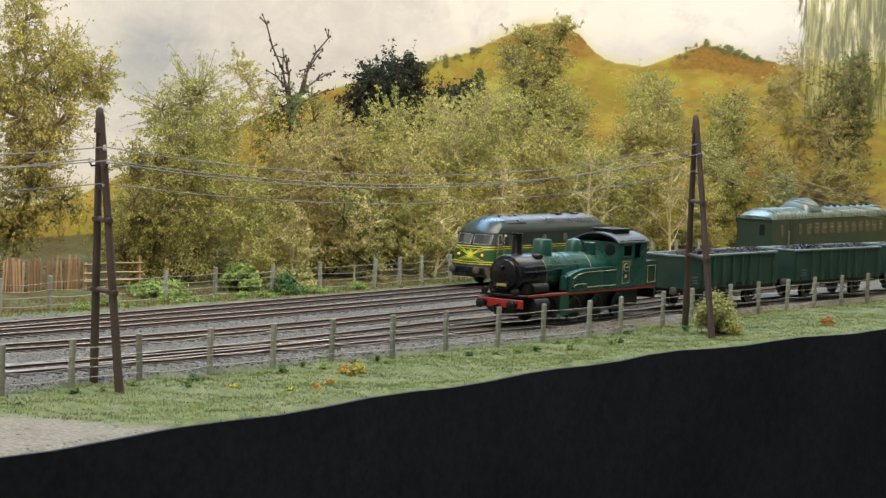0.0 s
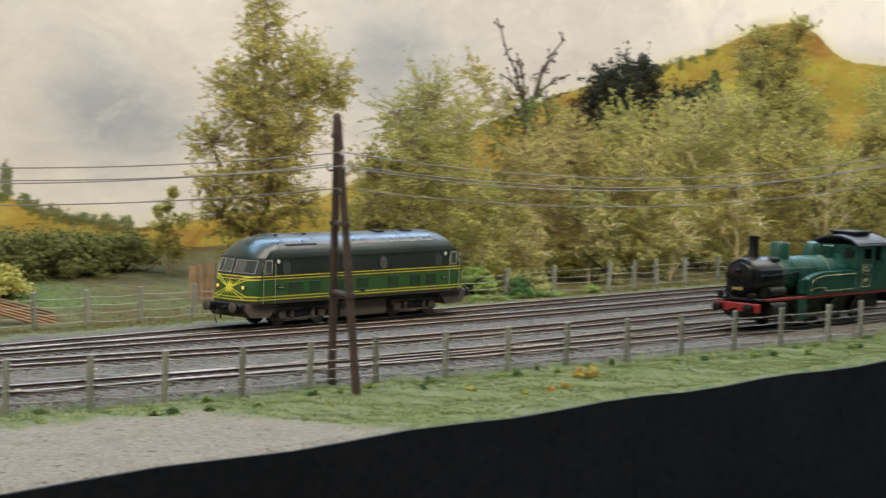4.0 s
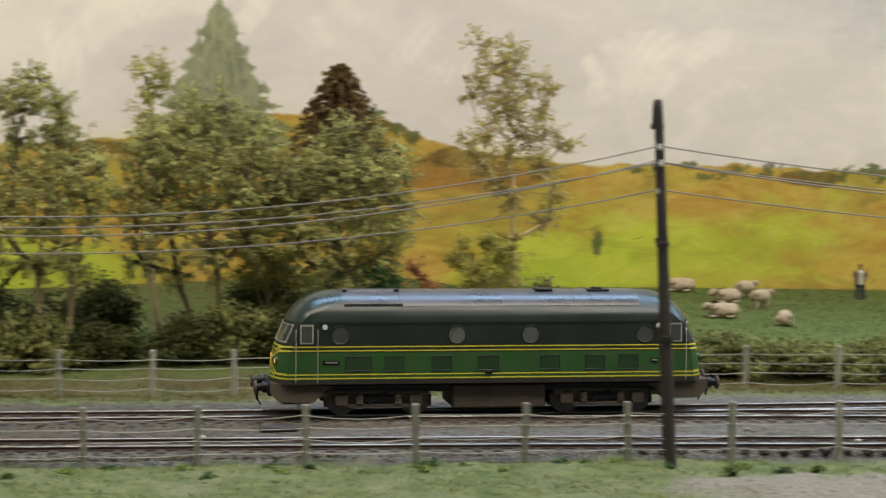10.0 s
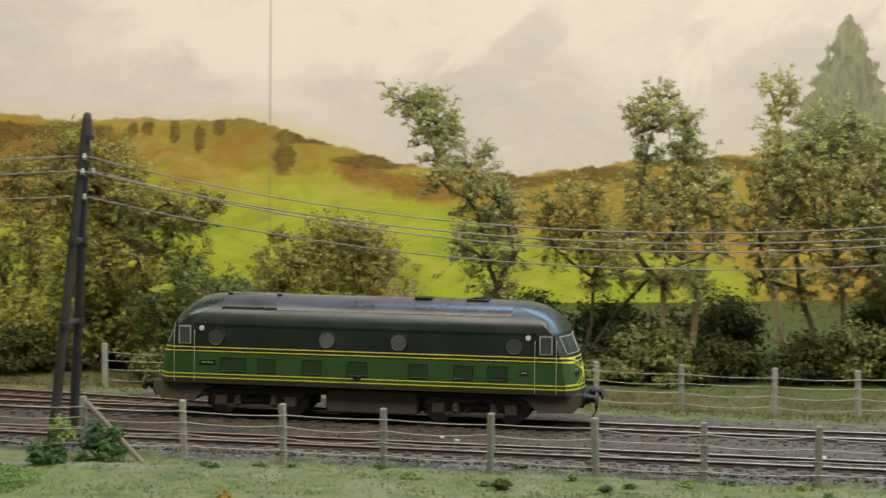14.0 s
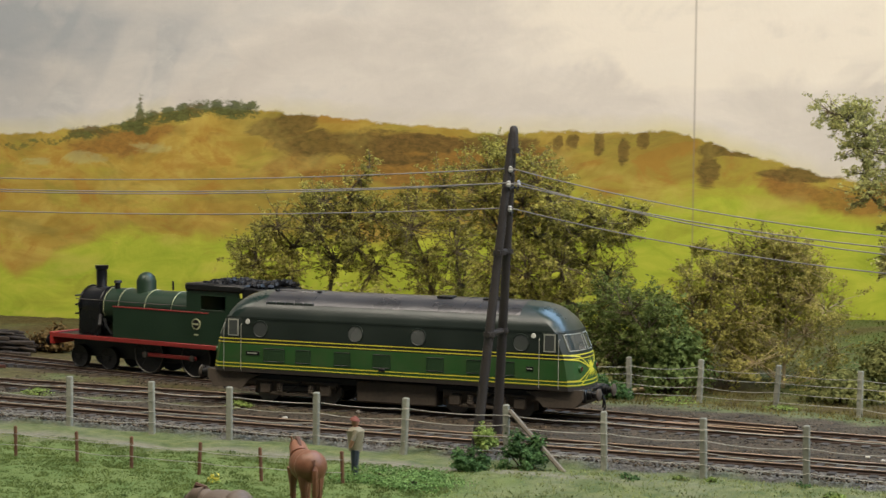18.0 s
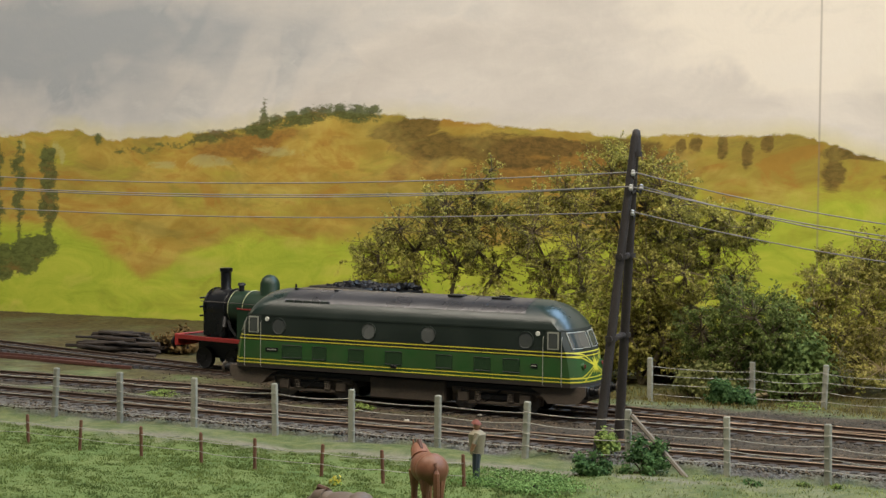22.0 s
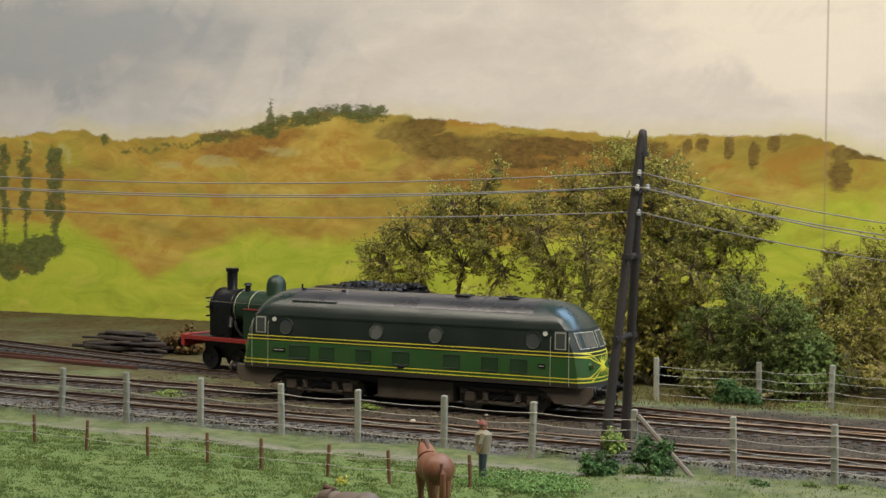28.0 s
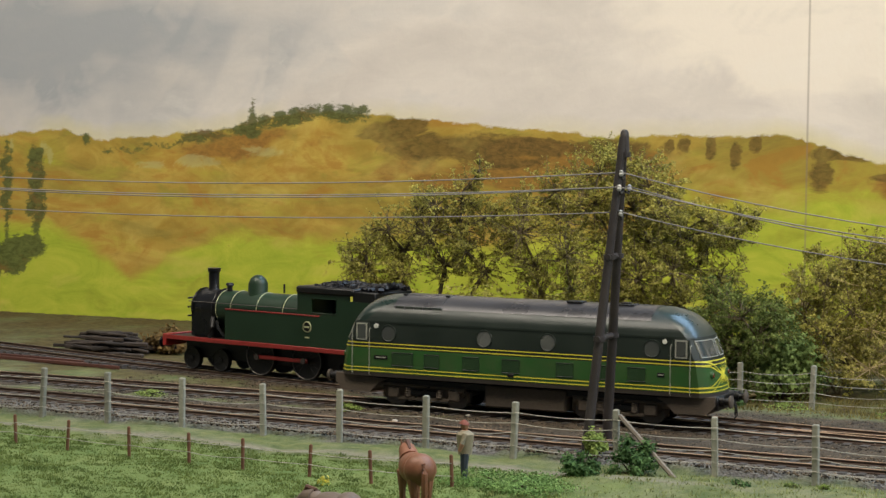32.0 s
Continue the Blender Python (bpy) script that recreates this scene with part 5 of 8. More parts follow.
shaped_tree(57, 930, "moss", 1.3, 1.2, "broad dense grey-green tree",
            [(8, 43, 6), (-11, 40, 6), (-27, 45, 7), (5, 57, 10), (21, 57, 9), (-14, 59, 10), (-30, 62, 8), (-1, 73, 12), (18, 73, 11), (33, 72, 9), (-19, 75, 10), (-33, 78, 7), (5, 89, 12), (22, 89, 11), (36, 87, 8), (-12, 91, 11), (-28, 93, 9), (7, 105, 11), (25, 104, 10), (-9, 106, 10), (-23, 104, 8), (33, 99, 7), (11, 119, 8), (-4, 115, 9)])
shaped_tree(126, 925, "moss", 1.3, 1.2, "dense grey-green tree behind the fence",
            [(9, 17, 8), (-5, 14, 5), (-2, 28, 6), (3, 41, 9), (19, 47, 7), (-16, 44, 7), (-6, 55, 11), (13, 58, 10), (-22, 57, 8), (26, 60, 5), (7, 70, 11), (-11, 71, 11), (25, 72, 8), (-25, 72, 7), (-6, 84, 11), (11, 86, 11), (24, 86, 7), (-21, 85, 8), (2, 98, 9), (16, 99, 8), (-14, 95, 7), (26, 97, 5), (-4, 107, 6)])
shaped_tree(-408, 940, "dusk", 1.1, 1.2, "low spreading olive tree with pale forked stems",
            [(26, 52, 7), (3, 54, 10), (-16, 48, 8), (-33, 41, 8), (19, 62, 9), (-36, 52, 10), (-20, 61, 10), (0, 71, 11), (-51, 55, 7), (-40, 63, 8), (14, 74, 10), (27, 80, 8), (-26, 72, 9), (-12, 81, 9), (3, 85, 9), (14, 89, 8), (22, 98, 6), (26, 105, 4)])
shaped_tree(-354, 955, "dusk", 1.0, 1.2, "olive tree with an open crown and pale stems",
            [(19, 42, 10), (3, 38, 11), (-3, 54, 10), (15, 61, 11), (-22, 60, 8), (-7, 72, 11), (12, 78, 11), (-23, 75, 8), (-10, 84, 9), (4, 93, 10), (20, 98, 10)])
shaped_tree(-292, 915, "dusk", 1.35, 1.2, "broad dense olive tree by the back fence",
            [(-5, 22, 10), (12, 23, 10), (-9, 39, 11), (9, 37, 12), (26, 40, 9), (-12, 56, 11), (6, 53, 12), (23, 57, 11), (-12, 72, 12), (5, 70, 12), (23, 73, 11), (35, 82, 7), (-18, 89, 11), (-1, 87, 12), (17, 87, 11), (45, 79, 6), (-14, 104, 9), (-1, 103, 10), (11, 98, 9), (-12, 111, 5)])
shaped_tree(-253, 930, "dusk", 1.0, 1.2, "open olive tree with thin bare twigs",
            [(-3, 42, 9), (-9, 57, 8), (0, 52, 8), (-3, 70, 9), (8, 73, 7), (12, 81, 5), (20, 82, 4)])
shaped_tree(-239, 890, "fern", 1.5, 1.3, "dense green shrub tree with a few red berries",
            [(1, 11, 9), (-10, 18, 10), (6, 24, 11), (19, 30, 9), (-16, 31, 10), (11, 39, 10), (-2, 42, 10), (22, 40, 6)])
shaped_tree(-191, 925, "dusk", 1.15, 1.2, "spreading olive shrub tree",
            [(-10, 15, 8), (6, 15, 9), (-21, 22, 9), (-5, 28, 10), (-32, 34, 8), (-19, 36, 9), (8, 40, 10), (24, 38, 10), (-8, 51, 8), (4, 58, 9), (13, 67, 7), (24, 59, 9), (37, 49, 9)])
shaped_tree(1380, 1005, "dark", 1.5, 2.2, "near-black evergreen with glossy dark leaves",
            [(-8, 90, 15), (-49, 110, 13), (-9, 114, 19), (27, 121, 13), (-42, 131, 14), (-9, 136, 16), (16, 148, 9)])
shaped_tree(1462, 1005, "dark", 1.5, 2.2, "near-black evergreen with glossy dark leaves",
            [(-4, 85, 14), (-23, 102, 13), (11, 103, 10), (-26, 120, 13), (7, 122, 12)])
shaped_tree(1540, 960, "olive", 1.3, 1.5, "tall olive tree rising over the hill",
            [(-10, 90, 19), (-31, 111, 19), (23, 112, 17), (-12, 127, 18), (21, 144, 15), (-47, 141, 13), (-14, 153, 17), (-39, 163, 13), (19, 170, 14), (-16, 178, 13), (20, 195, 10)])
tree(196, 925, 60, 44, "dusk", 0, 1.1, 1.3, 0.1, "small round olive-green tree", lobes=8)
tree(838, 985, 60, 26, "sage", 0, 0.8, 1.4, 0.2, "small pale green tree", lobes=6)
tree(92, 950, 96, 46, "olive", 0, 1.0, 1.2, 0.33)
tree(-164, 930, 72, 62, "olive", 0, 1.15, 1.2, 0.08, "low spreading olive shrub tree", lobes=12)
tree(-205, 950, 66, 44, "dusk", 0, 1.0, 1.2, 0.1)
# the wood at the far end
for x, y, top, w, leaf, lab in ((972, 895, 134, 84, "sage", "broad pale sage tree"), (930, 880, 88, 60, "olive", ""), (1116, 960, 162, 54, "olive", "slim olive tree reaching over the wood"),
                                (1040, 920, 118, 74, "sage", ""), (1010, 850, 68, 58, "sage", "low pale shrub tree by the fence"), (1090, 880, 100, 74, "ochre", "tree with brownish dry foliage"),
                                (1150, 905, 116, 76, "ochre", "rusty olive tree with bare pale twigs"), (1120, 850, 64, 50, "moss", ""), (1210, 880, 96, 76, "olive", ""), (1250, 930, 124, 80, "sage", ""),
                                (1190, 840, 66, 46, "sage", "low sage shrub with bare pale branches"), (1320, 900, 128, 84, "sage", "broad sage tree with pale forked branches"), (1290, 855, 74, 60, "olive", ""),
                                (1400, 880, 104, 84, "olive", ""), (1440, 930, 142, 86, "sage", "tall pale sage tree"), (1532, 935, 146, 100, "sage", "broad sage tree in the wood"), (1480, 870, 92, 76, "sage", ""),
                                (1600, 890, 122, 84, "olive", ""), (1560, 860, 88, 60, "olive", ""), (1650, 915, 160, 84, "sage", ""),
                                (1700, 920, 176, 60, "olive", "slim tree with a pointed top"), (1690, 860, 104, 72, "sage", ""), (1760, 880, 150, 84, "sage", ""), (1808, 845, 196, 72, "ochre", "tall thin ochre tree"),
                                (1770, 830, 96, 60, "olive", ""), (1843, 800, 146, 84, "ochre", "rounded ochre tree at the end of the wood"), (1868, 800, 196, 92, "leafy", "dark green tree at the end of the wood"),
                                (1820, 780, 84, 60, "olive", ""), (1360, 950, 132, 70, "olive", ""), (1640, 840, 70, 54, "olive", ""), (1730, 800, 74, 50, "moss", ""), (1160, 945, 128, 70, "green", "")):
    if x > 1060 and leaf == "olive":
        leaf = "straw"
    wood_tree(x, y, top, w, leaf, 0.08 if y < 885 else 0.2, lab)
def dead_tree(x, y, top, label):
    TREE_COUNT[0] += 1
    rs = np.random.RandomState(900 + TREE_COUNT[0])
    g = ground_z(x, y)
    h = top - g
    e = thing("tree", at(x, y, g - 1), label, "tree", "trees behind the tracks")
    part("trunk", Shape().tube([(0, 0, 0), (1, 0, h * 0.35), (-1, 1, h * 0.7)], [3.0, 2.3, 1.6], 8), BARKDARK, e)
    stubs = []
    for k, (out, up) in enumerate(((-30, 1.0), (30, 0.96), (24, 0.88), (-19, 0.78), (38, 0.8), (-8, 0.86), (9, 0.84), (36, 0.72), (-26, 0.7))):
        deep, z0, z1 = rs.uniform(-14, 14), h * rs.uniform(0.56, 0.68), h * up
        kink = [np.array([out * f ** 1.2 + rs.normal(0, 1.6), deep * f + rs.normal(0, 1.6), z0 + (z1 - z0) * f ** 0.85]) for f in (0, 0.25, 0.5, 0.75, 1.0)]
        kink[0] = np.array([0.0, 0.0, z0])
        limb = Shape().tube(kink, [1.3, 1.0, 0.8, 0.65, 0.5], 6)
        for q in kink[1:]:
            for _ in range(3):
                tip = q + rs.normal(0, 1, 3) * 3.4 + np.array([0.08 * out, 0, 2.0])
                limb.tube([q, tip], [0.6, 0.35], 4)
                limb.tube([tip - 0.4, tip + 0.6], [0.9, 0.6], 5)
        stubs.append(kink[4])
        part("limb", limb, BARKDARK, e)
    stubs += [np.array([rs.normal(0, 6), rs.normal(0, 6), h * rs.uniform(0.6, 0.8)]) for _ in range(26)]
    c = np.repeat(np.array(stubs), 16, axis=0)
    flakes("withered_leaves", c + rs.normal(0, 1.5, c.shape), 1.3, rs, LEAF["brown"], e)
    return e


PALEBARK = material("pale_bare_twigs", (0.52, 0.43, 0.24), 0.9, bump=0.1, objvar=0.15)
for x, y, top, w in ((1190, 832, 72, 44), (1290, 838, 88, 56), (1105, 842, 60, 40), (1420, 836, 96, 60), (1560, 832, 92, 50), (1030, 838, 52, 36)):
    tree(x, y, top, w, "straw", 0.05, 0.16, 1.5, 0.3, "bare shrub with pale antler-like twigs", bark=PALEBARK, lobes=7)
dead_tree(1180, 965, 184, "dead tree with bare knobbly dark branches")
tree(1800, 880, 158, 46, "brown", -0.1, 0.05, 1.5, 0.5, "bare dark dead tree", bark=BARKDARK, lobes=8)


def conifer(x, y, top, w, leaf, label, base=None):
    TREE_COUNT[0] += 1
    rs = np.random.RandomState(700 + TREE_COUNT[0])
    g = ground_z(x, y) if base is None else base
    h = top - g
    e = thing("tree", at(x, y, g - 1), label, "tree", "trees behind the tracks")
    wood = Shape().tube([(0, 0, 0), (0, 0, h * 0.97)], [1.6, 0.3], 6)
    pts = []
    for k in range(26):
        f = 0.4 + 0.6 * k / 26
        for a in np.linspace(0, 2 * math.pi, 11, endpoint=False) + rs.uniform(0, 1):
            r = w / 2 * ((1 - f) / 0.6) ** 0.7 * rs.uniform(0.8, 1.12) + 0.8
            tip = np.array([math.cos(a) * r, math.sin(a) * r, h * f - r * 0.25 + rs.uniform(-1, 1)])
            wood.tube([(0, 0, h * f), tuple(tip)], [0.4, 0.15], 3, caps=False)
            m = 26
            q = rs.uniform(0.25, 1.05, (m, 1))
            pts.append(np.array([0, 0, h * f]) * (1 - q) + tip * q + rs.normal(0, 0.5, (m, 3)) - np.array([0, 0, 1.0]) * q ** 2)
    part("trunk", wood, BARKDARK, e)
    flakes("needles", np.concatenate(pts), 2.2, rs, LEAF[leaf], e, long=1.3)
    return e


conifer(133, 1000, 147, 76, "brown", "brown-green conifer with drooping tiers", base=40)
conifer(1498, 1005, 166, 24, "green", "small slim green cypress", base=60)

# hedge and bushes along the back fence
for x, w, h, leaf in ((222, 44, 20, "leafy"), (258, 44, 22, "leafy"), (296, 48, 21, "leafy"), (330, 46, 20, "leafy"), (362, 48, 19, "leafy"), (398, 50, 21, "leafy"), (436, 52, 27, "leafy"),
                      (472, 50, 32, "leafy"), (505, 48, 34, "leafy"), (540, 44, 30, "leafy"), (575, 40, 27, "leafy")):
    bush(x, back_fence_y(x).item() + 34, w, h, leaf, 2.0, "dense dark green hedge of leafy shrubs", d=36, name="hedge")
# shrubs, with near-black ones added to fill in the shade below the crowns
for x, y, w, h, leaf in ((610, 960, 60, 34, "moss"), (655, 985, 60, 32, "moss"), (710, 1000, 56, 32, "leafy"), (745, 1000, 60, 34, "leafy"), (785, 1010, 60, 32, "leafy"), (820, 1015, 50, 28, "leafy"), (668, 935, 40, 18, "yellow"),
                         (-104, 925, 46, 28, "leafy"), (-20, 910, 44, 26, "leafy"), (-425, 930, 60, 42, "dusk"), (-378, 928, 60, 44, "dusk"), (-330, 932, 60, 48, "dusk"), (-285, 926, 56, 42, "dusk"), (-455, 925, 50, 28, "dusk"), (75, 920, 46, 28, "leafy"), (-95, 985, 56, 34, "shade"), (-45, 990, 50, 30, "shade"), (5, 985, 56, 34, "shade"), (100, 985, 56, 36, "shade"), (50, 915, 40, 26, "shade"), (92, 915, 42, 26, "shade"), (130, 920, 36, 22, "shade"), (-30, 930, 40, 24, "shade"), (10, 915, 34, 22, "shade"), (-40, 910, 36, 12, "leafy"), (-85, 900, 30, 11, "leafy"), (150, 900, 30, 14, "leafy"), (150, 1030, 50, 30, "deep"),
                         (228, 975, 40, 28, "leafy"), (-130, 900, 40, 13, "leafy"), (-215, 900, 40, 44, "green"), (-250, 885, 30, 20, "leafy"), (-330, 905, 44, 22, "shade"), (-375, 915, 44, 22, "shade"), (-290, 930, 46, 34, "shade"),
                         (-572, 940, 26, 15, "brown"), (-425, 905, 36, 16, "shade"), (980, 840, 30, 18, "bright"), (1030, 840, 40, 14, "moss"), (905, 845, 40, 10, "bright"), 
                         (1340, 860, 44, 14, "leafy"), (1540, 855, 46, 16, "leafy"), (1380, 990, 90, 60, "moss"), (1470, 985, 90, 60, "moss"), (1290, 985, 90, 70, "moss"), (1200, 985, 80, 60, "moss"), (1100, 985, 80, 60, "olive"), (1000, 960, 80, 60, "olive")):
    bush(x, y, w, h, leaf, 2.1, "low shrub of green foliage, near-black where it stands for shade", name="shrub")
bush(-231, 858, 19, 15, "deep", 1.5, "rounded deep green shrub by the back fence")
bush(-212, 672, 18, 12, "deep", 1.4, "deep green shrub at the foot of the pole")
bush(-233, 690, 9, 10, "bright", 1.3, "small yellow-green shrub between the pole legs")
bush(-228, 655, 15, 9, "deep", 1.3, "low green shrub in the grass")
bush(977, 800, 26, 15, "deep", 1.8, "rounded green shrub beside the track")
bush(1020, 512, 30, 23, "moss", 1.5, "clipped olive shrub at the foot of the pole")
bush(-240, 618, 44, 6, "lawn", 0.8, "soft mound of long bright green grass", d=34, name="tuft", n=5000)
bush(711, 537, 9, 6, "yellow", 1.2, "tuft of orange and yellow flowers")
fb = part("fallen_branch", Shape().tube([(-229, 868, -2.0), (-226, 880, -0.6), (-220, 890, -0.2), (-211, 898, 0.6)], [0.9, 1.0, 0.8, 0.4], 6).tube([(-222, 887, -0.2), (-217, 884, 2.0)], [0.5, 0.2], 5), BARK)
tagged(fb, "pale bare branch lying on the ground by the fence", "branch")
for x, y, w in ((-370, 762, 12), (-472, 763, 16), (-199, 857, 22), (-150, 850, 16)):
    bush(x, y, w, 3.2, "bright", 0.8, "tuft of yellow-green grass beside the rails", name="tuft", n=420)
rs_w = np.random.RandomState(61)
for k, x in enumerate((965, 1010, 1060, 1112, 1170, 1226, 1284, 1345, 1410, 1478, 1545, 1610)):
    bush(x, 868 + rs_w.uniform(-6, 26), rs_w.uniform(50, 70), rs_w.uniform(18, 34), ("olive", "leafy", "moss", "dusk")[k % 4], 1.6, "tangled undergrowth at the edge of the wood", name="shrub", n=2600)
for x in (800, 822, 846, 868, 890, 915, 934, 952, 976, 998, 1022, 1046):
    bush(x, float(back_fence_y(x)) + rs_w.uniform(-14, -4), rs_w.uniform(16, 26), rs_w.uniform(3, 6.5), "bright", 1.2, "low fresh green weeds along the back fence", name="weeds", n=420)
# the rusty dead branch lying down the bank
rs_b = np.random.RandomState(77)
bx0, by0, bx1, by1 = 153 / 900 * 905, 905, 209 / 900 * 838, 838
bz0, bz1 = 111 - 64 / 900 * 905, 111 - 120 / 900 * 838
fallen = thing("dead_branch", at(bx1, by1, bz1), "rusty brown dead fir branch leaning from the trees to the fence", "branch")
way = [Vector((bx0 - bx1, by0 - by1, bz0 - bz1)) * f + Vector((0, 0, 2.0 * math.sin(f * 3.1))) for f in np.linspace(0, 1, 9)]
fw = Shape().tube(way, [1.4 - 0.12 * k for k in range(9)], 6)
fp = []
for _ in range(170):
    f = rs_b.uniform(0, 8)
    k = min(int(f), 7)
    p = way[k].lerp(way[k + 1], f - k)
    tip = p + Vector(rs_b.normal(0, 1, 3)) * 3.2 + Vector((-1.5, 0, 1.5))
    fw.tube([p, tip], [0.35, 0.12], 3, caps=False)
    for _ in range(18):
        fp.append(np.array(p.lerp(tip, rs_b.uniform(0.2, 1.1))) + rs_b.normal(0, 0.6, 3))
part("stem", fw, BARKDARK, fallen)
flakes("needles", np.array(fp), 1.5, rs_b, LEAF["rusty"], fallen)
# tufts along the verges
rs_t = np.random.RandomState(9)
for k in range(92):
    x = -160 + k * 13.5 + rs_t.uniform(-10, 10)
    y = float(fence_y(x)) - rs_t.uniform(4, 30)
    bush(x, y, rs_t.uniform(3, 8) * (1.6 if k % 7 == 0 else 1), rs_t.uniform(1.6, 3.4) * (1.5 if k % 7 == 0 else 1), ("deep", "green", "bright")[k % 3], 1.0, "small green tuft in the grass", n=150, name="tuft")

# ---- fences, poles and wires ----
def fence(name, posts, line, label, height=21.0, wires=(4.5, 9.0, 13.2, 17.2), width=2.3, wire_r=0.14, seed=1, post_mat=None, sag=0.7):
    rs = np.random.RandomState(seed)
    f = thing(name, at(posts[0], float(line(posts[0])), ground_z(posts[0], float(line(posts[0])))), label, "fence")
    o = Vector((posts[0], float(line(posts[0])), ground_z(posts[0], float(line(posts[0])))))
    mesh = None
    tops = []
    for x in posts:
        y = float(line(x))
        z = ground_z(x, y)
        if mesh is None:
            mesh = Shape().box(0, 0, height / 2 - 1.0, width, width, height + 2, 0.35).mesh("post")
        p = part("post", mesh, post_mat or CONCRETE, f)
        p.matrix_basis = at(x - o.x, y - o.y, z - o.z, rs.uniform(-12, 12), rs.normal(0, 1.3), rs.normal(0, 1.6))
        tops.append(Vector((x, y, z)) - o)
    for a, b in zip(tops, tops[1:]):
        if (b - a).length > 75:
            continue
        for h in wires:
            s = sag * rs.uniform(0.2, 2.0)
            d = rs.normal(0, 0.25)
            pts = []
            for q in (0, 0.25, 0.5, 0.75, 1):
                pts.append(a.lerp(b, q) + Vector((0, -width * 0.55, h + d * q - 4 * s * q * (1 - q))))
            part("wire", Shape().tube(pts, wire_r, 4, caps=False), WIRE, f)
    return f


FRONT_POSTS = [-640, -602, -562, -522, -484, -450, -413, -374, -339, -301, -264, -222, -184, -147, -110, -72, -35, 2, 40, 77, 115, 153, 190, 227, 266, 303, 339, 374, 406, 439, 473, 505, 540, 576, 614, 655, 694, 732,
               774, 814, 856, 894, 934, 974, 1030, 1068, 1120, 1160, 1198, 1236, 1274, 1312, 1350]
fence("wire_fence", FRONT_POSTS, fence_y, "grey concrete posts with slack wires along the front of the tracks", seed=1)
BACK_POSTS = [-270, -223, -191, -155, -117, -79, -44, -8, 31, 66, 106, 148, 180, 218, 255, 293, 334, 360, 388, 426, 475, 515, 548, 580, 612, 645, 680, 717, 751, 787, 820, 878, 920, 972, 1020, 1080, 1110, 1137, 1173, 1215,
              1260, 1305, 1350, 1395, 1440, 1485, 1530, 1575]
fence("wire_fence", BACK_POSTS, back_fence_y, "weathered posts with wires along the back of the tracks", seed=2)
# sloping stay of the end post
stay = part("fence_stay", Shape().tube([(-221, 682, 14.5), (-195, 666, -4.5)], 0.9, 6), material("grey_brown_stay", (0.17, 0.145, 0.115), 0.85, bump=0.1))
tagged(stay, "sloping grey timber stay against a fence post", "stay")
# paddock fence with thin rusty stakes
RUSTPOST = material("rusty_stake", (0.15, 0.065, 0.035), 0.85, bump=0.1)


def paddock_y(x):
    return np.interp(x, [-640, -448, -340, -287, -255], [640, 626, 612, 608, 612])


fence("paddock_fence", [-600, -570, -538, -506, -477, -448, -422, -392, -364, -340, -312, -287, -258], paddock_y, "thin rusty stakes with two pale wires round the paddock", 11.5, (4.5, 8.5), 1.2, 0.12, 3, RUSTPOST, 0.4)

# telegraph poles: two leaning legs joined at the top
WHITEGLAZE = material("white_glazed_insulator", (0.5, 0.49, 0.46), 0.15)
POLES = {}


def a_pole(key, x, yf, yb, top, lean, label, xb=None, wood=None):
    wood = wood or POLEWOOD
    xb = x if xb is None else xb
    g = ground_z(x, yf)
    e = thing("telegraph_pole", at(x, yf, g), label, "pole", "telegraph poles")
    apex = Vector((lean + (xb - x) / 2, (yb - yf) / 2, top - g))
    back = Vector((xb - x, yb - yf, ground_z(xb, yb) - g))
    for s, foot in (("front", Vector((0, 0, -2))), ("back", back + Vector((0, 0, -2)))):
        tip = apex + (foot - apex).normalized() * 5 + Vector((0, 0, 5))
        part("leg", Shape().tube([foot, foot.lerp(tip, 0.5), tip], [2.0, 1.75, 1.5], 10), wood, e)
    part("cap", Shape().tube([apex + Vector((0, 0, -6)), apex + Vector((0, 0, 0)), apex + Vector((0, 0, 2.2)), apex + Vector((0, 0, 3.0))], [1.9, 1.8, 1.5, 0.7], 10), wood, e)
    part("collar", Shape().tube([apex + Vector((0, 0, -7.5)), apex + Vector((0, 0, -5.5))], [2.4, 2.4], 10), wood, e)
    for f in (0.36, 0.62):
        a, b = Vector((0, 0, 0)).lerp(apex, f), back.lerp(apex, f)
        d = (b - a).normalized()
        part("crosspiece", Shape().tube([a - d * 3, b + d * 3], 1.2, 8), wood, e)
        for q in (a, b):
            part("band", Shape().tube([q + Vector((0, 0, -0.9)), q + Vector((0, 0, 0.9))], 2.4, 10), wood, e)
    hooks = []
    for dz, dy, dx in ((-15, -3.2, 0), (-20.5, -5.5, 0), (-20.5, 5.5, 0.5), (-30, -3.4, 0)):
        c = apex + Vector((dx, 0, dz))
        tip = c + Vector((0, dy, 0.6))
        part("bracket", Shape().tube([c, c + Vector((0, dy * 0.8, -0.8)), tip], 0.45, 5), BLACK, e)
        part("insulator", Shape().lathe([(0, 0.7), (0.9, 1.05), (1.3, 0.7), (2.0, 0.8), (2.4, 0.3)], (0, 0, 1), tip - Vector((0, 0, 0.3)), 8), WHITEGLAZE, e, "small white insulator")
        hooks.append(Vector((x, yf, g)) + tip + Vector((0, 0, 1.2)))
    POLES[key] = hooks


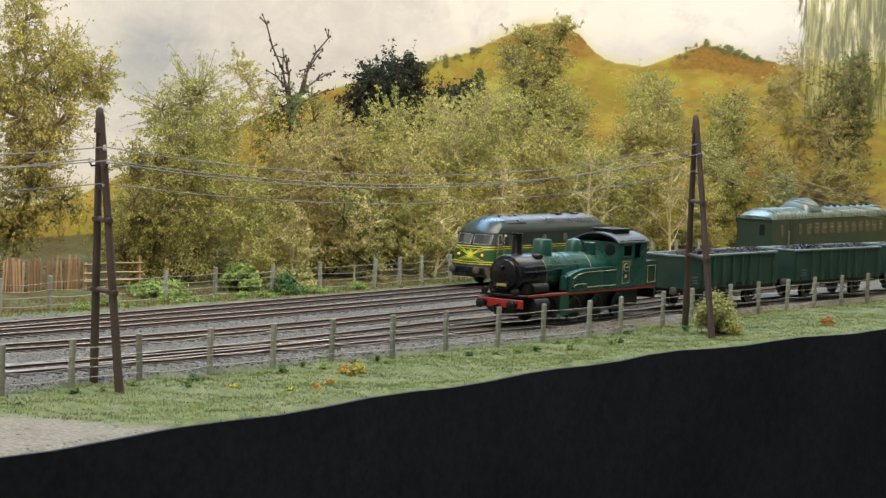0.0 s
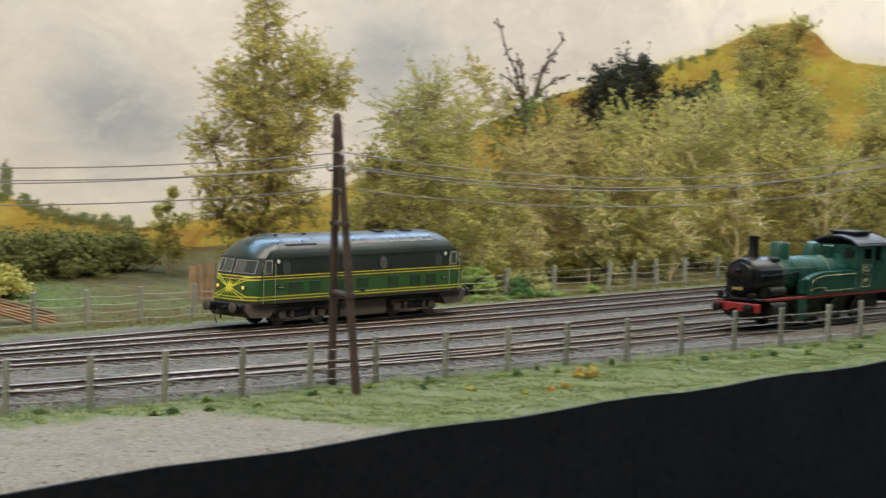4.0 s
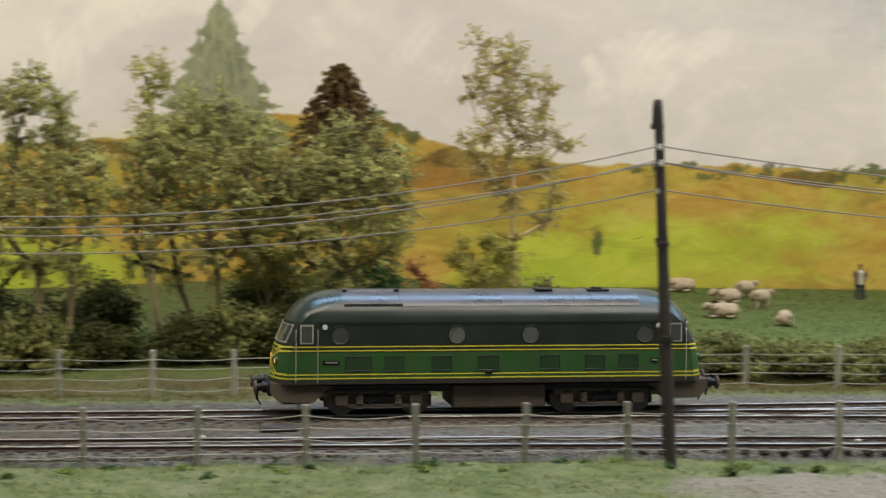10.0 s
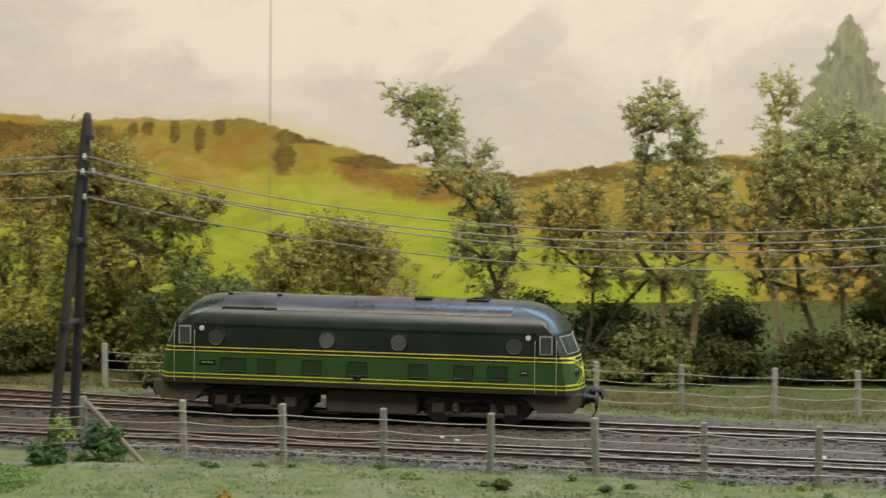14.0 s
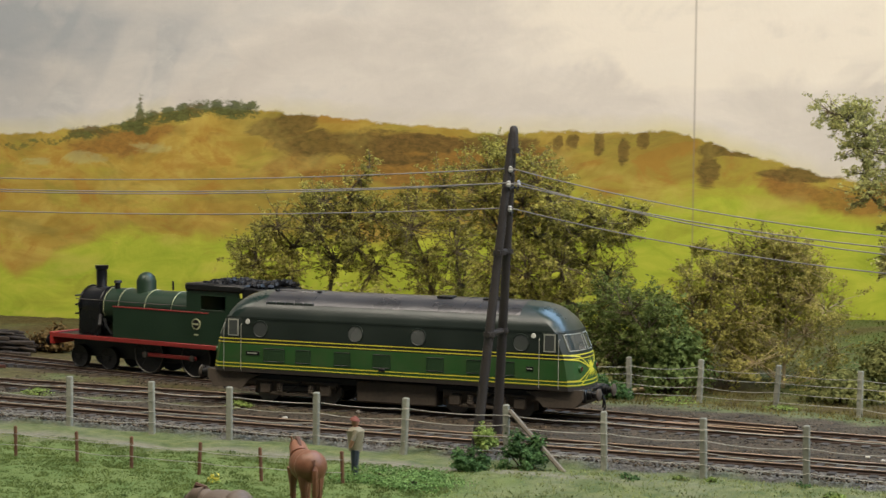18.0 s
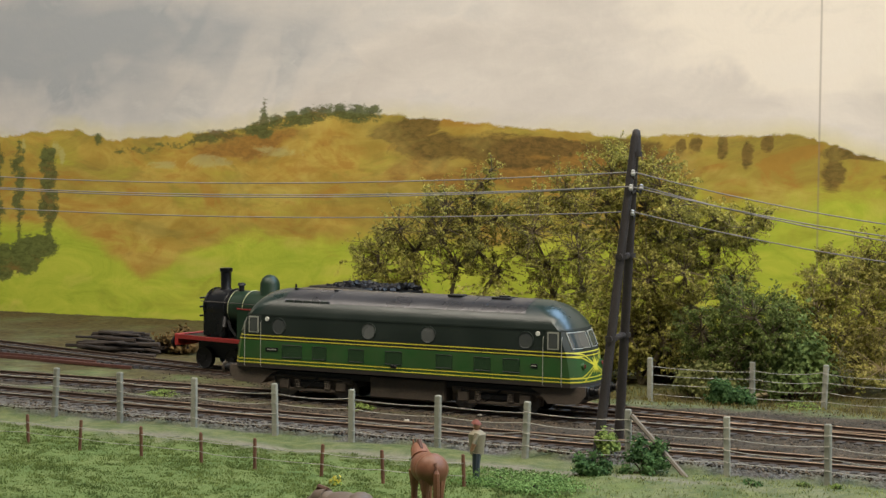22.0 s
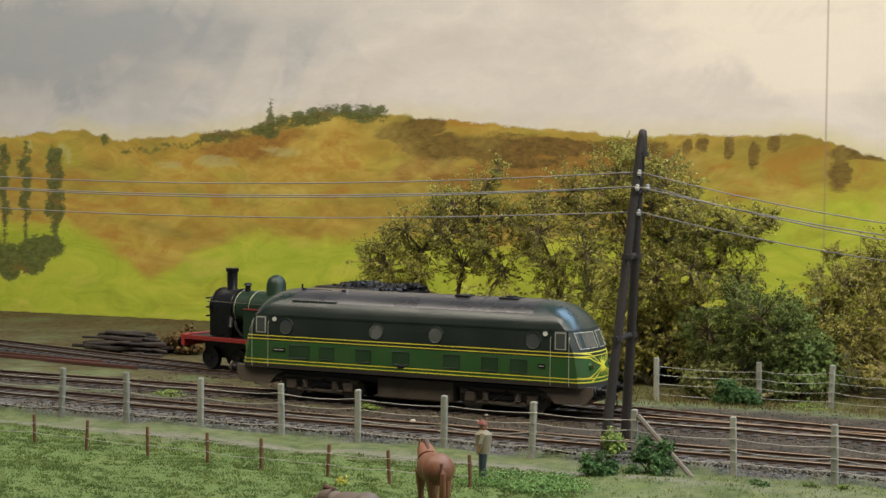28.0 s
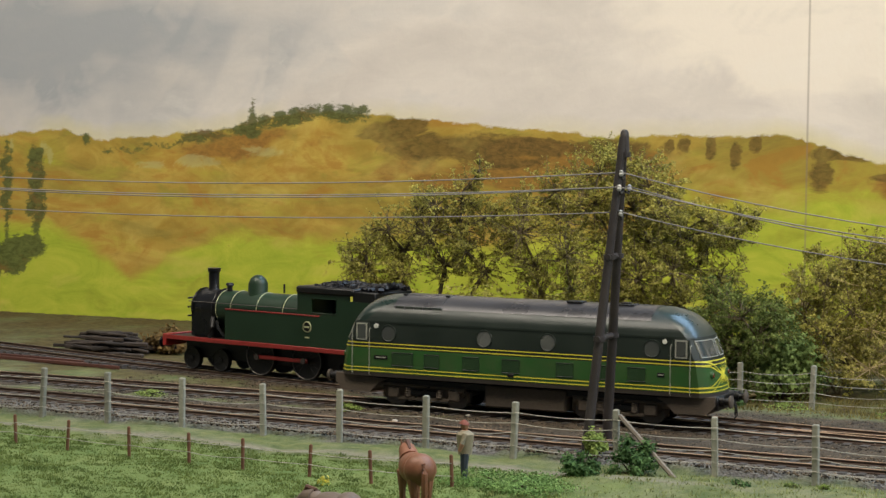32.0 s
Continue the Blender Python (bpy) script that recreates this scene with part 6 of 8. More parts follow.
a_pole("E", -720, 735, 760, 120, 0, "dark A-shaped telegraph pole in the grass")
a_pole("D", -238, 693, 721, 117.0, 9.5, "dark leaning A-shaped telegraph pole by the fence", xb=-239)
a_pole("C", 200.5, 638, 662, 119.5, -6.5, "dark brown A-shaped telegraph pole by the fence", xb=206.5)
a_pole("B", 584, 565, 590, 110, -8, "dark brown A-shaped telegraph pole in the verge", xb=594, wood=BROWNPOLE)
a_pole("A", 996, 502, 541, 119, -15, "dark brown A-shaped telegraph pole with a shrub at its foot", xb=1037, wood=BROWNPOLE)
a_pole("F", 1520, 420, 450, 108, 0, "dark brown A-shaped telegraph pole")
for p, q, sag in (("E", "D", 9), ("D", "C", 25), ("C", "B", 12), ("B", "A", 15), ("A", "F", 30)):
    for n, (a, b) in enumerate(zip(POLES[p], POLES[q])):
        s = sag * (1, 0.92, 1.06, 0.9)[n]
        pts = [a.lerp(b, k / 24) + Vector((0, 0, -4 * s * (k / 24) * (1 - k / 24))) for k in range(25)]
        w = part("telegraph_wire", Shape().tube(pts, 0.25, 5, caps=False), TELWIRE)
        tagged(w, "thin sagging wire between telegraph poles", "wire", "telegraph wires")

# ---- paling fence, gate, shed, timber ----
PALE = material("split_wood_pale", (0.30, 0.19, 0.10), 0.85, bump=0.2, objvar=0.3, bigvar=0.25)
RAILWOOD = material("light_rail_wood", (0.36, 0.25, 0.12), 0.85, bump=0.15, objvar=0.15)


def fence_run(f):
    return 770 + 107 * f, 885 + 4 * math.sin(f * 3)


o = (770, 885, ground_z(770, 885))
pf = thing("paling_fence", at(*o), "rustic fence of upright split wooden palings", "fence")
rs_p = np.random.RandomState(21)
for k in range(46):
    x, y = fence_run(k / 45)
    if k in (9, 18, 27, 33):
        continue
    hh = (22 - 3.5 * (k / 45)) * rs_p.uniform(0.92, 1.06) + (rs_p.rand() < 0.12) * 2
    s = Shape().box(0, 0, hh / 2 - 1, 2.0 * rs_p.uniform(0.7, 1.1), 0.9, hh + 2, 0.2)
    p = part("paling", s, PALE, pf)
    p.matrix_basis = at(x - o[0], y - o[1], ground_z(x, y) - o[2], rs_p.uniform(-15, 15), rs_p.normal(0, 2), rs_p.normal(0, 2.2))
for h in (5, 14):
    part("fence_rail", Shape().tube([(fence_run(f)[0] - o[0], fence_run(f)[1] - o[1] + 1.2, ground_z(*fence_run(f)) - o[2] + h) for f in np.linspace(0, 1, 8)], 0.6, 5), PALE, pf)
gx, gy = 878, 882
gate = thing("wooden_gate", at(gx, gy, ground_z(gx, gy)), "open rail gate of light unpainted wood", "gate")
for x, y, h in ((0, 0, 17), (14, -6, 21), (35, -13, 21)):
    part("gate_post", Shape().box(x, y, h / 2 - 1, 2.2, 2.2, h + 2, 0.3), RAILWOOD, gate)
for z0, z1 in ((15.5, 16.5), (10, 10.5), (4.8, 6.0)):
    part("gate_rail", Shape().tube([(-2, -0.5, z0), (14, -7.2, (z0 + z1) / 2 + 0.8), (37, -14.4, z1)], 0.8, 5), RAILWOOD, gate)

# open-fronted cattle shed
SHEDWALL = material("grey_shed_boards", (0.30, 0.30, 0.29), 0.85, bump=0.15, objvar=0.12)
SHEDDARK = material("dark_shed_boards", (0.07, 0.05, 0.035), 0.9, bump=0.2, objvar=0.2)
sx, sy = 537, 1060
sz = ground_z(sx + 30, sy) - 2
shed = thing("cattle_shed", at(sx, sy, sz, -12), "small lean-to shed with an open front and grey board side", "shed")
part("back_wall", Shape().box(21, 36, 11, 42, 1.2, 22, 0.1), SHEDDARK, shed)
for k in range(9):
    part("side_board", Shape().box(21 + k * 2.7, -1 + k * 0.7, 9.2 - k * 0.24, 2.55, 1.0, 19.3 - k * 0.42, 0.15), SHEDWALL, shed)
for k in range(8):
    part("end_board", Shape().box(0.5, 2 + k * 4.4, 10.8, 1.0, 4.2, 22.4 - k * 0.1, 0.15), SHEDDARK, shed)
part("inner_wall", Shape().box(20, 18, 10, 1.2, 36, 20, 0.1), SHEDDARK, shed)
part("shed_roof", Shape().add([(-4, -6, 23.5), (46, 1, 17.5), (46, 40, 17.5), (-4, 40, 23.5), (-4, -6, 24.7), (46, 1, 18.7), (46, 40, 18.7), (-4, 40, 24.7)], [(0, 1, 2, 3), (7, 6, 5, 4), (0, 4, 5, 1), (1, 5, 6, 2), (2, 6, 7, 3), (3, 7, 4, 0)]), SHEDDARK, shed, "thin dark sloping roof", smooth=False)
part("corner_post", Shape().box(20, -1.5, 10, 1.8, 1.8, 21, 0.2), SHEDDARK, shed)

# stacked timber and rails
LOGS = material("dark_old_timber", (0.035, 0.026, 0.02), 0.9, bump=0.3, objvar=0.35)
rs_l = np.random.RandomState(4)
for k in range(60):
    row = min(k // 13, 4)
    x, y = -604 + rs_l.uniform(-24, 24) * (1 - row * 0.16), 925 + (k % 13) * 1.9 * (1 - row * 0.12) - 10 + row * 2.5
    lg = part("old_sleeper", Shape().box(0, 0, 0, rs_l.uniform(12, 32), rs_l.uniform(1.5, 2.6), rs_l.uniform(1.3, 2.2), 0.4), LOGS)
    lg.matrix_basis = at(x, y, ground_z(x, y) + 1.0 + row * 2.5, 8 + rs_l.normal(0, 14), rs_l.normal(0, 3), rs_l.normal(0, 3))
    tagged(lg, "old dark timber sleeper in a heap", "timber", "heap of old sleepers")
for k, (x, y, l, rz) in enumerate(((-612, 862, 86, -9), (-606, 852, 90, -7), (-570, 846, 62, -8))):
    rl = part("spare_rail", Shape().box(0, 0, 0, l, 1.0, 1.8, 0.2), material("rusty_red_rail", (0.085, 0.03, 0.02), 0.8, bump=0.1) if k == 0 else bpy.data.materials["rusty_red_rail"])
    rl.matrix_basis = at(x, y, -0.8, rz)
    tagged(rl, "rusty red spare rail lying beside the track", "rail", "spare rails")
PALLET = material("orange_brown_planks", (0.24, 0.13, 0.06), 0.8, bump=0.15, objvar=0.2)
for k in range(6):
    pl = part("plank", Shape().tube([(0, 0, 0), (50, -4, -15 + k * 0.4)], 0.7, 5), PALLET)
    pl.matrix_basis = at(592, 850 + k * 0.8, ground_z(600, 855) + 14.0 + k * 1.4 - 3)
    tagged(pl, "orange-brown plank leaning in a stack by the fence", "plank", "stack of planks")

# ---- standing trains ----
SMOKE = material("oily_smokebox_black", (0.004, 0.004, 0.005), 0.3, bump=0.04, bigvar=0.25, spec=0.4)
STEAMGREEN = material("engine_green_enamel", (0.011, 0.058, 0.042), 0.3, var=0.04, bigvar=0.12)
DEEPGREEN = material("deep_engine_green", (0.009, 0.028, 0.012), 0.42, var=0.04, bigvar=0.12)
RED = material("buffer_beam_red", (0.30, 0.02, 0.016), 0.45, bigvar=0.1)
REDLINE = material("footplate_red", (0.24, 0.022, 0.018), 0.5)
LINING = material("pale_yellow_lining", (0.40, 0.41, 0.23), 0.5)
ROOFGREY = material("blue_grey_cab_roof", (0.07, 0.075, 0.085), 0.5, bigvar=0.15)
COAL = material("glinting_coal", (0.010, 0.010, 0.012), 0.45, island=0.3, spec=0.35)
WAGON = material("weathered_wagon_green", (0.014, 0.044, 0.032), 0.38, bigvar=0.25, dirt=(0.05, 0.045, 0.035), dirtamt=0.25)
WAGONRIM = material("pale_green_wagon_rim", (0.12, 0.16, 0.15), 0.4, bigvar=0.2)
BRASS = material("brass_plate", (0.55, 0.42, 0.12), 0.35, 0.6)
COACHROOF = material("coach_roof_green", (0.09, 0.125, 0.10), 0.3, bigvar=0.15, spec=0.8)
COACHSIDE = material("coach_side_green", (0.018, 0.042, 0.025), 0.4, bigvar=0.15, dirt=(0.06, 0.05, 0.035), dirtamt=0.3)
COACHWIN = material("brown_lit_window", (0.10, 0.078, 0.05), 0.25)


def spoked_wheel(parent, x, y, r, out, rim=None, n=12):
    w = part("wheel", Shape().lathe([(-1.1, r * 0.88), (-1.3, r), (1.1, r * 0.985), (1.1, r * 0.86)], (0, 1, 0), (x, y, r), 28), BLACK, parent)
    part("tyre", Shape().tube([(x + math.cos(a) * r * 0.95, y + out * 1.2, r + math.sin(a) * r * 0.95) for a in np.linspace(0, 2 * math.pi, 25)], 0.35, 5, caps=False), rim or STEEL, w)
    sp = Shape()
    for k in range(n):
        a = 2 * math.pi * k / n
        sp.tube([(x, y + out * 0.9, r), (x + math.cos(a) * r * 0.9, y + out * 0.9, r + math.sin(a) * r * 0.9)], 0.35, 4)
    tagged(part("spokes", sp, BLACK, w), kind="stuff")
    part("hub", Shape().lathe([(0, 1.6), (1.8, 1.4), (2.0, 0.4)], (0, out, 0), (x, y, r), 10), BLACK, w)
    return w


def boiler_band(parent, x, r, z, mat):
    part("boiler_band", Shape().tube([(x, r * math.cos(a), z + r * math.sin(a)) for a in np.linspace(-0.6, math.pi + 0.6, 22)], 0.2, 4), mat, parent)


def coal_heap(name, parent, x0, x1, y0, y1, z, rise_, n, seed, size=1.5, m=None):
    rs = np.random.RandomState(seed)
    s = Shape()
    for _ in range(n):
        u, v = rs.uniform(0, 1), rs.uniform(0, 1)
        x, y = x0 + (x1 - x0) * u, y0 + (y1 - y0) * v
        zz = z + rise_ * (1 - (2 * v - 1) ** 2) * (0.6 + 0.4 * math.sin(u * 9 + seed)) + rs.uniform(-0.3, 0.3)
        rot = Euler(rs.uniform(0, 6, 3)).to_matrix().to_4x4()
        s.box(x, y, zz, size * rs.uniform(0.6, 1.4), size * rs.uniform(0.5, 1.1), size * rs.uniform(0.5, 1.0), 0, rot)
    ob = part(name, s, COAL, parent, smooth=False)
    return tagged(ob, "heap of small glinting black coal", kind="stuff")


def build_tank_engine(m):
    """Eight-coupled tank engine; it faces -x, with its front buffers at x = 0."""
    e = thing("steam_locomotive", m, "green tank steam locomotive with a black smokebox, heading the coal wagons", "locomotive")
    L = 150
    zb = 28.5
    part("footplate", Shape().box(75, 0, 17.2, 141, 30, 1.4, 0.3), BLACK, e)
    for y in (-15.1, 15.1):
        part("footplate_edge", Shape().box(78, y, 17.2, 138, 0.7, 1.5, 0.2), REDLINE, e, "red painted edge of the footplate")
    part("frames", Shape().box(74, 0, 11, 132, 15, 11, 0.5), BLACK, e)
    smoke = part("smokebox", Shape().lathe([(0, 8.6), (0.8, 10.8), (2.0, 11.4), (25, 11.4), (25, 10)], (1, 0, 0), (7, 0, zb), 32), SMOKE, e, "oily black smokebox")
    part("smokebox_door", Shape().lathe([(0, 9.0), (-1.4, 8.4), (-2.4, 5.6), (-2.8, 1)], (1, 0, 0), (7.2, 0, zb), 28), SMOKE, smoke)
    part("door_dart", Shape().lathe([(0, 1.5), (-2.0, 1.2), (-2.2, 0.4)], (1, 0, 0), (4.5, 0, zb + 4), 10), SMOKE, smoke)
    plate = part("number_plate", Shape().box(4.3, 0, zb - 5.5, 0.5, 8.5, 2.8, 0.1), SMOKE, smoke)
    part("number_bar", Shape().box(4.0, 0, zb - 5.5, 0.3, 6.6, 1.5, 0.05), BRASS, plate, "unreadable brass figures")
    part("boiler", Shape().lathe([(0, 10.9), (72, 10.9), (72, 10)], (1, 0, 0), (32, 0, zb), 32), STEAMGREEN, e, "glossy green boiler")
    for x in (33, 44, 58, 66, 80):
        boiler_band(e, x, 11.05, zb, LINING if x in (33, 80) else STEAMGREEN)
    part("chimney", Shape().lathe([(-2, 4.6), (0, 3.6), (1.2, 3.0), (10.6, 2.9), (11.0, 3.4), (12.2, 3.4), (12.3, 2.6), (11, 2.4)], (0, 0, 1), (18, 0, zb + 11.0), 20), SMOKE, e, "slim black chimney")
    part("sandbox", Shape().lathe([(-2, 6), (1, 5.6), (9.5, 5.6), (10.6, 4.8), (10.8, 1)], (0, 0, 1), (44, 0, zb + 8.5), 20), STEAMGREEN, e)
    part("dome", Shape().lathe([(-2, 5.8), (1, 5.2), (6, 5.2), (8.6, 3.6), (9.6, 0.6)], (0, 0, 1), (82, 3, zb + 9.0), 18), STEAMGREEN, e)
    part("safety_valve", Shape().lathe([(0, 3.6), (6.5, 3.6), (7, 3.0)], (0, 0, 1), (90, -3, zb + 9.5), 14), STEAMGREEN, e)
    part("smokebox_ring", Shape().tube([(7.4, 9.4 * math.cos(a), zb + 9.4 * math.sin(a)) for a in np.linspace(0, 2 * math.pi, 25)], 0.45, 6, caps=False), SMOKE, smoke)
    for a in np.linspace(0, 2 * math.pi, 22, endpoint=False):
        part("rivet", Shape().lathe([(0, 0.42), (-0.4, 0.3), (-0.5, 0.05)], (1, 0, 0), (7.6, 10.3 * math.cos(a), zb + 10.3 * math.sin(a)), 6), SMOKE, smoke)
    for y in (-1, 1):
        part("running_pipe", Shape().tube([(9, y * 11.8, zb + 2), (31, y * 11.8, zb + 2), (50, y * 11.6, zb + 3)], 0.5, 6), BLACK, e)
        part("hand_rail", Shape().tube([(10, y * 11.4, zb + 5), (70, y * 11.4, zb + 5)], 0.28, 5), STEEL, e)
        for x in (14, 26, 38, 50, 62):
            part("rail_stanchion", Shape().tube([(x, y * 10, zb + 4.6), (x, y * 11.5, zb + 5)], 0.35, 5), BLACK, e)
        part("steam_chest", Shape().lathe([(0, 3.2), (15, 3.2), (15.4, 1.8)], (1, 0, 0), (16, y * 11.2, 20.8), 14), BLACK, e)
        part("platform_lamp_iron", Shape().box(5.0, y * 7, 18.6, 1.2, 2.0, 3.0, 0.3), BLACK, e)
    part("generator", Shape().box(30, -6, zb + 9.8, 7, 4, 3.2, 0.8), BLACK, e)
    part("feed_pump", Shape().lathe([(0, 2.4), (8, 2.4), (8.4, 1.4), (12, 1.4)], (0, 0, 1), (48, -12.6, 19), 12), STEAMGREEN, e)
    for y in (-1, 1):
        tank = part("side_tank", Shape().prism([(50, 18), (50, 27), (54, 28.8), (66, 30.6), (104, 30.6), (104, 18)], y * 9.5, y * 15.6), STEAMGREEN, e, "green side tank with pale lining")
        o_ = y * 15.75
        part("lining", Shape().tube([(54, o_, 20.5), (54, o_, 25.5), (57, o_, 27.2), (67, o_, 28.8), (101, o_, 28.8), (101, o_, 20), (69, o_, 20), (68, o_, 22), (57, o_, 22), (54, o_, 20.5)], 0.16, 4), LINING, tank)
        part("step_plate", Shape().box(46, y * 15, 11, 9, 0.8, 12.5, 0.1), STEAMGREEN, e)
        walls = Shape()
        for x0, x1, z0, z1 in ((104, 135, 18, 35), (104, 121, 35, 36.5), (104, 108.5, 36.5, 43), (117.5, 121, 36.5, 43), (104, 121, 43, 46), (128, 135, 35, 46), (121, 128, 44, 46)):
            walls.box((x0 + x1) / 2, y * 15.25, (z0 + z1) / 2, x1 - x0, 0.7, z1 - z0)
        cab = part("cab_side", walls, STEAMGREEN, e, "green cab side with two open windows", smooth=False)
        for x0, x1, z0, z1 in ((108.5, 117.5, 36.5, 43), (121, 128, 35, 44)):
            part("window_bead", Shape().tube([(x0, y * 15.7, z0), (x1, y * 15.7, z0), (x1, y * 15.7, z1), (x0, y * 15.7, z1), (x0, y * 15.7, z0)], 0.3, 5), STEAMGREEN, cab)
        badge = part("badge", Shape().lathe([(0, 2.6), (0.3, 2.6), (0.35, 2.2)], (0, y, 0), (111.5, y * 15.6, 30), 18), LINING, cab)
        part("badge_field", Shape().lathe([(0.3, 2.1), (0.5, 2.0)], (0, y, 0), (111.5, y * 15.6, 30), 18), BLACK, badge)
        part("badge_bar", Shape().box(111.5, y * 16.15, 30, 2.6, 0.15, 0.8), LINING, badge)
        part("badge_bar", Shape().box(111.5, y * 15.75, 24.5, 2.4, 0.2, 2.0), LINING, badge)
        part("lining", Shape().tube([(107.5, o_, 20.5), (107.5, o_, 33.5), (115.5, o_, 33.5), (115.5, o_, 20.5), (107.5, o_, 20.5)], 0.16, 4), LINING, cab)
        part("bunker_side", Shape().prism([(135, 18), (135, 33), (147, 33), (149, 31), (149, 18)], y * 13.5, y * 15.6), DEEPGREEN, e)
        part("bunker_rail", Shape().tube([(137, y * 15.8, 20), (137, y * 15.8, 30), (146, y * 15.8, 30), (146, y * 15.8, 20), (137, y * 15.8, 20)], 0.18, 4), LINING, e)
        for x in (41, 65, 89, 113):
            spoked_wheel(e, x, y * 8.3, 7.2, y)
        rod = part("coupling_rod", Shape().box(77, y * 12.2, 6.2, 74, 1.0, 1.7, 0.3), STEEL, e, "dull steel coupling rod")
        for x in (41, 65, 89, 113):
            part("crank_pin", Shape().lathe([(0, 1.4), (0.8, 1.3)], (0, y, 0), (x, y * 12.4, 6.2), 10), STEEL, rod)
        part("cylinder", Shape().lathe([(0, 5.4), (14, 5.4), (14.6, 3)], (1, 0, 0), (14, y * 11.8, 11.5), 18), BLACK, e)
        part("valve_chest", Shape().prism([(11, 18.5), (11, 24), (30, 20.5), (34, 18.5)], y * 8, y * 13), BLACK, e)
        buffer(e, 3.0, y * 10.2, 12.6, -1, BLACK, BLACK)
        buffer(e, 148.5, y * 10.2, 12.6, 1, BLACK, BLACK)
        part("front_lamp", Shape().lathe([(0, 1.6), (2.2, 1.9), (2.4, 1.2)], (-1, 0, 0), (4.5, y * 10.5, 19.6), 12), BLACK, e)
    part("cab_front", Shape().box(104, 0, 38, 0.8, 30, 14, 0.1), STEAMGREEN, e)
    for y in (-9, 9):
        part("spectacle", Shape().lathe([(0, 3.4), (-0.7, 3.3), (-0.8, 2.6)], (1, 0, 0), (103.6, y, 40.5), 16), BLACK, e)
    part("cab_back", Shape().box(135, 0, 37, 0.8, 30, 18, 0.1), DEEPGREEN, e)
    roof = Shape()
    arc = [(16.6 * math.sin(a), 45.0 + 5.4 * (math.cos(a) - math.cos(1.15)) / (1 - math.cos(1.15))) for a in np.linspace(-1.15, 1.15, 15)]
    n = len(arc)
    for x in (101.5, 137.5):
        roof.v.extend((x, y * 1.06, z) for y, z in arc)
        roof.v.extend((x, y * 1.06, z - 0.8) for y, z in arc)
    for k in range(n - 1):
        roof.f += [(k, k + 1, 2 * n + k + 1, 2 * n + k), (n + k, 3 * n + k, 3 * n + k + 1, n + k + 1), (k, n + k, n + k + 1, k + 1), (2 * n + k, 2 * n + k + 1, 3 * n + k + 1, 3 * n + k)]
    roof.f += [(0, 2 * n, 3 * n, n), (n - 1, 2 * n - 1, 4 * n - 1, 3 * n - 1)]
    part("cab_roof", roof, ROOFGREY, e, "curved blue-grey cab roof")
    part("roof_vent", Shape().box(119, 0, 50.6, 17, 15, 2.2, 0.3), BLACK, e)
    part("roof_vent_lid", Shape().box(119, 0, 52.1, 20, 18, 0.9, 0.3), BLACK, e)
    part("buffer_beam", Shape().box(3.6, 0, 12.9, 2.2, 30, 4.8, 0.3), RED, e, "bright red buffer beam")
    part("rear_beam", Shape().box(148, 0, 12.8, 2.0, 29, 6, 0.3), BLACK, e)
    part("drawhook", Shape().tube([(2.5, 0, 12), (-2.5, 0, 11.6), (-3, 0, 8)], 0.8, 6), BLACK, e)
    coal_heap("bunker_coal", e, 136, 148, -12, 12, 32.5, 1.6, 90, 3)
    return e


def train_pose(line, x, span):
    ya, yb = line_y(line, x + span * 0.15), line_y(line, x + span * 0.85)
    a = math.atan2(yb - ya, span * 0.7)
    return at(x, line_y(line, x), 0, math.degrees(a))


build_tank_engine(train_pose(FRONT, 908, 150))


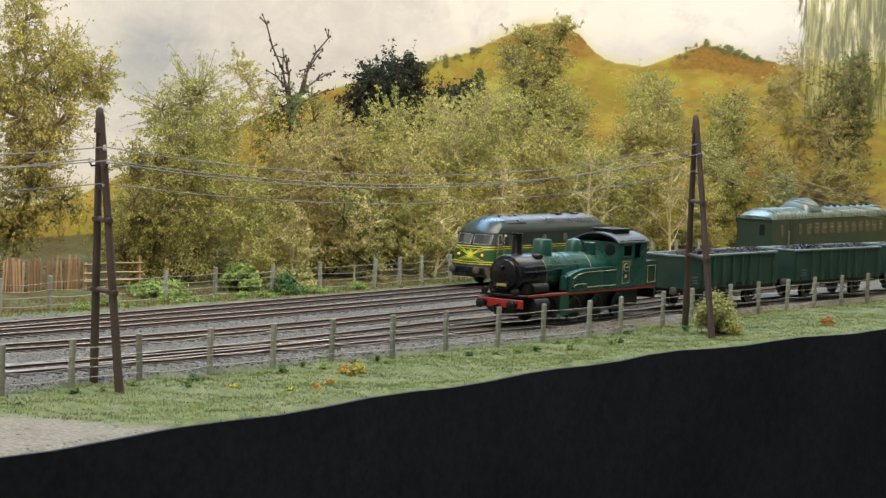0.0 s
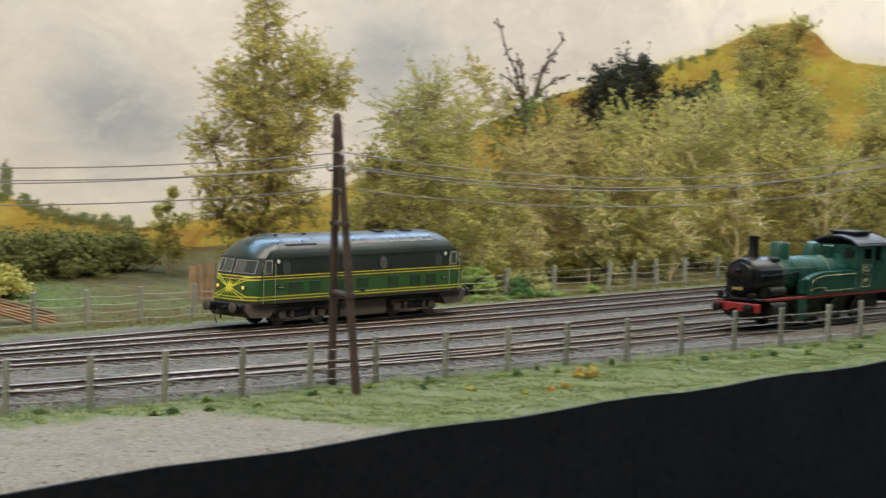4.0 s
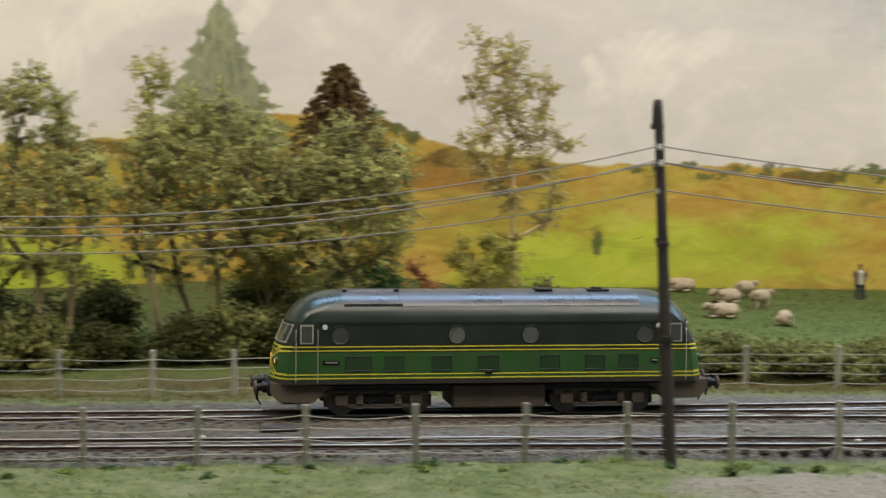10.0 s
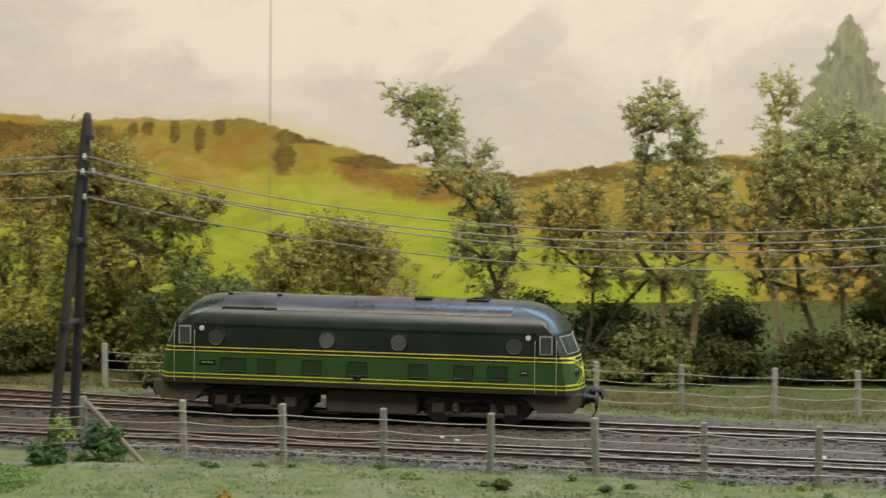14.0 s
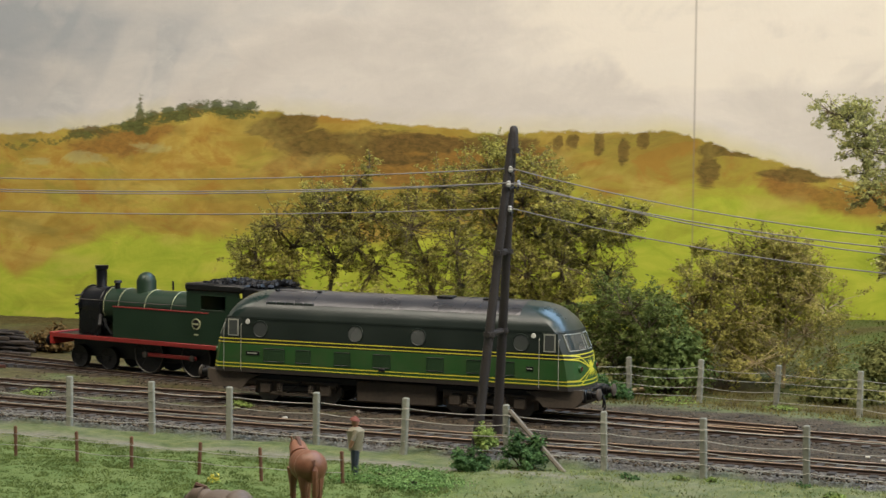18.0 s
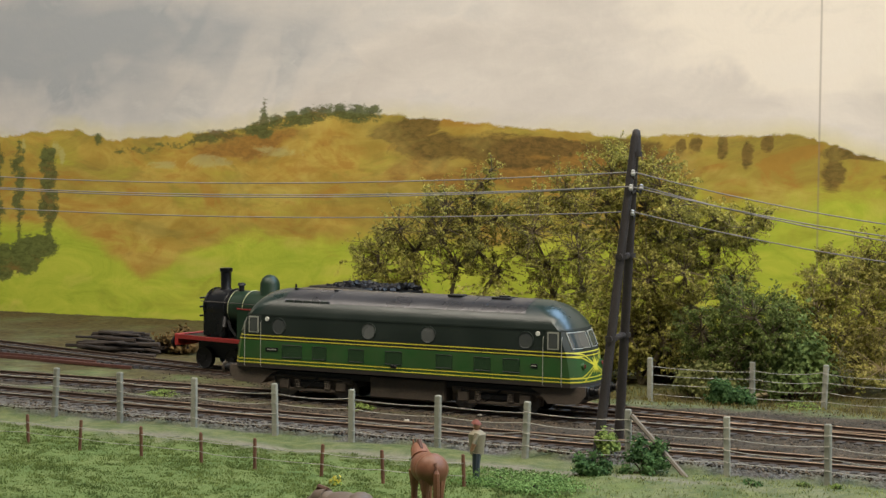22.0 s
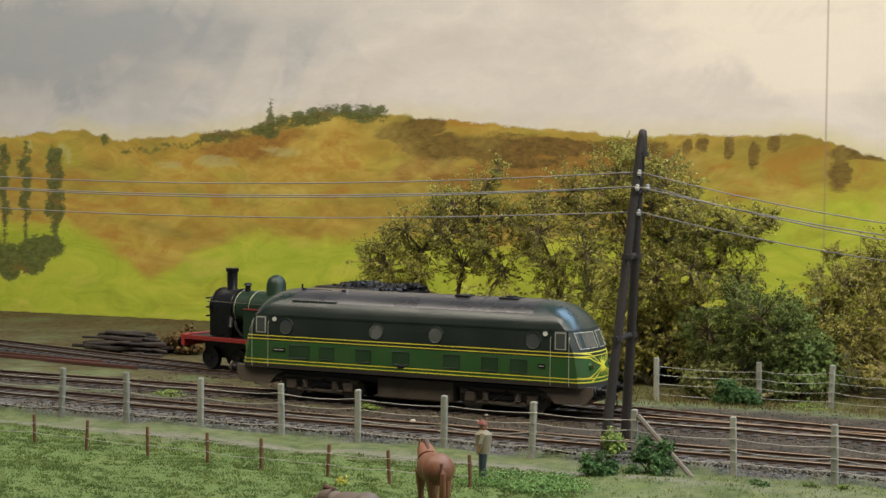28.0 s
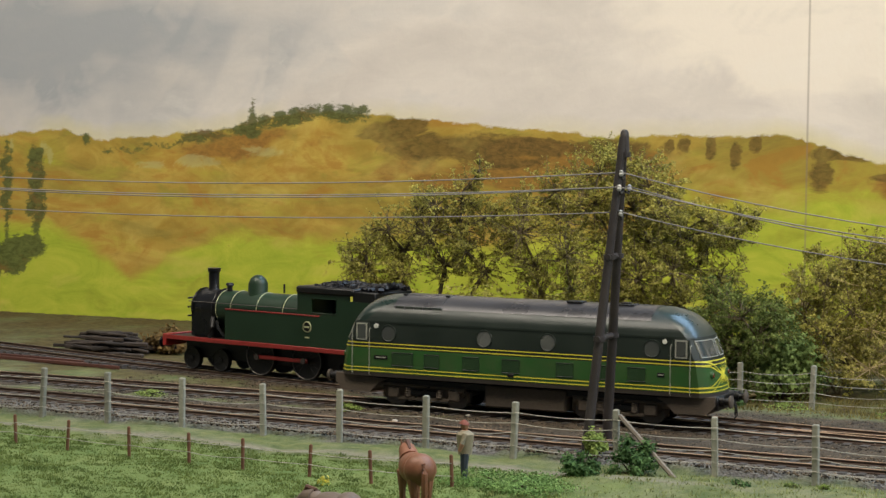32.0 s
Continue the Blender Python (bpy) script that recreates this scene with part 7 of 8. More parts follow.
def build_wagon():
    """Open coal wagon; its middle is at x = 0."""
    e = thing("coal_wagon", at(0, 0), "weathered green open wagon heaped with black coal", "wagon", "wagons of the coal train")
    for y in (-1, 1):
        side = part("side_wall", Shape().box(0, y * 15.2, 23.4, 114, 1.2, 20.6, 0.15), WAGON, e)
        for f in (0.02, 0.19, 0.30, 0.40, 0.51, 0.61, 0.70, 0.815, 0.98):
            x = -57 + 114 * f
            part("rib", Shape().add([(x - 1.6, y * 15.7, 13.2), (x + 1.6, y * 15.7, 13.2), (x + 1.2, y * 15.7, 33.2), (x - 1.2, y * 15.7, 33.2), (x - 1.2, y * 18.0, 13.2), (x + 1.2, y * 18.0, 13.2), (x + 0.7, y * 16.4, 33.2), (x - 0.7, y * 16.4, 33.2)],
                                   [(4, 5, 6, 7), (0, 4, 7, 3), (1, 2, 6, 5), (3, 7, 6, 2), (0, 1, 5, 4)]), WAGON, side, smooth=False)
            part("strap_bolt", Shape().box(x + 5, y * 16.0, 14.6, 0.8, 0.6, 2.2, 0.1), BLACK, side)
        part("rim", Shape().box(0, y * 15.4, 34.0, 116, 2.4, 1.4, 0.3), WAGONRIM, e, "top rim paler than the sides")
        part("sole_bar", Shape().box(0, y * 12.6, 11.4, 114, 1.2, 3.0, 0.2), BLACK, e)
        for x in (-33, 33):
            part("axle_guard", Shape().prism([(x - 6, 11), (x + 6, 11), (x + 2.4, 4), (x - 2.4, 4)], y * 11.3, y * 12.2), BLACK, e)
            part("axle_box", Shape().box(x, y * 12.4, 6, 3.6, 2.2, 3.4, 0.4), BLACK, e)
            wheel(e, x, y * 8.3, 5.6, BLACK, STEEL, y)
        part("brake_lever", Shape().tube([(-20, y * 13.6, 8), (14, y * 13.6, 6.4)], 0.5, 5), STEEL, e)
        part("white_plate", Shape().box(-26, y * 13.4, 9.4, 9, 0.4, 3.0, 0.1), WHITE, e, "small white plate under the sole bar")
        part("door_latch", Shape().box(9, y * 16.3, 15.4, 4, 0.8, 1.2, 0.2), BLACK, e)
        for k, (w, z) in enumerate(((7, 20.5), (5.5, 18.6), (6.2, 16.8))):
            part("lettering_bar", Shape().box(-46, y * 16.0, z, w, 0.25, 0.7), WAGONRIM, side)
        for x in (-57.5, 57.5):
            buffer(e, x, y * 10.2, 12.2, 1 if x > 0 else -1, BLACK, FRAME)
    for x in (-57, 57):
        part("end_wall", Shape().box(x, 0, 23.4, 1.2, 30, 20.6, 0.15), WAGON, e)
        part("end_rim", Shape().box(x * 1.003, 0, 34.1, 2.2, 30, 1.4, 0.3), WAGONRIM, e)
        part("coupling", Shape().tube([(x, 0, 11), (x * 1.2, 0, 10)], 0.9, 6), BLACK, e)
    part("floor", Shape().box(0, 0, 13, 113, 29.5, 1.2), BLACK, e)
    part("coal_bed", Shape().box(0, 0, 30.5, 112.5, 29.2, 5.2), COAL, e)
    coal_heap("coal", e, -55, 55, -13.6, 13.6, 33.0, 2.4, 620, 11, 2.0)
    return e


wag = build_wagon()
wag.matrix_basis = train_pose(FRONT, 1148 - 57, 114) @ at(57, 0)
for x in (1289, 1430, 1571):
    copy_thing(wag, train_pose(FRONT, x - 57, 114) @ at(57, 0))


def build_coach(m, L=262):
    e = thing("passenger_coach", m, "dark green passenger coach with a ribbed roof and a raised lookout", "coach")
    for y in (-1, 1):
        part("side_wall", Shape().box(L / 2, y * 15.6, 27.5, L - 6, 1.0, 29, 0.2), COACHSIDE, e)
        for k in range(11):
            x = 78 + k * 16
            w = part("window", Shape().box(x, y * 16.05, 32.5, 9.2, 0.5, 9.4, 0.3), COACHWIN, e, "brown-tinted coach window")
            part("window_bar", Shape().box(x, y * 16.35, 33.6, 8.4, 0.25, 0.5), ALU, w)
        for x in (24, 60):
            part("window", Shape().box(x, y * 16.05, 32.5, 5, 0.5, 9.4, 0.3), COACHWIN, e)
        door = part("door", Shape().box(42, y * 16.0, 27.5, 9, 0.8, 28, 0.2), DEEPGREEN, e, "dark recessed coach door")
        part("handrail", Shape().tube([(36, y * 16.8, 16), (36, y * 16.8, 32)], 0.3, 5), ALU, door)
        part("sole_bar", Shape().box(L / 2, y * 14, 11.6, L - 8, 1, 3.2, 0.2), BLACK, e)
        for bx in (40, L - 40):
            for dx in (-13, 13):
                wheel(e, bx + dx, y * 8.3, 5.6, BLACK, STEEL, y)
        for x in (1, L - 1):
            buffer(e, x, y * 10.2, 12.2, 1 if x > 9 else -1, BLACK, FRAME)
    for x in (4, L - 4):
        part("end_wall", Shape().box(x, 0, 27.5, 1.2, 30.5, 29, 0.3), COACHSIDE, e)
        part("end_window", Shape().box(x - 0.6 if x < 9 else x + 0.6, -7, 33, 0.6, 5, 9, 0.2), BLACK, e)
    for bx in (40, L - 40):
        part("bogie", Shape().box(bx, 0, 6.2, 40, 22, 3.4, 0.6), BLACK, e)

    def roof_shell(x0, x1, hw, z0, rise_, nx, dome, round_off=16.0):
        s = Shape()
        xs = np.linspace(x0, x1, nx)
        ang = np.linspace(-math.pi / 2, math.pi / 2, 15)
        for x in xs:
            q = 1.0
            if dome:
                edge = min(x - x0, x1 - x)
                q = min(1.0, 0.35 + 0.65 * math.sqrt(max(0, min(1, edge / round_off))))
            for a in ang:
                s.v.append((x, hw * math.sin(a), z0 + rise_ * q * math.cos(a) ** 0.8 if abs(math.cos(a)) > 1e-6 else z0))
        n = len(ang)
        for i in range(nx - 1):
            for k in range(n - 1):
                s.f.append((i * n + k, (i + 1) * n + k, (i + 1) * n + k + 1, i * n + k + 1))
        s.f.append(tuple(range(n)))
        s.f.append(tuple(reversed(range((nx - 1) * n, nx * n))))
        return s

    rf = part("roof", roof_shell(2, L - 2, 16.4, 41.8, 8.4, 60, True), COACHROOF, e, "rounded green roof with a soft sheen")
    for x in np.arange(14, L - 8, 7.0):
        part("roof_rib", Shape().tube([(x, 16.3 * math.sin(a), 41.9 + 8.4 * max(0.0, math.cos(a)) ** 0.8) for a in np.linspace(-1.5, 1.5, 13)], 0.42, 4), COACHROOF, rf)
    look_out = part("lookout", roof_shell(78, 110, 15.0, 42.6, 15.0, 24, True, 5.0), COACHROOF, e, "raised domed lookout on the roof")
    for x in (63, 68, 73, 78, 83):
        part("lookout_rib", Shape().tube([(x + 20, 15.1 * math.sin(a), 42.7 + 15.0 * max(0.0, math.cos(a)) ** 0.8) for a in np.linspace(-1.5, 1.5, 11)], 0.35, 4), COACHROOF, look_out)
    part("lookout_window", Shape().box(94, -14.2, 47.0, 20, 0.8, 2.6, 0.2), BLACK, look_out)
    for k in range(9):
        part("roof_ventilator", Shape().lathe([(0, 1.8), (1.2, 1.6), (1.4, 2.2), (2.2, 1.8)], (0, 0, 1), (116 + k * 15, -2, 49.9), 10), BLACK, rf)
    return e


build_coach(at(1488, 717, 0, 0))


def build_side_tank_engine(m):
    """Tank engine with a leading bogie; it faces -x, with its front beam at x = 0."""
    e = thing("steam_locomotive", m, "dark green tank steam locomotive with a red-edged footplate", "locomotive")
    zb = 31.0
    part("footplate", Shape().box(60, 0, 15.9, 118, 28, 1.2, 0.2), BLACK, e)
    for y in (-14.2, 14.2):
        part("footplate_edge", Shape().box(60.5, y, 15.8, 119, 0.7, 2.2, 0.2), REDLINE, e, "red painted edge of the footplate")
    part("frames", Shape().box(62, 0, 10.5, 108, 14, 9.5, 0.5), BLACK, e)
    sm = part("smokebox", Shape().lathe([(0, 6.5), (0.8, 8.8), (1.6, 9.3), (14.5, 9.3), (14.5, 8)], (1, 0, 0), (12.5, 0, zb), 28), SMOKE, e, "oily black smokebox")
    part("smokebox_door", Shape().lathe([(0, 8.2), (-1.6, 7.4), (-2.6, 4), (-2.9, 0.6)], (1, 0, 0), (12.7, 0, zb), 24), SMOKE, sm)
    for dz in (-4.5, 0, 4.5):
        part("door_strap", Shape().box(9.8, -3.5, zb + dz, 0.7, 9, 0.9, 0.2), SMOKE, sm)
    for x in (13.6, 25.5):
        part("smokebox_band", Shape().tube([(x, 9.5 * math.cos(a), zb + 9.5 * math.sin(a)) for a in np.linspace(-0.8, math.pi + 0.8, 22)], 0.4, 5), SMOKE, sm)
    for y in (-1, 1):
        part("smokebox_side", Shape().prism([(13, 17), (13, zb - 2), (26, zb - 2), (26, 17)], y * 7.6, y * 9.0), SMOKE, sm)
        part("hand_rail", Shape().tube([(12, y * 9.9, zb + 3.2), (76, y * 10.2, zb + 3.2)], 0.25, 5), STEEL, e)
        part("brake_pipe", Shape().tube([(28, y * 9, 25), (31, y * 11.5, 22), (35, y * 12, 18)], 0.7, 6), BLACK, e)
    part("smokebox_saddle", Shape().box(19, 0, 20, 14, 13, 8, 0.6), SMOKE, sm)
    part("boiler", Shape().lathe([(0, 9.1), (53, 9.1), (53, 8)], (1, 0, 0), (27, 0, zb), 28), DEEPGREEN, e, "dark green boiler with brass bands")
    for x in (27.5, 36, 51, 66):
        boiler_band(e, x, 9.25, zb, LINING)
    part("chimney", Shape().lathe([(-2, 4.0), (0, 3.2), (1.2, 2.6), (9.0, 2.7), (9.6, 3.3), (11.2, 3.3), (11.3, 2.6)], (0, 0, 1), (19, 0, zb + 8.6), 18), SMOKE, e, "black chimney with a flared top")
    part("steam_dome", Shape().lathe([(-2, 5.8), (0, 4.9), (4.8, 4.9), (7.4, 3.9), (8.9, 2.2), (9.4, 0.4)], (0, 0, 1), (45, 0, zb + 8.4), 18), DEEPGREEN, e, "rounded green dome")
    part("clack_valve", Shape().lathe([(0, 1.4), (2.6, 1.4), (3.0, 2.2), (4.2, 1.6)], (0, 0, 1), (30, -2, zb + 8.8), 10), BLACK, e)
    part("whistle", Shape().tube([(60, 0, zb + 9.5), (60, 0, zb + 14)], 0.5, 6), BLACK, e)
    for y in (-1, 1):
        tank = part("side_tank", Shape().prism([(37, 16.5), (37, 31.8), (90, 31.8), (90, 16.5)], y * 8.8, y * 14.0), DEEPGREEN, e, "flat dark green side tank")
        part("tank_rim", Shape().box(63.5, y * 13.9, 32.0, 53, 0.8, 0.6, 0.1), REDLINE, tank)
        pl = part("oval_plate", Shape().lathe([(0, 2.7), (0.4, 2.6)], (0, y, 0), (83.5, y * 14.0, 26.5), 20), LINING, tank, "oval brass plate")
        part("plate_field", Shape().lathe([(0.4, 2.2), (0.5, 2.1)], (0, y, 0), (83.5, y * 14.0, 26.5), 20), BLACK, pl)
        part("plate_bar", Shape().box(83.5, y * 14.6, 26.5, 3.0, 0.15, 0.8), LINING, pl)
        part("plate_bar", Shape().box(83.5, y * 14.1, 21.4, 2.4, 0.2, 0.6), LINING, tank)
        walls = Shape()
        for x0, x1, z0, z1 in ((90, 106, 16.5, 32), (78, 106, 32, 33.5), (78, 86, 33.5, 40.4), (99, 106, 33.5, 40.4), (78, 106, 40.4, 42.6)):
            walls.box((x0 + x1) / 2, y * 13.6, (z0 + z1) / 2, x1 - x0, 0.8, z1 - z0)
        cab = part("cab_side", walls, DEEPGREEN, e, "dark green cab side with an open window", smooth=False)
        part("window_bead", Shape().tube([(86, y * 14.1, 33.5), (99, y * 14.1, 33.5), (99, y * 14.1, 40.4), (86, y * 14.1, 40.4), (86, y * 14.1, 33.5)], 0.25, 5), DEEPGREEN, cab)
        part("bunker_side", Shape().prism([(106, 16.5), (106, 40), (118, 40), (119, 37), (119, 16.5)], y * 12.6, y * 14.0), DEEPGREEN, e)
        for x in (54, 80):
            spoked_wheel(e, x, y * 8.3, 9.4, y, None, 14)
        for x in (14, 31):
            spoked_wheel(e, x, y * 8.3, 5.6, y, BLACK, 9)
        spoked_wheel(e, 103, y * 8.3, 6.2, y, BLACK, 9)
        part("coupling_rod", Shape().box(67, y * 11.6, 9.6, 30, 0.9, 1.9, 0.3), REDLINE, e, "red coupling rod with steel edges")
        for x in (54, 80):
            part("crank_pin", Shape().lathe([(0, 1.5), (0.9, 1.4)], (0, y, 0), (x, y * 11.9, 9.6), 10), STEEL, e)
        part("steam_pipe", Shape().tube([(25, y * 8, 27), (27, y * 11, 22), (25, y * 11.5, 16)], 1.1, 8), BLACK, e)
        buffer(e, 1.2, y * 10, 12.4, -1, BLACK, BLACK)
        buffer(e, 120, y * 10, 12.4, 1, BLACK, BLACK)
    part("cab_front", Shape().box(78, 0, 37, 0.8, 27, 11, 0.1), DEEPGREEN, e)
    part("cab_roof", Shape().box(93, 0, 44.2, 31, 30, 3.6, 0.8), BLACK, e, "flat black roof piled with coal behind")
    part("coal_rail", Shape().box(113.5, 0, 42.2, 12, 28, 5.0, 0.4), BLACK, e)
    coal_heap("bunker_coal", e, 84, 120, -11, 11, 45.6, 2.2, 360, 5, 1.8)
    part("buffer_beam", Shape().box(1.0, 0, 14.2, 2.2, 29, 6.0, 0.3), RED, e, "red buffer beam")
    part("rear_beam", Shape().box(119.6, 0, 13.6, 2.0, 28, 6.4, 0.3), RED, e)
    part("drawhook", Shape().tube([(0, 0, 12), (-4, 0, 11.4), (-4.4, 0, 8)], 0.8, 6), BLACK, e)
    # drawn out to the engine's true length: plates are stretched, round parts only moved along
    for ob in e.children_recursive:
        xs = [v.co.x for v in ob.data.vertices]
        mid = (min(xs) + max(xs)) / 2
        round_part = ob.name.split(".")[0] in ("wheel", "tyre", "spokes", "hub", "chimney", "steam_dome", "clack_valve", "whistle", "crank_pin", "oval_plate", "plate_field", "buffer", "buffer_head", "boiler_band")
        for v in ob.data.vertices:
            v.co.x = v.co.x + 0.15 * mid if round_part else 1.15 * v.co.x
    return e


build_side_tank_engine(train_pose(YARD, -515, 146))

# ---- animals, figures and small fittings ----
WOOL = material("cream_fleece", (0.42, 0.34, 0.24), 0.95, bump=0.5, bumpscale=900, bigvar=0.15)
HORSEHAIR = material("chestnut_coat", (0.20, 0.082, 0.042), 0.5, bump=0.05, bigvar=0.3)
COWHAIR = material("grey_brown_coat", (0.13, 0.095, 0.07), 0.6, bigvar=0.3)
MANE = material("dark_mane", (0.09, 0.04, 0.025), 0.7)
FIGURE = material("painted_figure", (0.24, 0.21, 0.14), 0.7, bigvar=0.3)
TROUSERS = material("dark_blue_paint", (0.03, 0.04, 0.055), 0.7, bigvar=0.2)


def ellipsoid(s, c, r, n=10, m=8, rot=None):
    base = len(s.v)
    for i in range(m + 1):
        th = math.pi * i / m
        for k in range(n):
            ph = 2 * math.pi * k / n
            p = Vector((r[0] * math.sin(th) * math.cos(ph), r[1] * math.sin(th) * math.sin(ph), r[2] * math.cos(th)))
            if rot is not None:
                p = rot @ p
            s.v.append(tuple(p + Vector(c)))
    for i in range(m):
        for k in range(n):
            k2 = (k + 1) % n
            s.f.append((base + i * n + k, base + i * n + k2, base + (i + 1) * n + k2, base + (i + 1) * n + k))
    return s


def sheep(x, y, rz, lying=False, sc=1.0):
    e = thing("sheep", at(x, y, ground_z(x, y), rz) @ Matrix.Scale(sc, 4), "cream woolly sheep lying in the meadow" if lying else "cream woolly sheep grazing in the meadow", "sheep", "flock of sheep")
    z = 3.2 if lying else 6.6
    b = ellipsoid(Shape(), (0, 0, z), (7.2, 3.9, 3.7), 12, 9)
    for p in ((4, 1.5, z + 1.6), (-4, -1.4, z + 1.5), (0, 0, z + 2.0), (-2, 2.4, z)):
        ellipsoid(b, p, (2.8, 2.3, 2.0), 8, 6)
    part("fleece", b, WOOL, e)
    part("head", ellipsoid(Shape(), (8.2, 0, z + 2.0), (2.4, 1.5, 1.7), 10, 7, Euler((0, 0.5, 0)).to_matrix()), WOOL, e)
    for q in (-1, 1):
        part("ear", ellipsoid(Shape(), (7.4, q * 1.9, z + 2.8), (0.5, 1.1, 0.5), 6, 5), WOOL, e)
        for dx in (-4, 4):
            if lying:
                part("leg", Shape().tube([(dx, q * 3.0, 1.0), (dx + 3.2, q * 3.6, 0.7)], 0.7, 6), WOOL, e)
            else:
                part("leg", Shape().tube([(dx, q * 1.9, 4.6), (dx, q * 2.0, 0)], [0.9, 0.6], 6), WOOL, e)


for x, y, rz, ly, sc in ((352, 1108, 170, True, 1.2), (367, 1066, 190, True, 1.2), (383, 1084, 15, False, 1.0), (379, 1046, 24, False, 1.05), (347, 1014, 172, True, 1.2), (373, 990, 70, True, 1.1)):
    sheep(x, y, rz, ly, sc)


def horse(m, coat, label, name, head_down):
    e = thing(name, m, label, name)
    part("body", ellipsoid(Shape(), (0, 0, 15), (9.5, 5.0, 5.0), 16, 10), coat, e)
    part("rump", ellipsoid(Shape(), (-6.4, 0, 15.6), (4.8, 5.3, 5.2), 14, 9), coat, e)
    part("chest", ellipsoid(Shape(), (7, 0, 15), (4.0, 3.6, 4.6), 14, 9), coat, e)
    hz = 15 if head_down else 20
    nk = part("neck", Shape().tube([(7.5, 0, 17), (11, 0, 17 if head_down else 19.5), (14 if head_down else 12.5, 0, hz)], [3.4, 2.6, 1.9], 10), coat, e)
    part("head", ellipsoid(Shape(), (16.4, 0, hz - 1.4), (3.4, 1.3, 1.7), 12, 8, Euler((0, 0.6, 0)).to_matrix()), coat, e)
    part("mane", Shape().tube([(7, 0, 20), (10.6, 0, 20.5 if head_down else 22), (13, 0, hz + 1.6)], [0.6, 0.9, 0.5], 6), MANE, e)
    part("tail", Shape().tube([(-10.6, 0, 18), (-12.2, 0, 15), (-12.2, 0, 8), (-11.8, 0, 4.5)], [0.6, 1.0, 1.1, 0.4], 8), coat, e)
    for q in (-1, 1):
        part("ear", Shape().tube([(14.8, q * 0.8, hz + 0.4), (14.6, q * 1.2, hz + 2.0)], [0.5, 0.15], 5), coat, e)
        for dx in (() if head_down else (-7, 6.4)):
            part("leg", Shape().tube([(dx, q * 2.4, 13.5), (dx + (0.4 if dx > 0 else -0.8), q * 2.4, 7.4), (dx, q * 2.4, 0)], [2.1, 1.1, 0.85], 8), coat, e)
    return e


horse(at(-249, 560, ground_z(-249, 560), 128), HORSEHAIR, "chestnut horse standing in the paddock grass", "horse", False)
horse(at(-266, 536, ground_z(-266, 536) - 10.2, 165), COWHAIR, "grey-brown cow lying in the paddock grass", "cow", True)


SKIN = material("painted_face", (0.36, 0.19, 0.12), 0.7)
CAP = material("red_brown_cap", (0.20, 0.06, 0.04), 0.8)
JACKET = material("brown_painted_jacket", (0.11, 0.07, 0.045), 0.8, bigvar=0.3)
SHIRT = material("pale_painted_shirt", (0.5, 0.47, 0.4), 0.8)


def figurine(x, y, rz, label, coat, front):
    """A painted miniature, kept as one plain shape."""
    s = Shape()
    for q in (-1, 1):
        s.tube([(0, q * 1.5, 9.4), (0.2, q * 1.6, 4.8), (0, q * 1.7, 0)], [1.6, 1.25, 1.0], 8)
        s.tube([(0, q * 2.7, 16.4), (0.8, q * 3.7, 13), (1.8, q * 3.0, 10.4)], [1.0, 0.85, 0.6], 7)
    s.tube([(0, 0, 8.8), (0, 0, 12), (0, 0, 16), (0, 0, 17.4)], [2.5, 2.7, 3.2, 1.4], 10)
    ellipsoid(s, (0.2, 0, 18.9), (1.35, 1.25, 1.6), 10, 8)
    s.tube([(0.3, 0, 19.5), (0.2, 0, 20.3), (0, 0, 20.9)], [1.9, 1.5, 0.7], 10)
    ob = part("figurine", s, coat)
    for m in (TROUSERS, SKIN, CAP, front):
        ob.data.materials.append(m)
    for p in ob.data.polygons:
        c = p.center / MM
        p.material_index = 1 if c.z < 9.2 else 3 if c.z > 19.6 else 2 if c.z > 17.3 or (abs(c.y) > 2.6 and c.z < 12.4) else 4 if c.x > 1.6 and abs(c.y) < 1.3 else 0
    ob.matrix_basis = at(x, y, ground_z(x, y), rz)
    return tagged(ob, label, "figurine", "painted figurines")


figurine(-261, 630, 200, "small painted figurine standing in the grass by the fence", FIGURE, FIGURE)
figurine(455, 1085, 250, "small painted figurine in a brown jacket in the meadow", JACKET, SHIRT)


def point_lever(x, y, rz):
    e = thing("point_lever", at(x, y, -1.9, rz), "black point lever with a white counterweight", "lever", "point levers")
    part("base_plate", Shape().box(0, 0, 0.6, 12, 5, 1.4, 0.3), BLACK, e)
    part("stand", Shape().box(-1, 0, 3.4, 3.4, 2.6, 4.6, 0.5), BLACK, e)
    part("rod", Shape().tube([(-1, 0, 5), (0.5, 0, 9.5), (4.6, 0, 7.4)], 0.55, 6), BLACK, e)
    part("counterweight", Shape().lathe([(-0.9, 1.3), (0, 1.6), (0.9, 1.3)], (0, 1, 0), (5.2, 0, 7.0), 14), WHITE, e, "round white-painted weight")
    part("pull_rod", Shape().tube([(0, -2, 0.8), (0, -34, 0.8)], 0.4, 5), BLACK, e)
    return e


point_lever(88, 795, 0)
point_lever(333, 702, 10)
MOTOR = material("dark_point_motor", (0.03, 0.028, 0.03), 0.6)
for x, y, w in ((338, 700, 16), (74, 722, 14)):
    s = part("point_motor", Shape().box(x, y, -0.9, w, 6, 2.0, 0.5), MOTOR)
    tagged(s, "low dark point motor between the tracks", "point motor", "point motors")
FLOWERRED = material("red_flower_flock", (0.55, 0.05, 0.03), 0.9, island=0.3)
FLOWERORANGE = material("orange_flower_flock", (0.60, 0.24, 0.03), 0.9, island=0.3)
FLOWERYELLOW = material("yellow_flower_flock", (0.62, 0.52, 0.06), 0.9, island=0.3)
rs_f = np.random.RandomState(31)
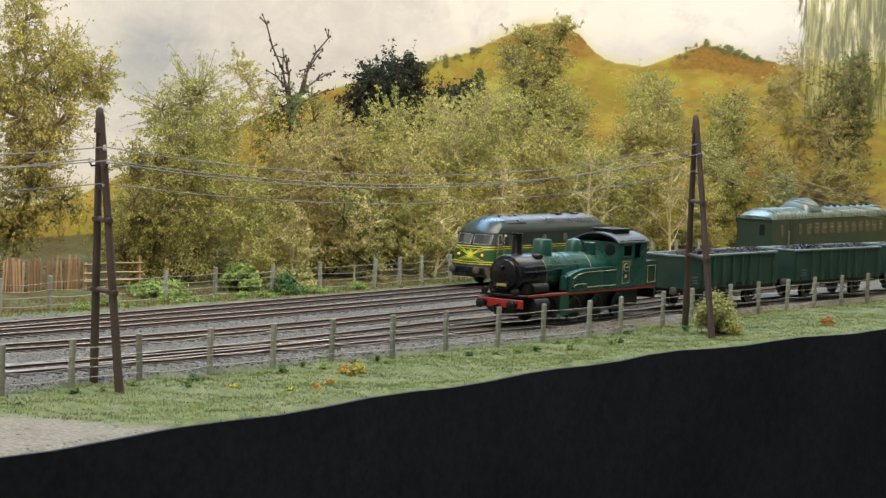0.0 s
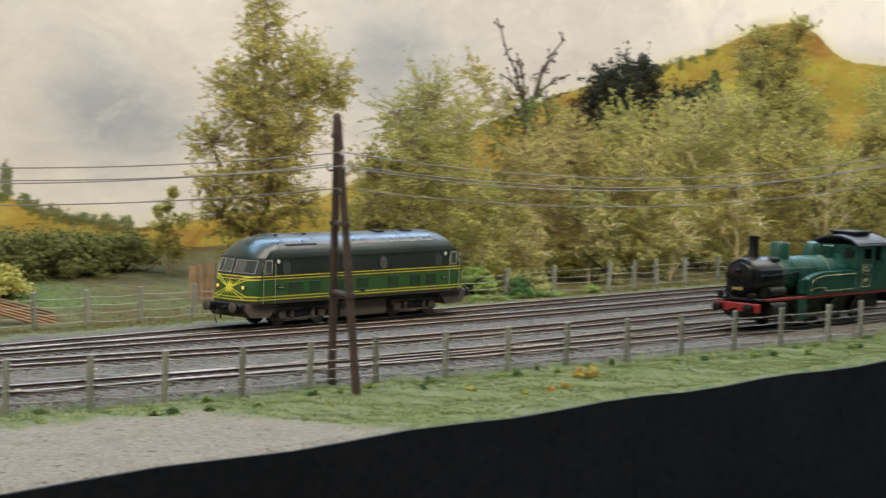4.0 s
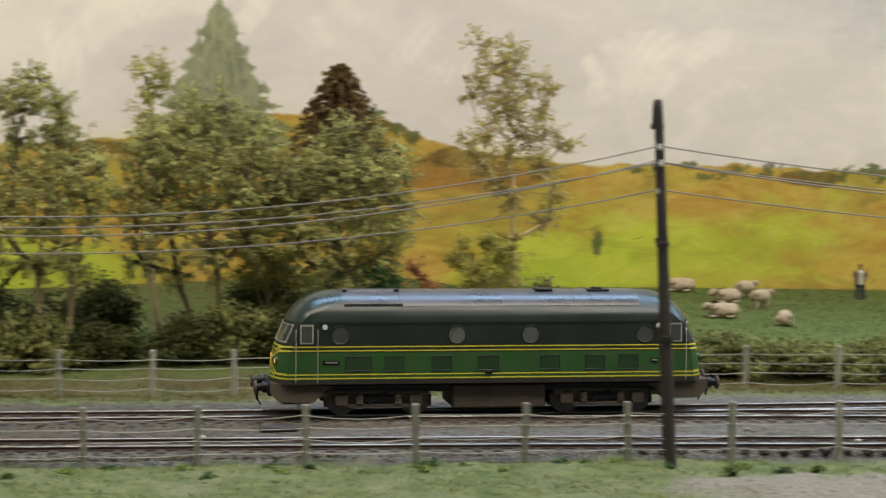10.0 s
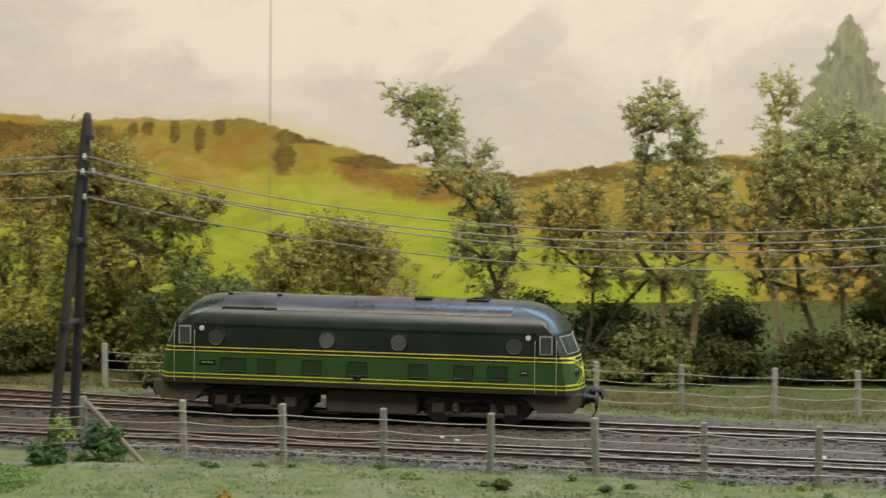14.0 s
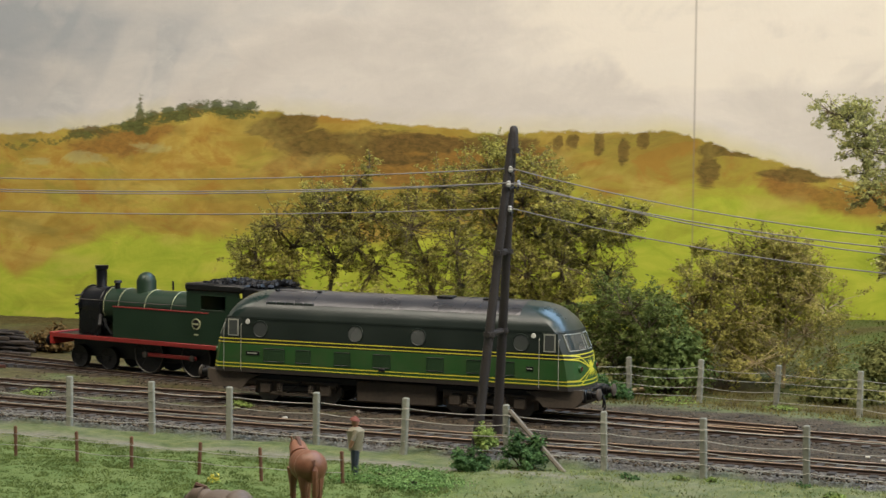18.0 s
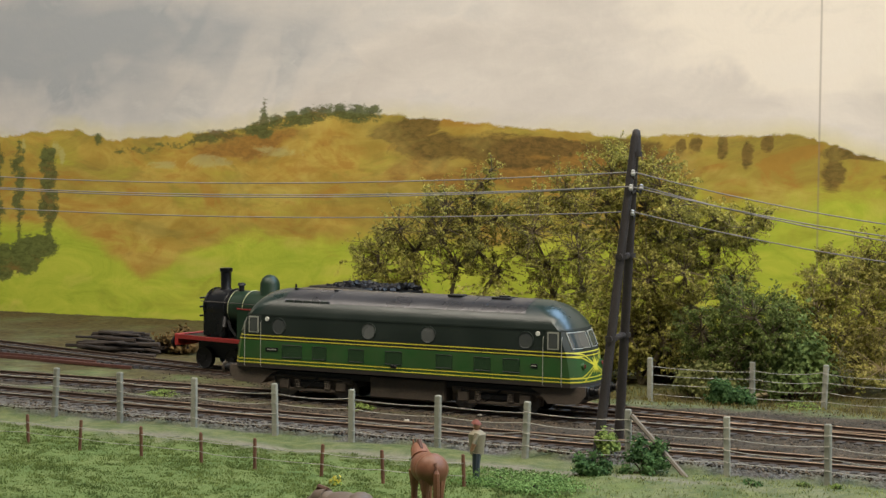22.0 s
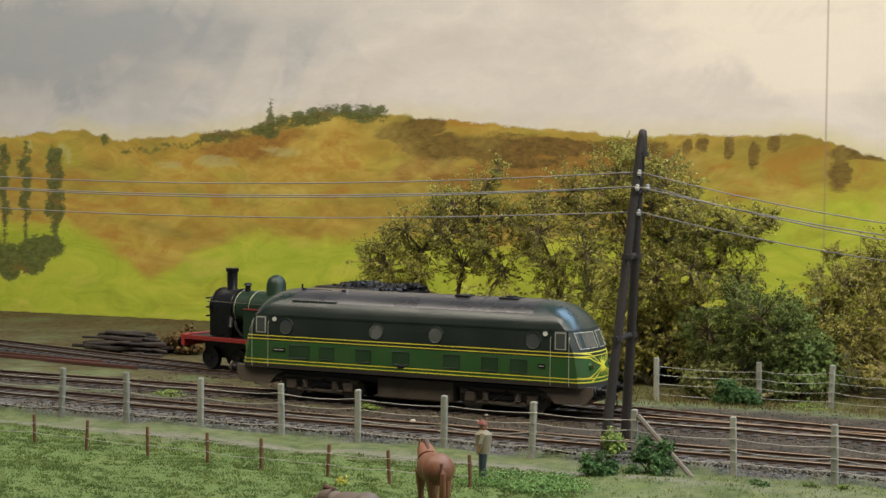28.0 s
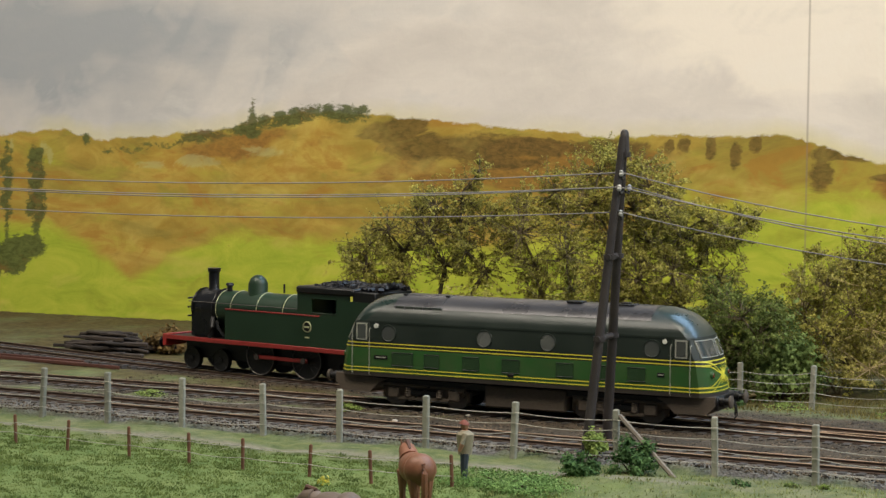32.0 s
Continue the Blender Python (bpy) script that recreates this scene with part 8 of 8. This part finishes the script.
for x, y, w, mat, lab in ((1128, 490, 8, FLOWERRED, "clump of bright red flowers"), (705, 540, 6, FLOWERORANGE, "tuft of orange flowers"), (-232, 880, 3, FLOWERRED, "few red berries"), (672, 524, 3, FLOWERORANGE, "tuft of orange flowers"),
                          (655, 518, 3, FLOWERORANGE, "tuft of orange flowers"), (628, 540, 3, FLOWERYELLOW, "tuft of yellow flowers"), (640, 520, 3, FLOWERYELLOW, "tuft of yellow flowers"), (786, 545, 3, FLOWERYELLOW, "tuft of yellow flowers"),
                          (-150, 602, 4, FLOWERORANGE, "tuft of orange flowers"), (-300, 598, 3, FLOWERYELLOW, "tuft of yellow flowers")):
    e = thing("flowers", at(x, y, ground_z(x, y)), lab + " in the grass", "flowers", "flowers in the verge")
    c = np.abs(rs_f.normal(size=(int(26 * w), 3))) * np.array([w * 0.3, w * 0.3, w * 0.32]) * np.where(rs_f.rand(int(26 * w), 3) < 0.5, 1, -1)
    c[:, 2] = np.abs(c[:, 2])
    flakes("blossom", c, 1.1, rs_f, mat, e)
    flakes("foliage", c * np.array([1.2, 1.2, 0.7]), 1.2, rs_f, LEAF["bright"], e)
rs_s = np.random.RandomState(44)
PEBBLE = material("pale_stone_chip", (0.45, 0.42, 0.36), 0.9, objvar=0.3)
for k in range(26):
    x = rs_s.uniform(-450, 700)
    y = float(fence_y(x)) + rs_s.uniform(8, 120)
    pb = part("stone_chip", Shape().box(0, 0, 0, rs_s.uniform(1.2, 2.6), rs_s.uniform(1, 2), 1.0, 0.3), PEBBLE)
    pb.matrix_basis = at(x, y, -1.4, rs_s.uniform(0, 180))
    tagged(pb, "loose pale stone chip on the ballast", "stone", "loose stones")

# ---- short grass ----
GRASSMAT = material("static_grass", (0.155, 0.19, 0.066), 0.9, island=0.25, tint=(0.30, 0.32, 0.13), spec=0.1, big=40, bigvar=0.25)


def grass_field(name, x0, x1, y0f, y1f, n, h, seed, mat, label, only=None):
    rs = np.random.RandomState(seed)
    x = rs.uniform(x0, x1, n)
    y = y0f(x) + (y1f(x) - y0f(x)) * rs.rand(n)
    i = np.clip(((x + 1090) / 3130 * (GX.shape[0] - 1)).astype(int), 0, GX.shape[0] - 2)
    fe = front_edge(x)
    t = np.clip((y - fe) / (1128 - fe), 0, 1) ** (1 / 1.15)
    j = np.clip((t * (GX.shape[1] - 1)).astype(int), 0, GX.shape[1] - 2)
    keep = rs.rand(n) < GRASSY[i, j] * (1.0 if only else 0.5 + 0.5 * (fbm(x, y, 25, 8) > -0.15))
    x, y, z = x[keep], y[keep], GZ[i, j][keep]
    n = len(x)
    hh = h * rs.uniform(0.4, 1.25, n)
    a = rs.uniform(0, 2 * math.pi, n)
    w = 0.24 * rs.uniform(0.6, 1.4, n)
    lx, ly = rs.normal(0, 0.45, n) * hh, rs.normal(0, 0.45, n) * hh
    v = np.empty((n, 3, 3))
    v[:, 0] = np.stack([x - np.cos(a) * w, y - np.sin(a) * w, z - 0.3], -1)
    v[:, 1] = np.stack([x + np.cos(a) * w, y + np.sin(a) * w, z - 0.3], -1)
    v[:, 2] = np.stack([x + lx, y + ly, z + hh], -1)
    me = bpy.data.meshes.new(name)
    me.vertices.add(3 * n)
    me.vertices.foreach_set("co", (v.reshape(-1) * MM).astype(np.float32))
    me.loops.add(3 * n)
    me.loops.foreach_set("vertex_index", np.arange(3 * n, dtype=np.int32))
    me.polygons.add(n)
    me.polygons.foreach_set("loop_start", np.arange(0, 3 * n, 3, dtype=np.int32))
    me.polygons.foreach_set("loop_total", np.full(n, 3, dtype=np.int32))
    me.update(calc_edges=True)
    me.validate()
    return tagged(part(name, me, mat), label, "grass", kind="stuff")


PADDOCK = material("paddock_grass", (0.12, 0.172, 0.05), 0.9, island=0.12, tint=(0.185, 0.225, 0.072), spec=0.1, big=40, bigvar=0.2)
ROUGHGRASS = material("dry_rough_grass", (0.125, 0.107, 0.032), 0.9, island=0.3, tint=(0.225, 0.19, 0.068), spec=0.1, big=40, bigvar=0.25)
MEADOW = material("meadow_grass", (0.078, 0.104, 0.03), 0.9, island=0.2, tint=(0.125, 0.148, 0.045), spec=0.1, big=40, bigvar=0.2)
for gm in (GRASSMAT, PADDOCK, ROUGHGRASS, MEADOW):
    add_translucency(gm, 0.4)
grass_field("grass", -240, 1400, lambda x: front_edge(x) + 1, lambda x: fence_y(x) + 3, 170000, 0.95, 1, GRASSMAT, "short sage-green flock grass along the verge")
grass_field("grass", -720, -220, lambda x: front_edge(x) + 25, lambda x: fence_y(x) - 30, 170000, 0.7, 2, PADDOCK, "bright green grass of the paddock", True)
grass_field("grass", -480, 1600, lambda x: back_fence_y(x) - 26, lambda x: back_fence_y(x) + 42, 90000, 2.0, 3, ROUGHGRASS, "rough dry grass along the back fence")
grass_field("grass", -180, 760, lambda x: back_fence_y(x) + 40, lambda x: back_fence_y(x) * 0 + 1125, 64000, 1.6, 4, MEADOW, "dark green meadow grass")


# ---- loose ballast ----
def stones(name, x0, x1, n, seed, label):
    """Small angular stones strewn between the front fence and the back fence."""
    rs = np.random.RandomState(seed)
    x = rs.uniform(x0, x1, n)
    y = fence_y(x) + 3 + (back_fence_y(x) - 24 - fence_y(x)) * rs.rand(n) ** 1.4
    z = np.full(n, -2.1)
    for lx, ly in (MAIN, FRONT, MIDDLE, THIRD, SPUR):
        inside = (x > lx[0]) & (x < lx[-1])
        off = np.abs(y - np.interp(x, lx, ly))
        keep = ~(inside & (np.abs(off - 8.25) < 1.6))
        x, y, z, off = x[keep], y[keep], z[keep], off[keep]
    n = len(x)
    z = z + rs.uniform(-0.35, 0.15, n)
    c = np.stack([x, y, z], -1)
    r = rs.uniform(0.45, 1.05, (n, 1, 1))
    v = rs.normal(size=(n, 4, 3))
    v = v / np.linalg.norm(v, axis=2, keepdims=True) * r * np.array([1, 1, 0.7])
    v = v + c[:, None, :]
    base = np.arange(n)[:, None] * 4
    tri = np.concatenate([base + np.array(q) for q in ((0, 1, 2), (0, 2, 3), (0, 3, 1), (1, 3, 2))], axis=1).reshape(-1)
    m = len(tri) // 3
    me = bpy.data.meshes.new(name)
    me.vertices.add(4 * n)
    me.vertices.foreach_set("co", (v.reshape(-1) * MM).astype(np.float32))
    me.loops.add(3 * m)
    me.loops.foreach_set("vertex_index", tri.astype(np.int32))
    me.polygons.add(m)
    me.polygons.foreach_set("loop_start", np.arange(0, 3 * m, 3, dtype=np.int32))
    me.polygons.foreach_set("loop_total", np.full(m, 3, dtype=np.int32))
    me.update(calc_edges=True)
    me.validate()
    return tagged(part(name, me, STONEGREY if x0 > 0 else STONEBROWN, None, "", False), label, "ballast", kind="stuff")


STONEGREY = material("grey_ballast_stone", (0.15, 0.138, 0.12), 0.9, island=0.55, spec=0.2)
STONEBROWN = material("brown_ballast_stone", (0.10, 0.076, 0.052), 0.9, island=0.75, spec=0.2)
stones("ballast", -520, 90, 30000, 5, "loose dark brown ballast stones round the sleepers")
stones("ballast", 90, 1000, 26000, 6, "loose grey ballast stones round the sleepers")



# ---- what moves ----
def motions():
    rows = []
    for t, x in ((0, 1211.5), (0.5, 1152), (1, 1094), (1.5, 1037.5), (2, 1010), (2.5, 954.5), (4.5, 713.1), (5, 656.8), (5.5, 600.5), (6, 550.2), (6.5, 501.8), (7, 453.7), (7.5, 405.5), (8, 357.8),
                 (8.5, 309.2), (9, 260.1), (9.5, 210), (10, 159.7), (10.5, 109.5), (11, 63), (11.5, 22.4), (12, -13.4), (12.5, -43), (13, -72.5), (13.5, -102), (14, -131), (14.5, -158), (15, -185),
                 (15.5, -211.5), (17.5, -286.5), (18, -301.3), (18.5, -316.4), (19, -331.5), (19.5, -342), (20, -346.7), (20.5, -349.8), (21, -352.6), (21.5, -353.5), (27.5, -353.5), (28, -353), (28.5, -349.6),
                 (29, -346.6), (29.5, -339.8), (30, -326), (30.5, -312.5), (31, -306.7), (31.5, -302.9), (32, -292.4)):
        ya, yb = line_y(MAIN, x - 45), line_y(MAIN, x + 45)
        rows.append((t, at(x, (ya + yb) / 2, 0, math.degrees(math.atan2(yb - ya, 90)))))
    walk(diesel, rows)


motions()
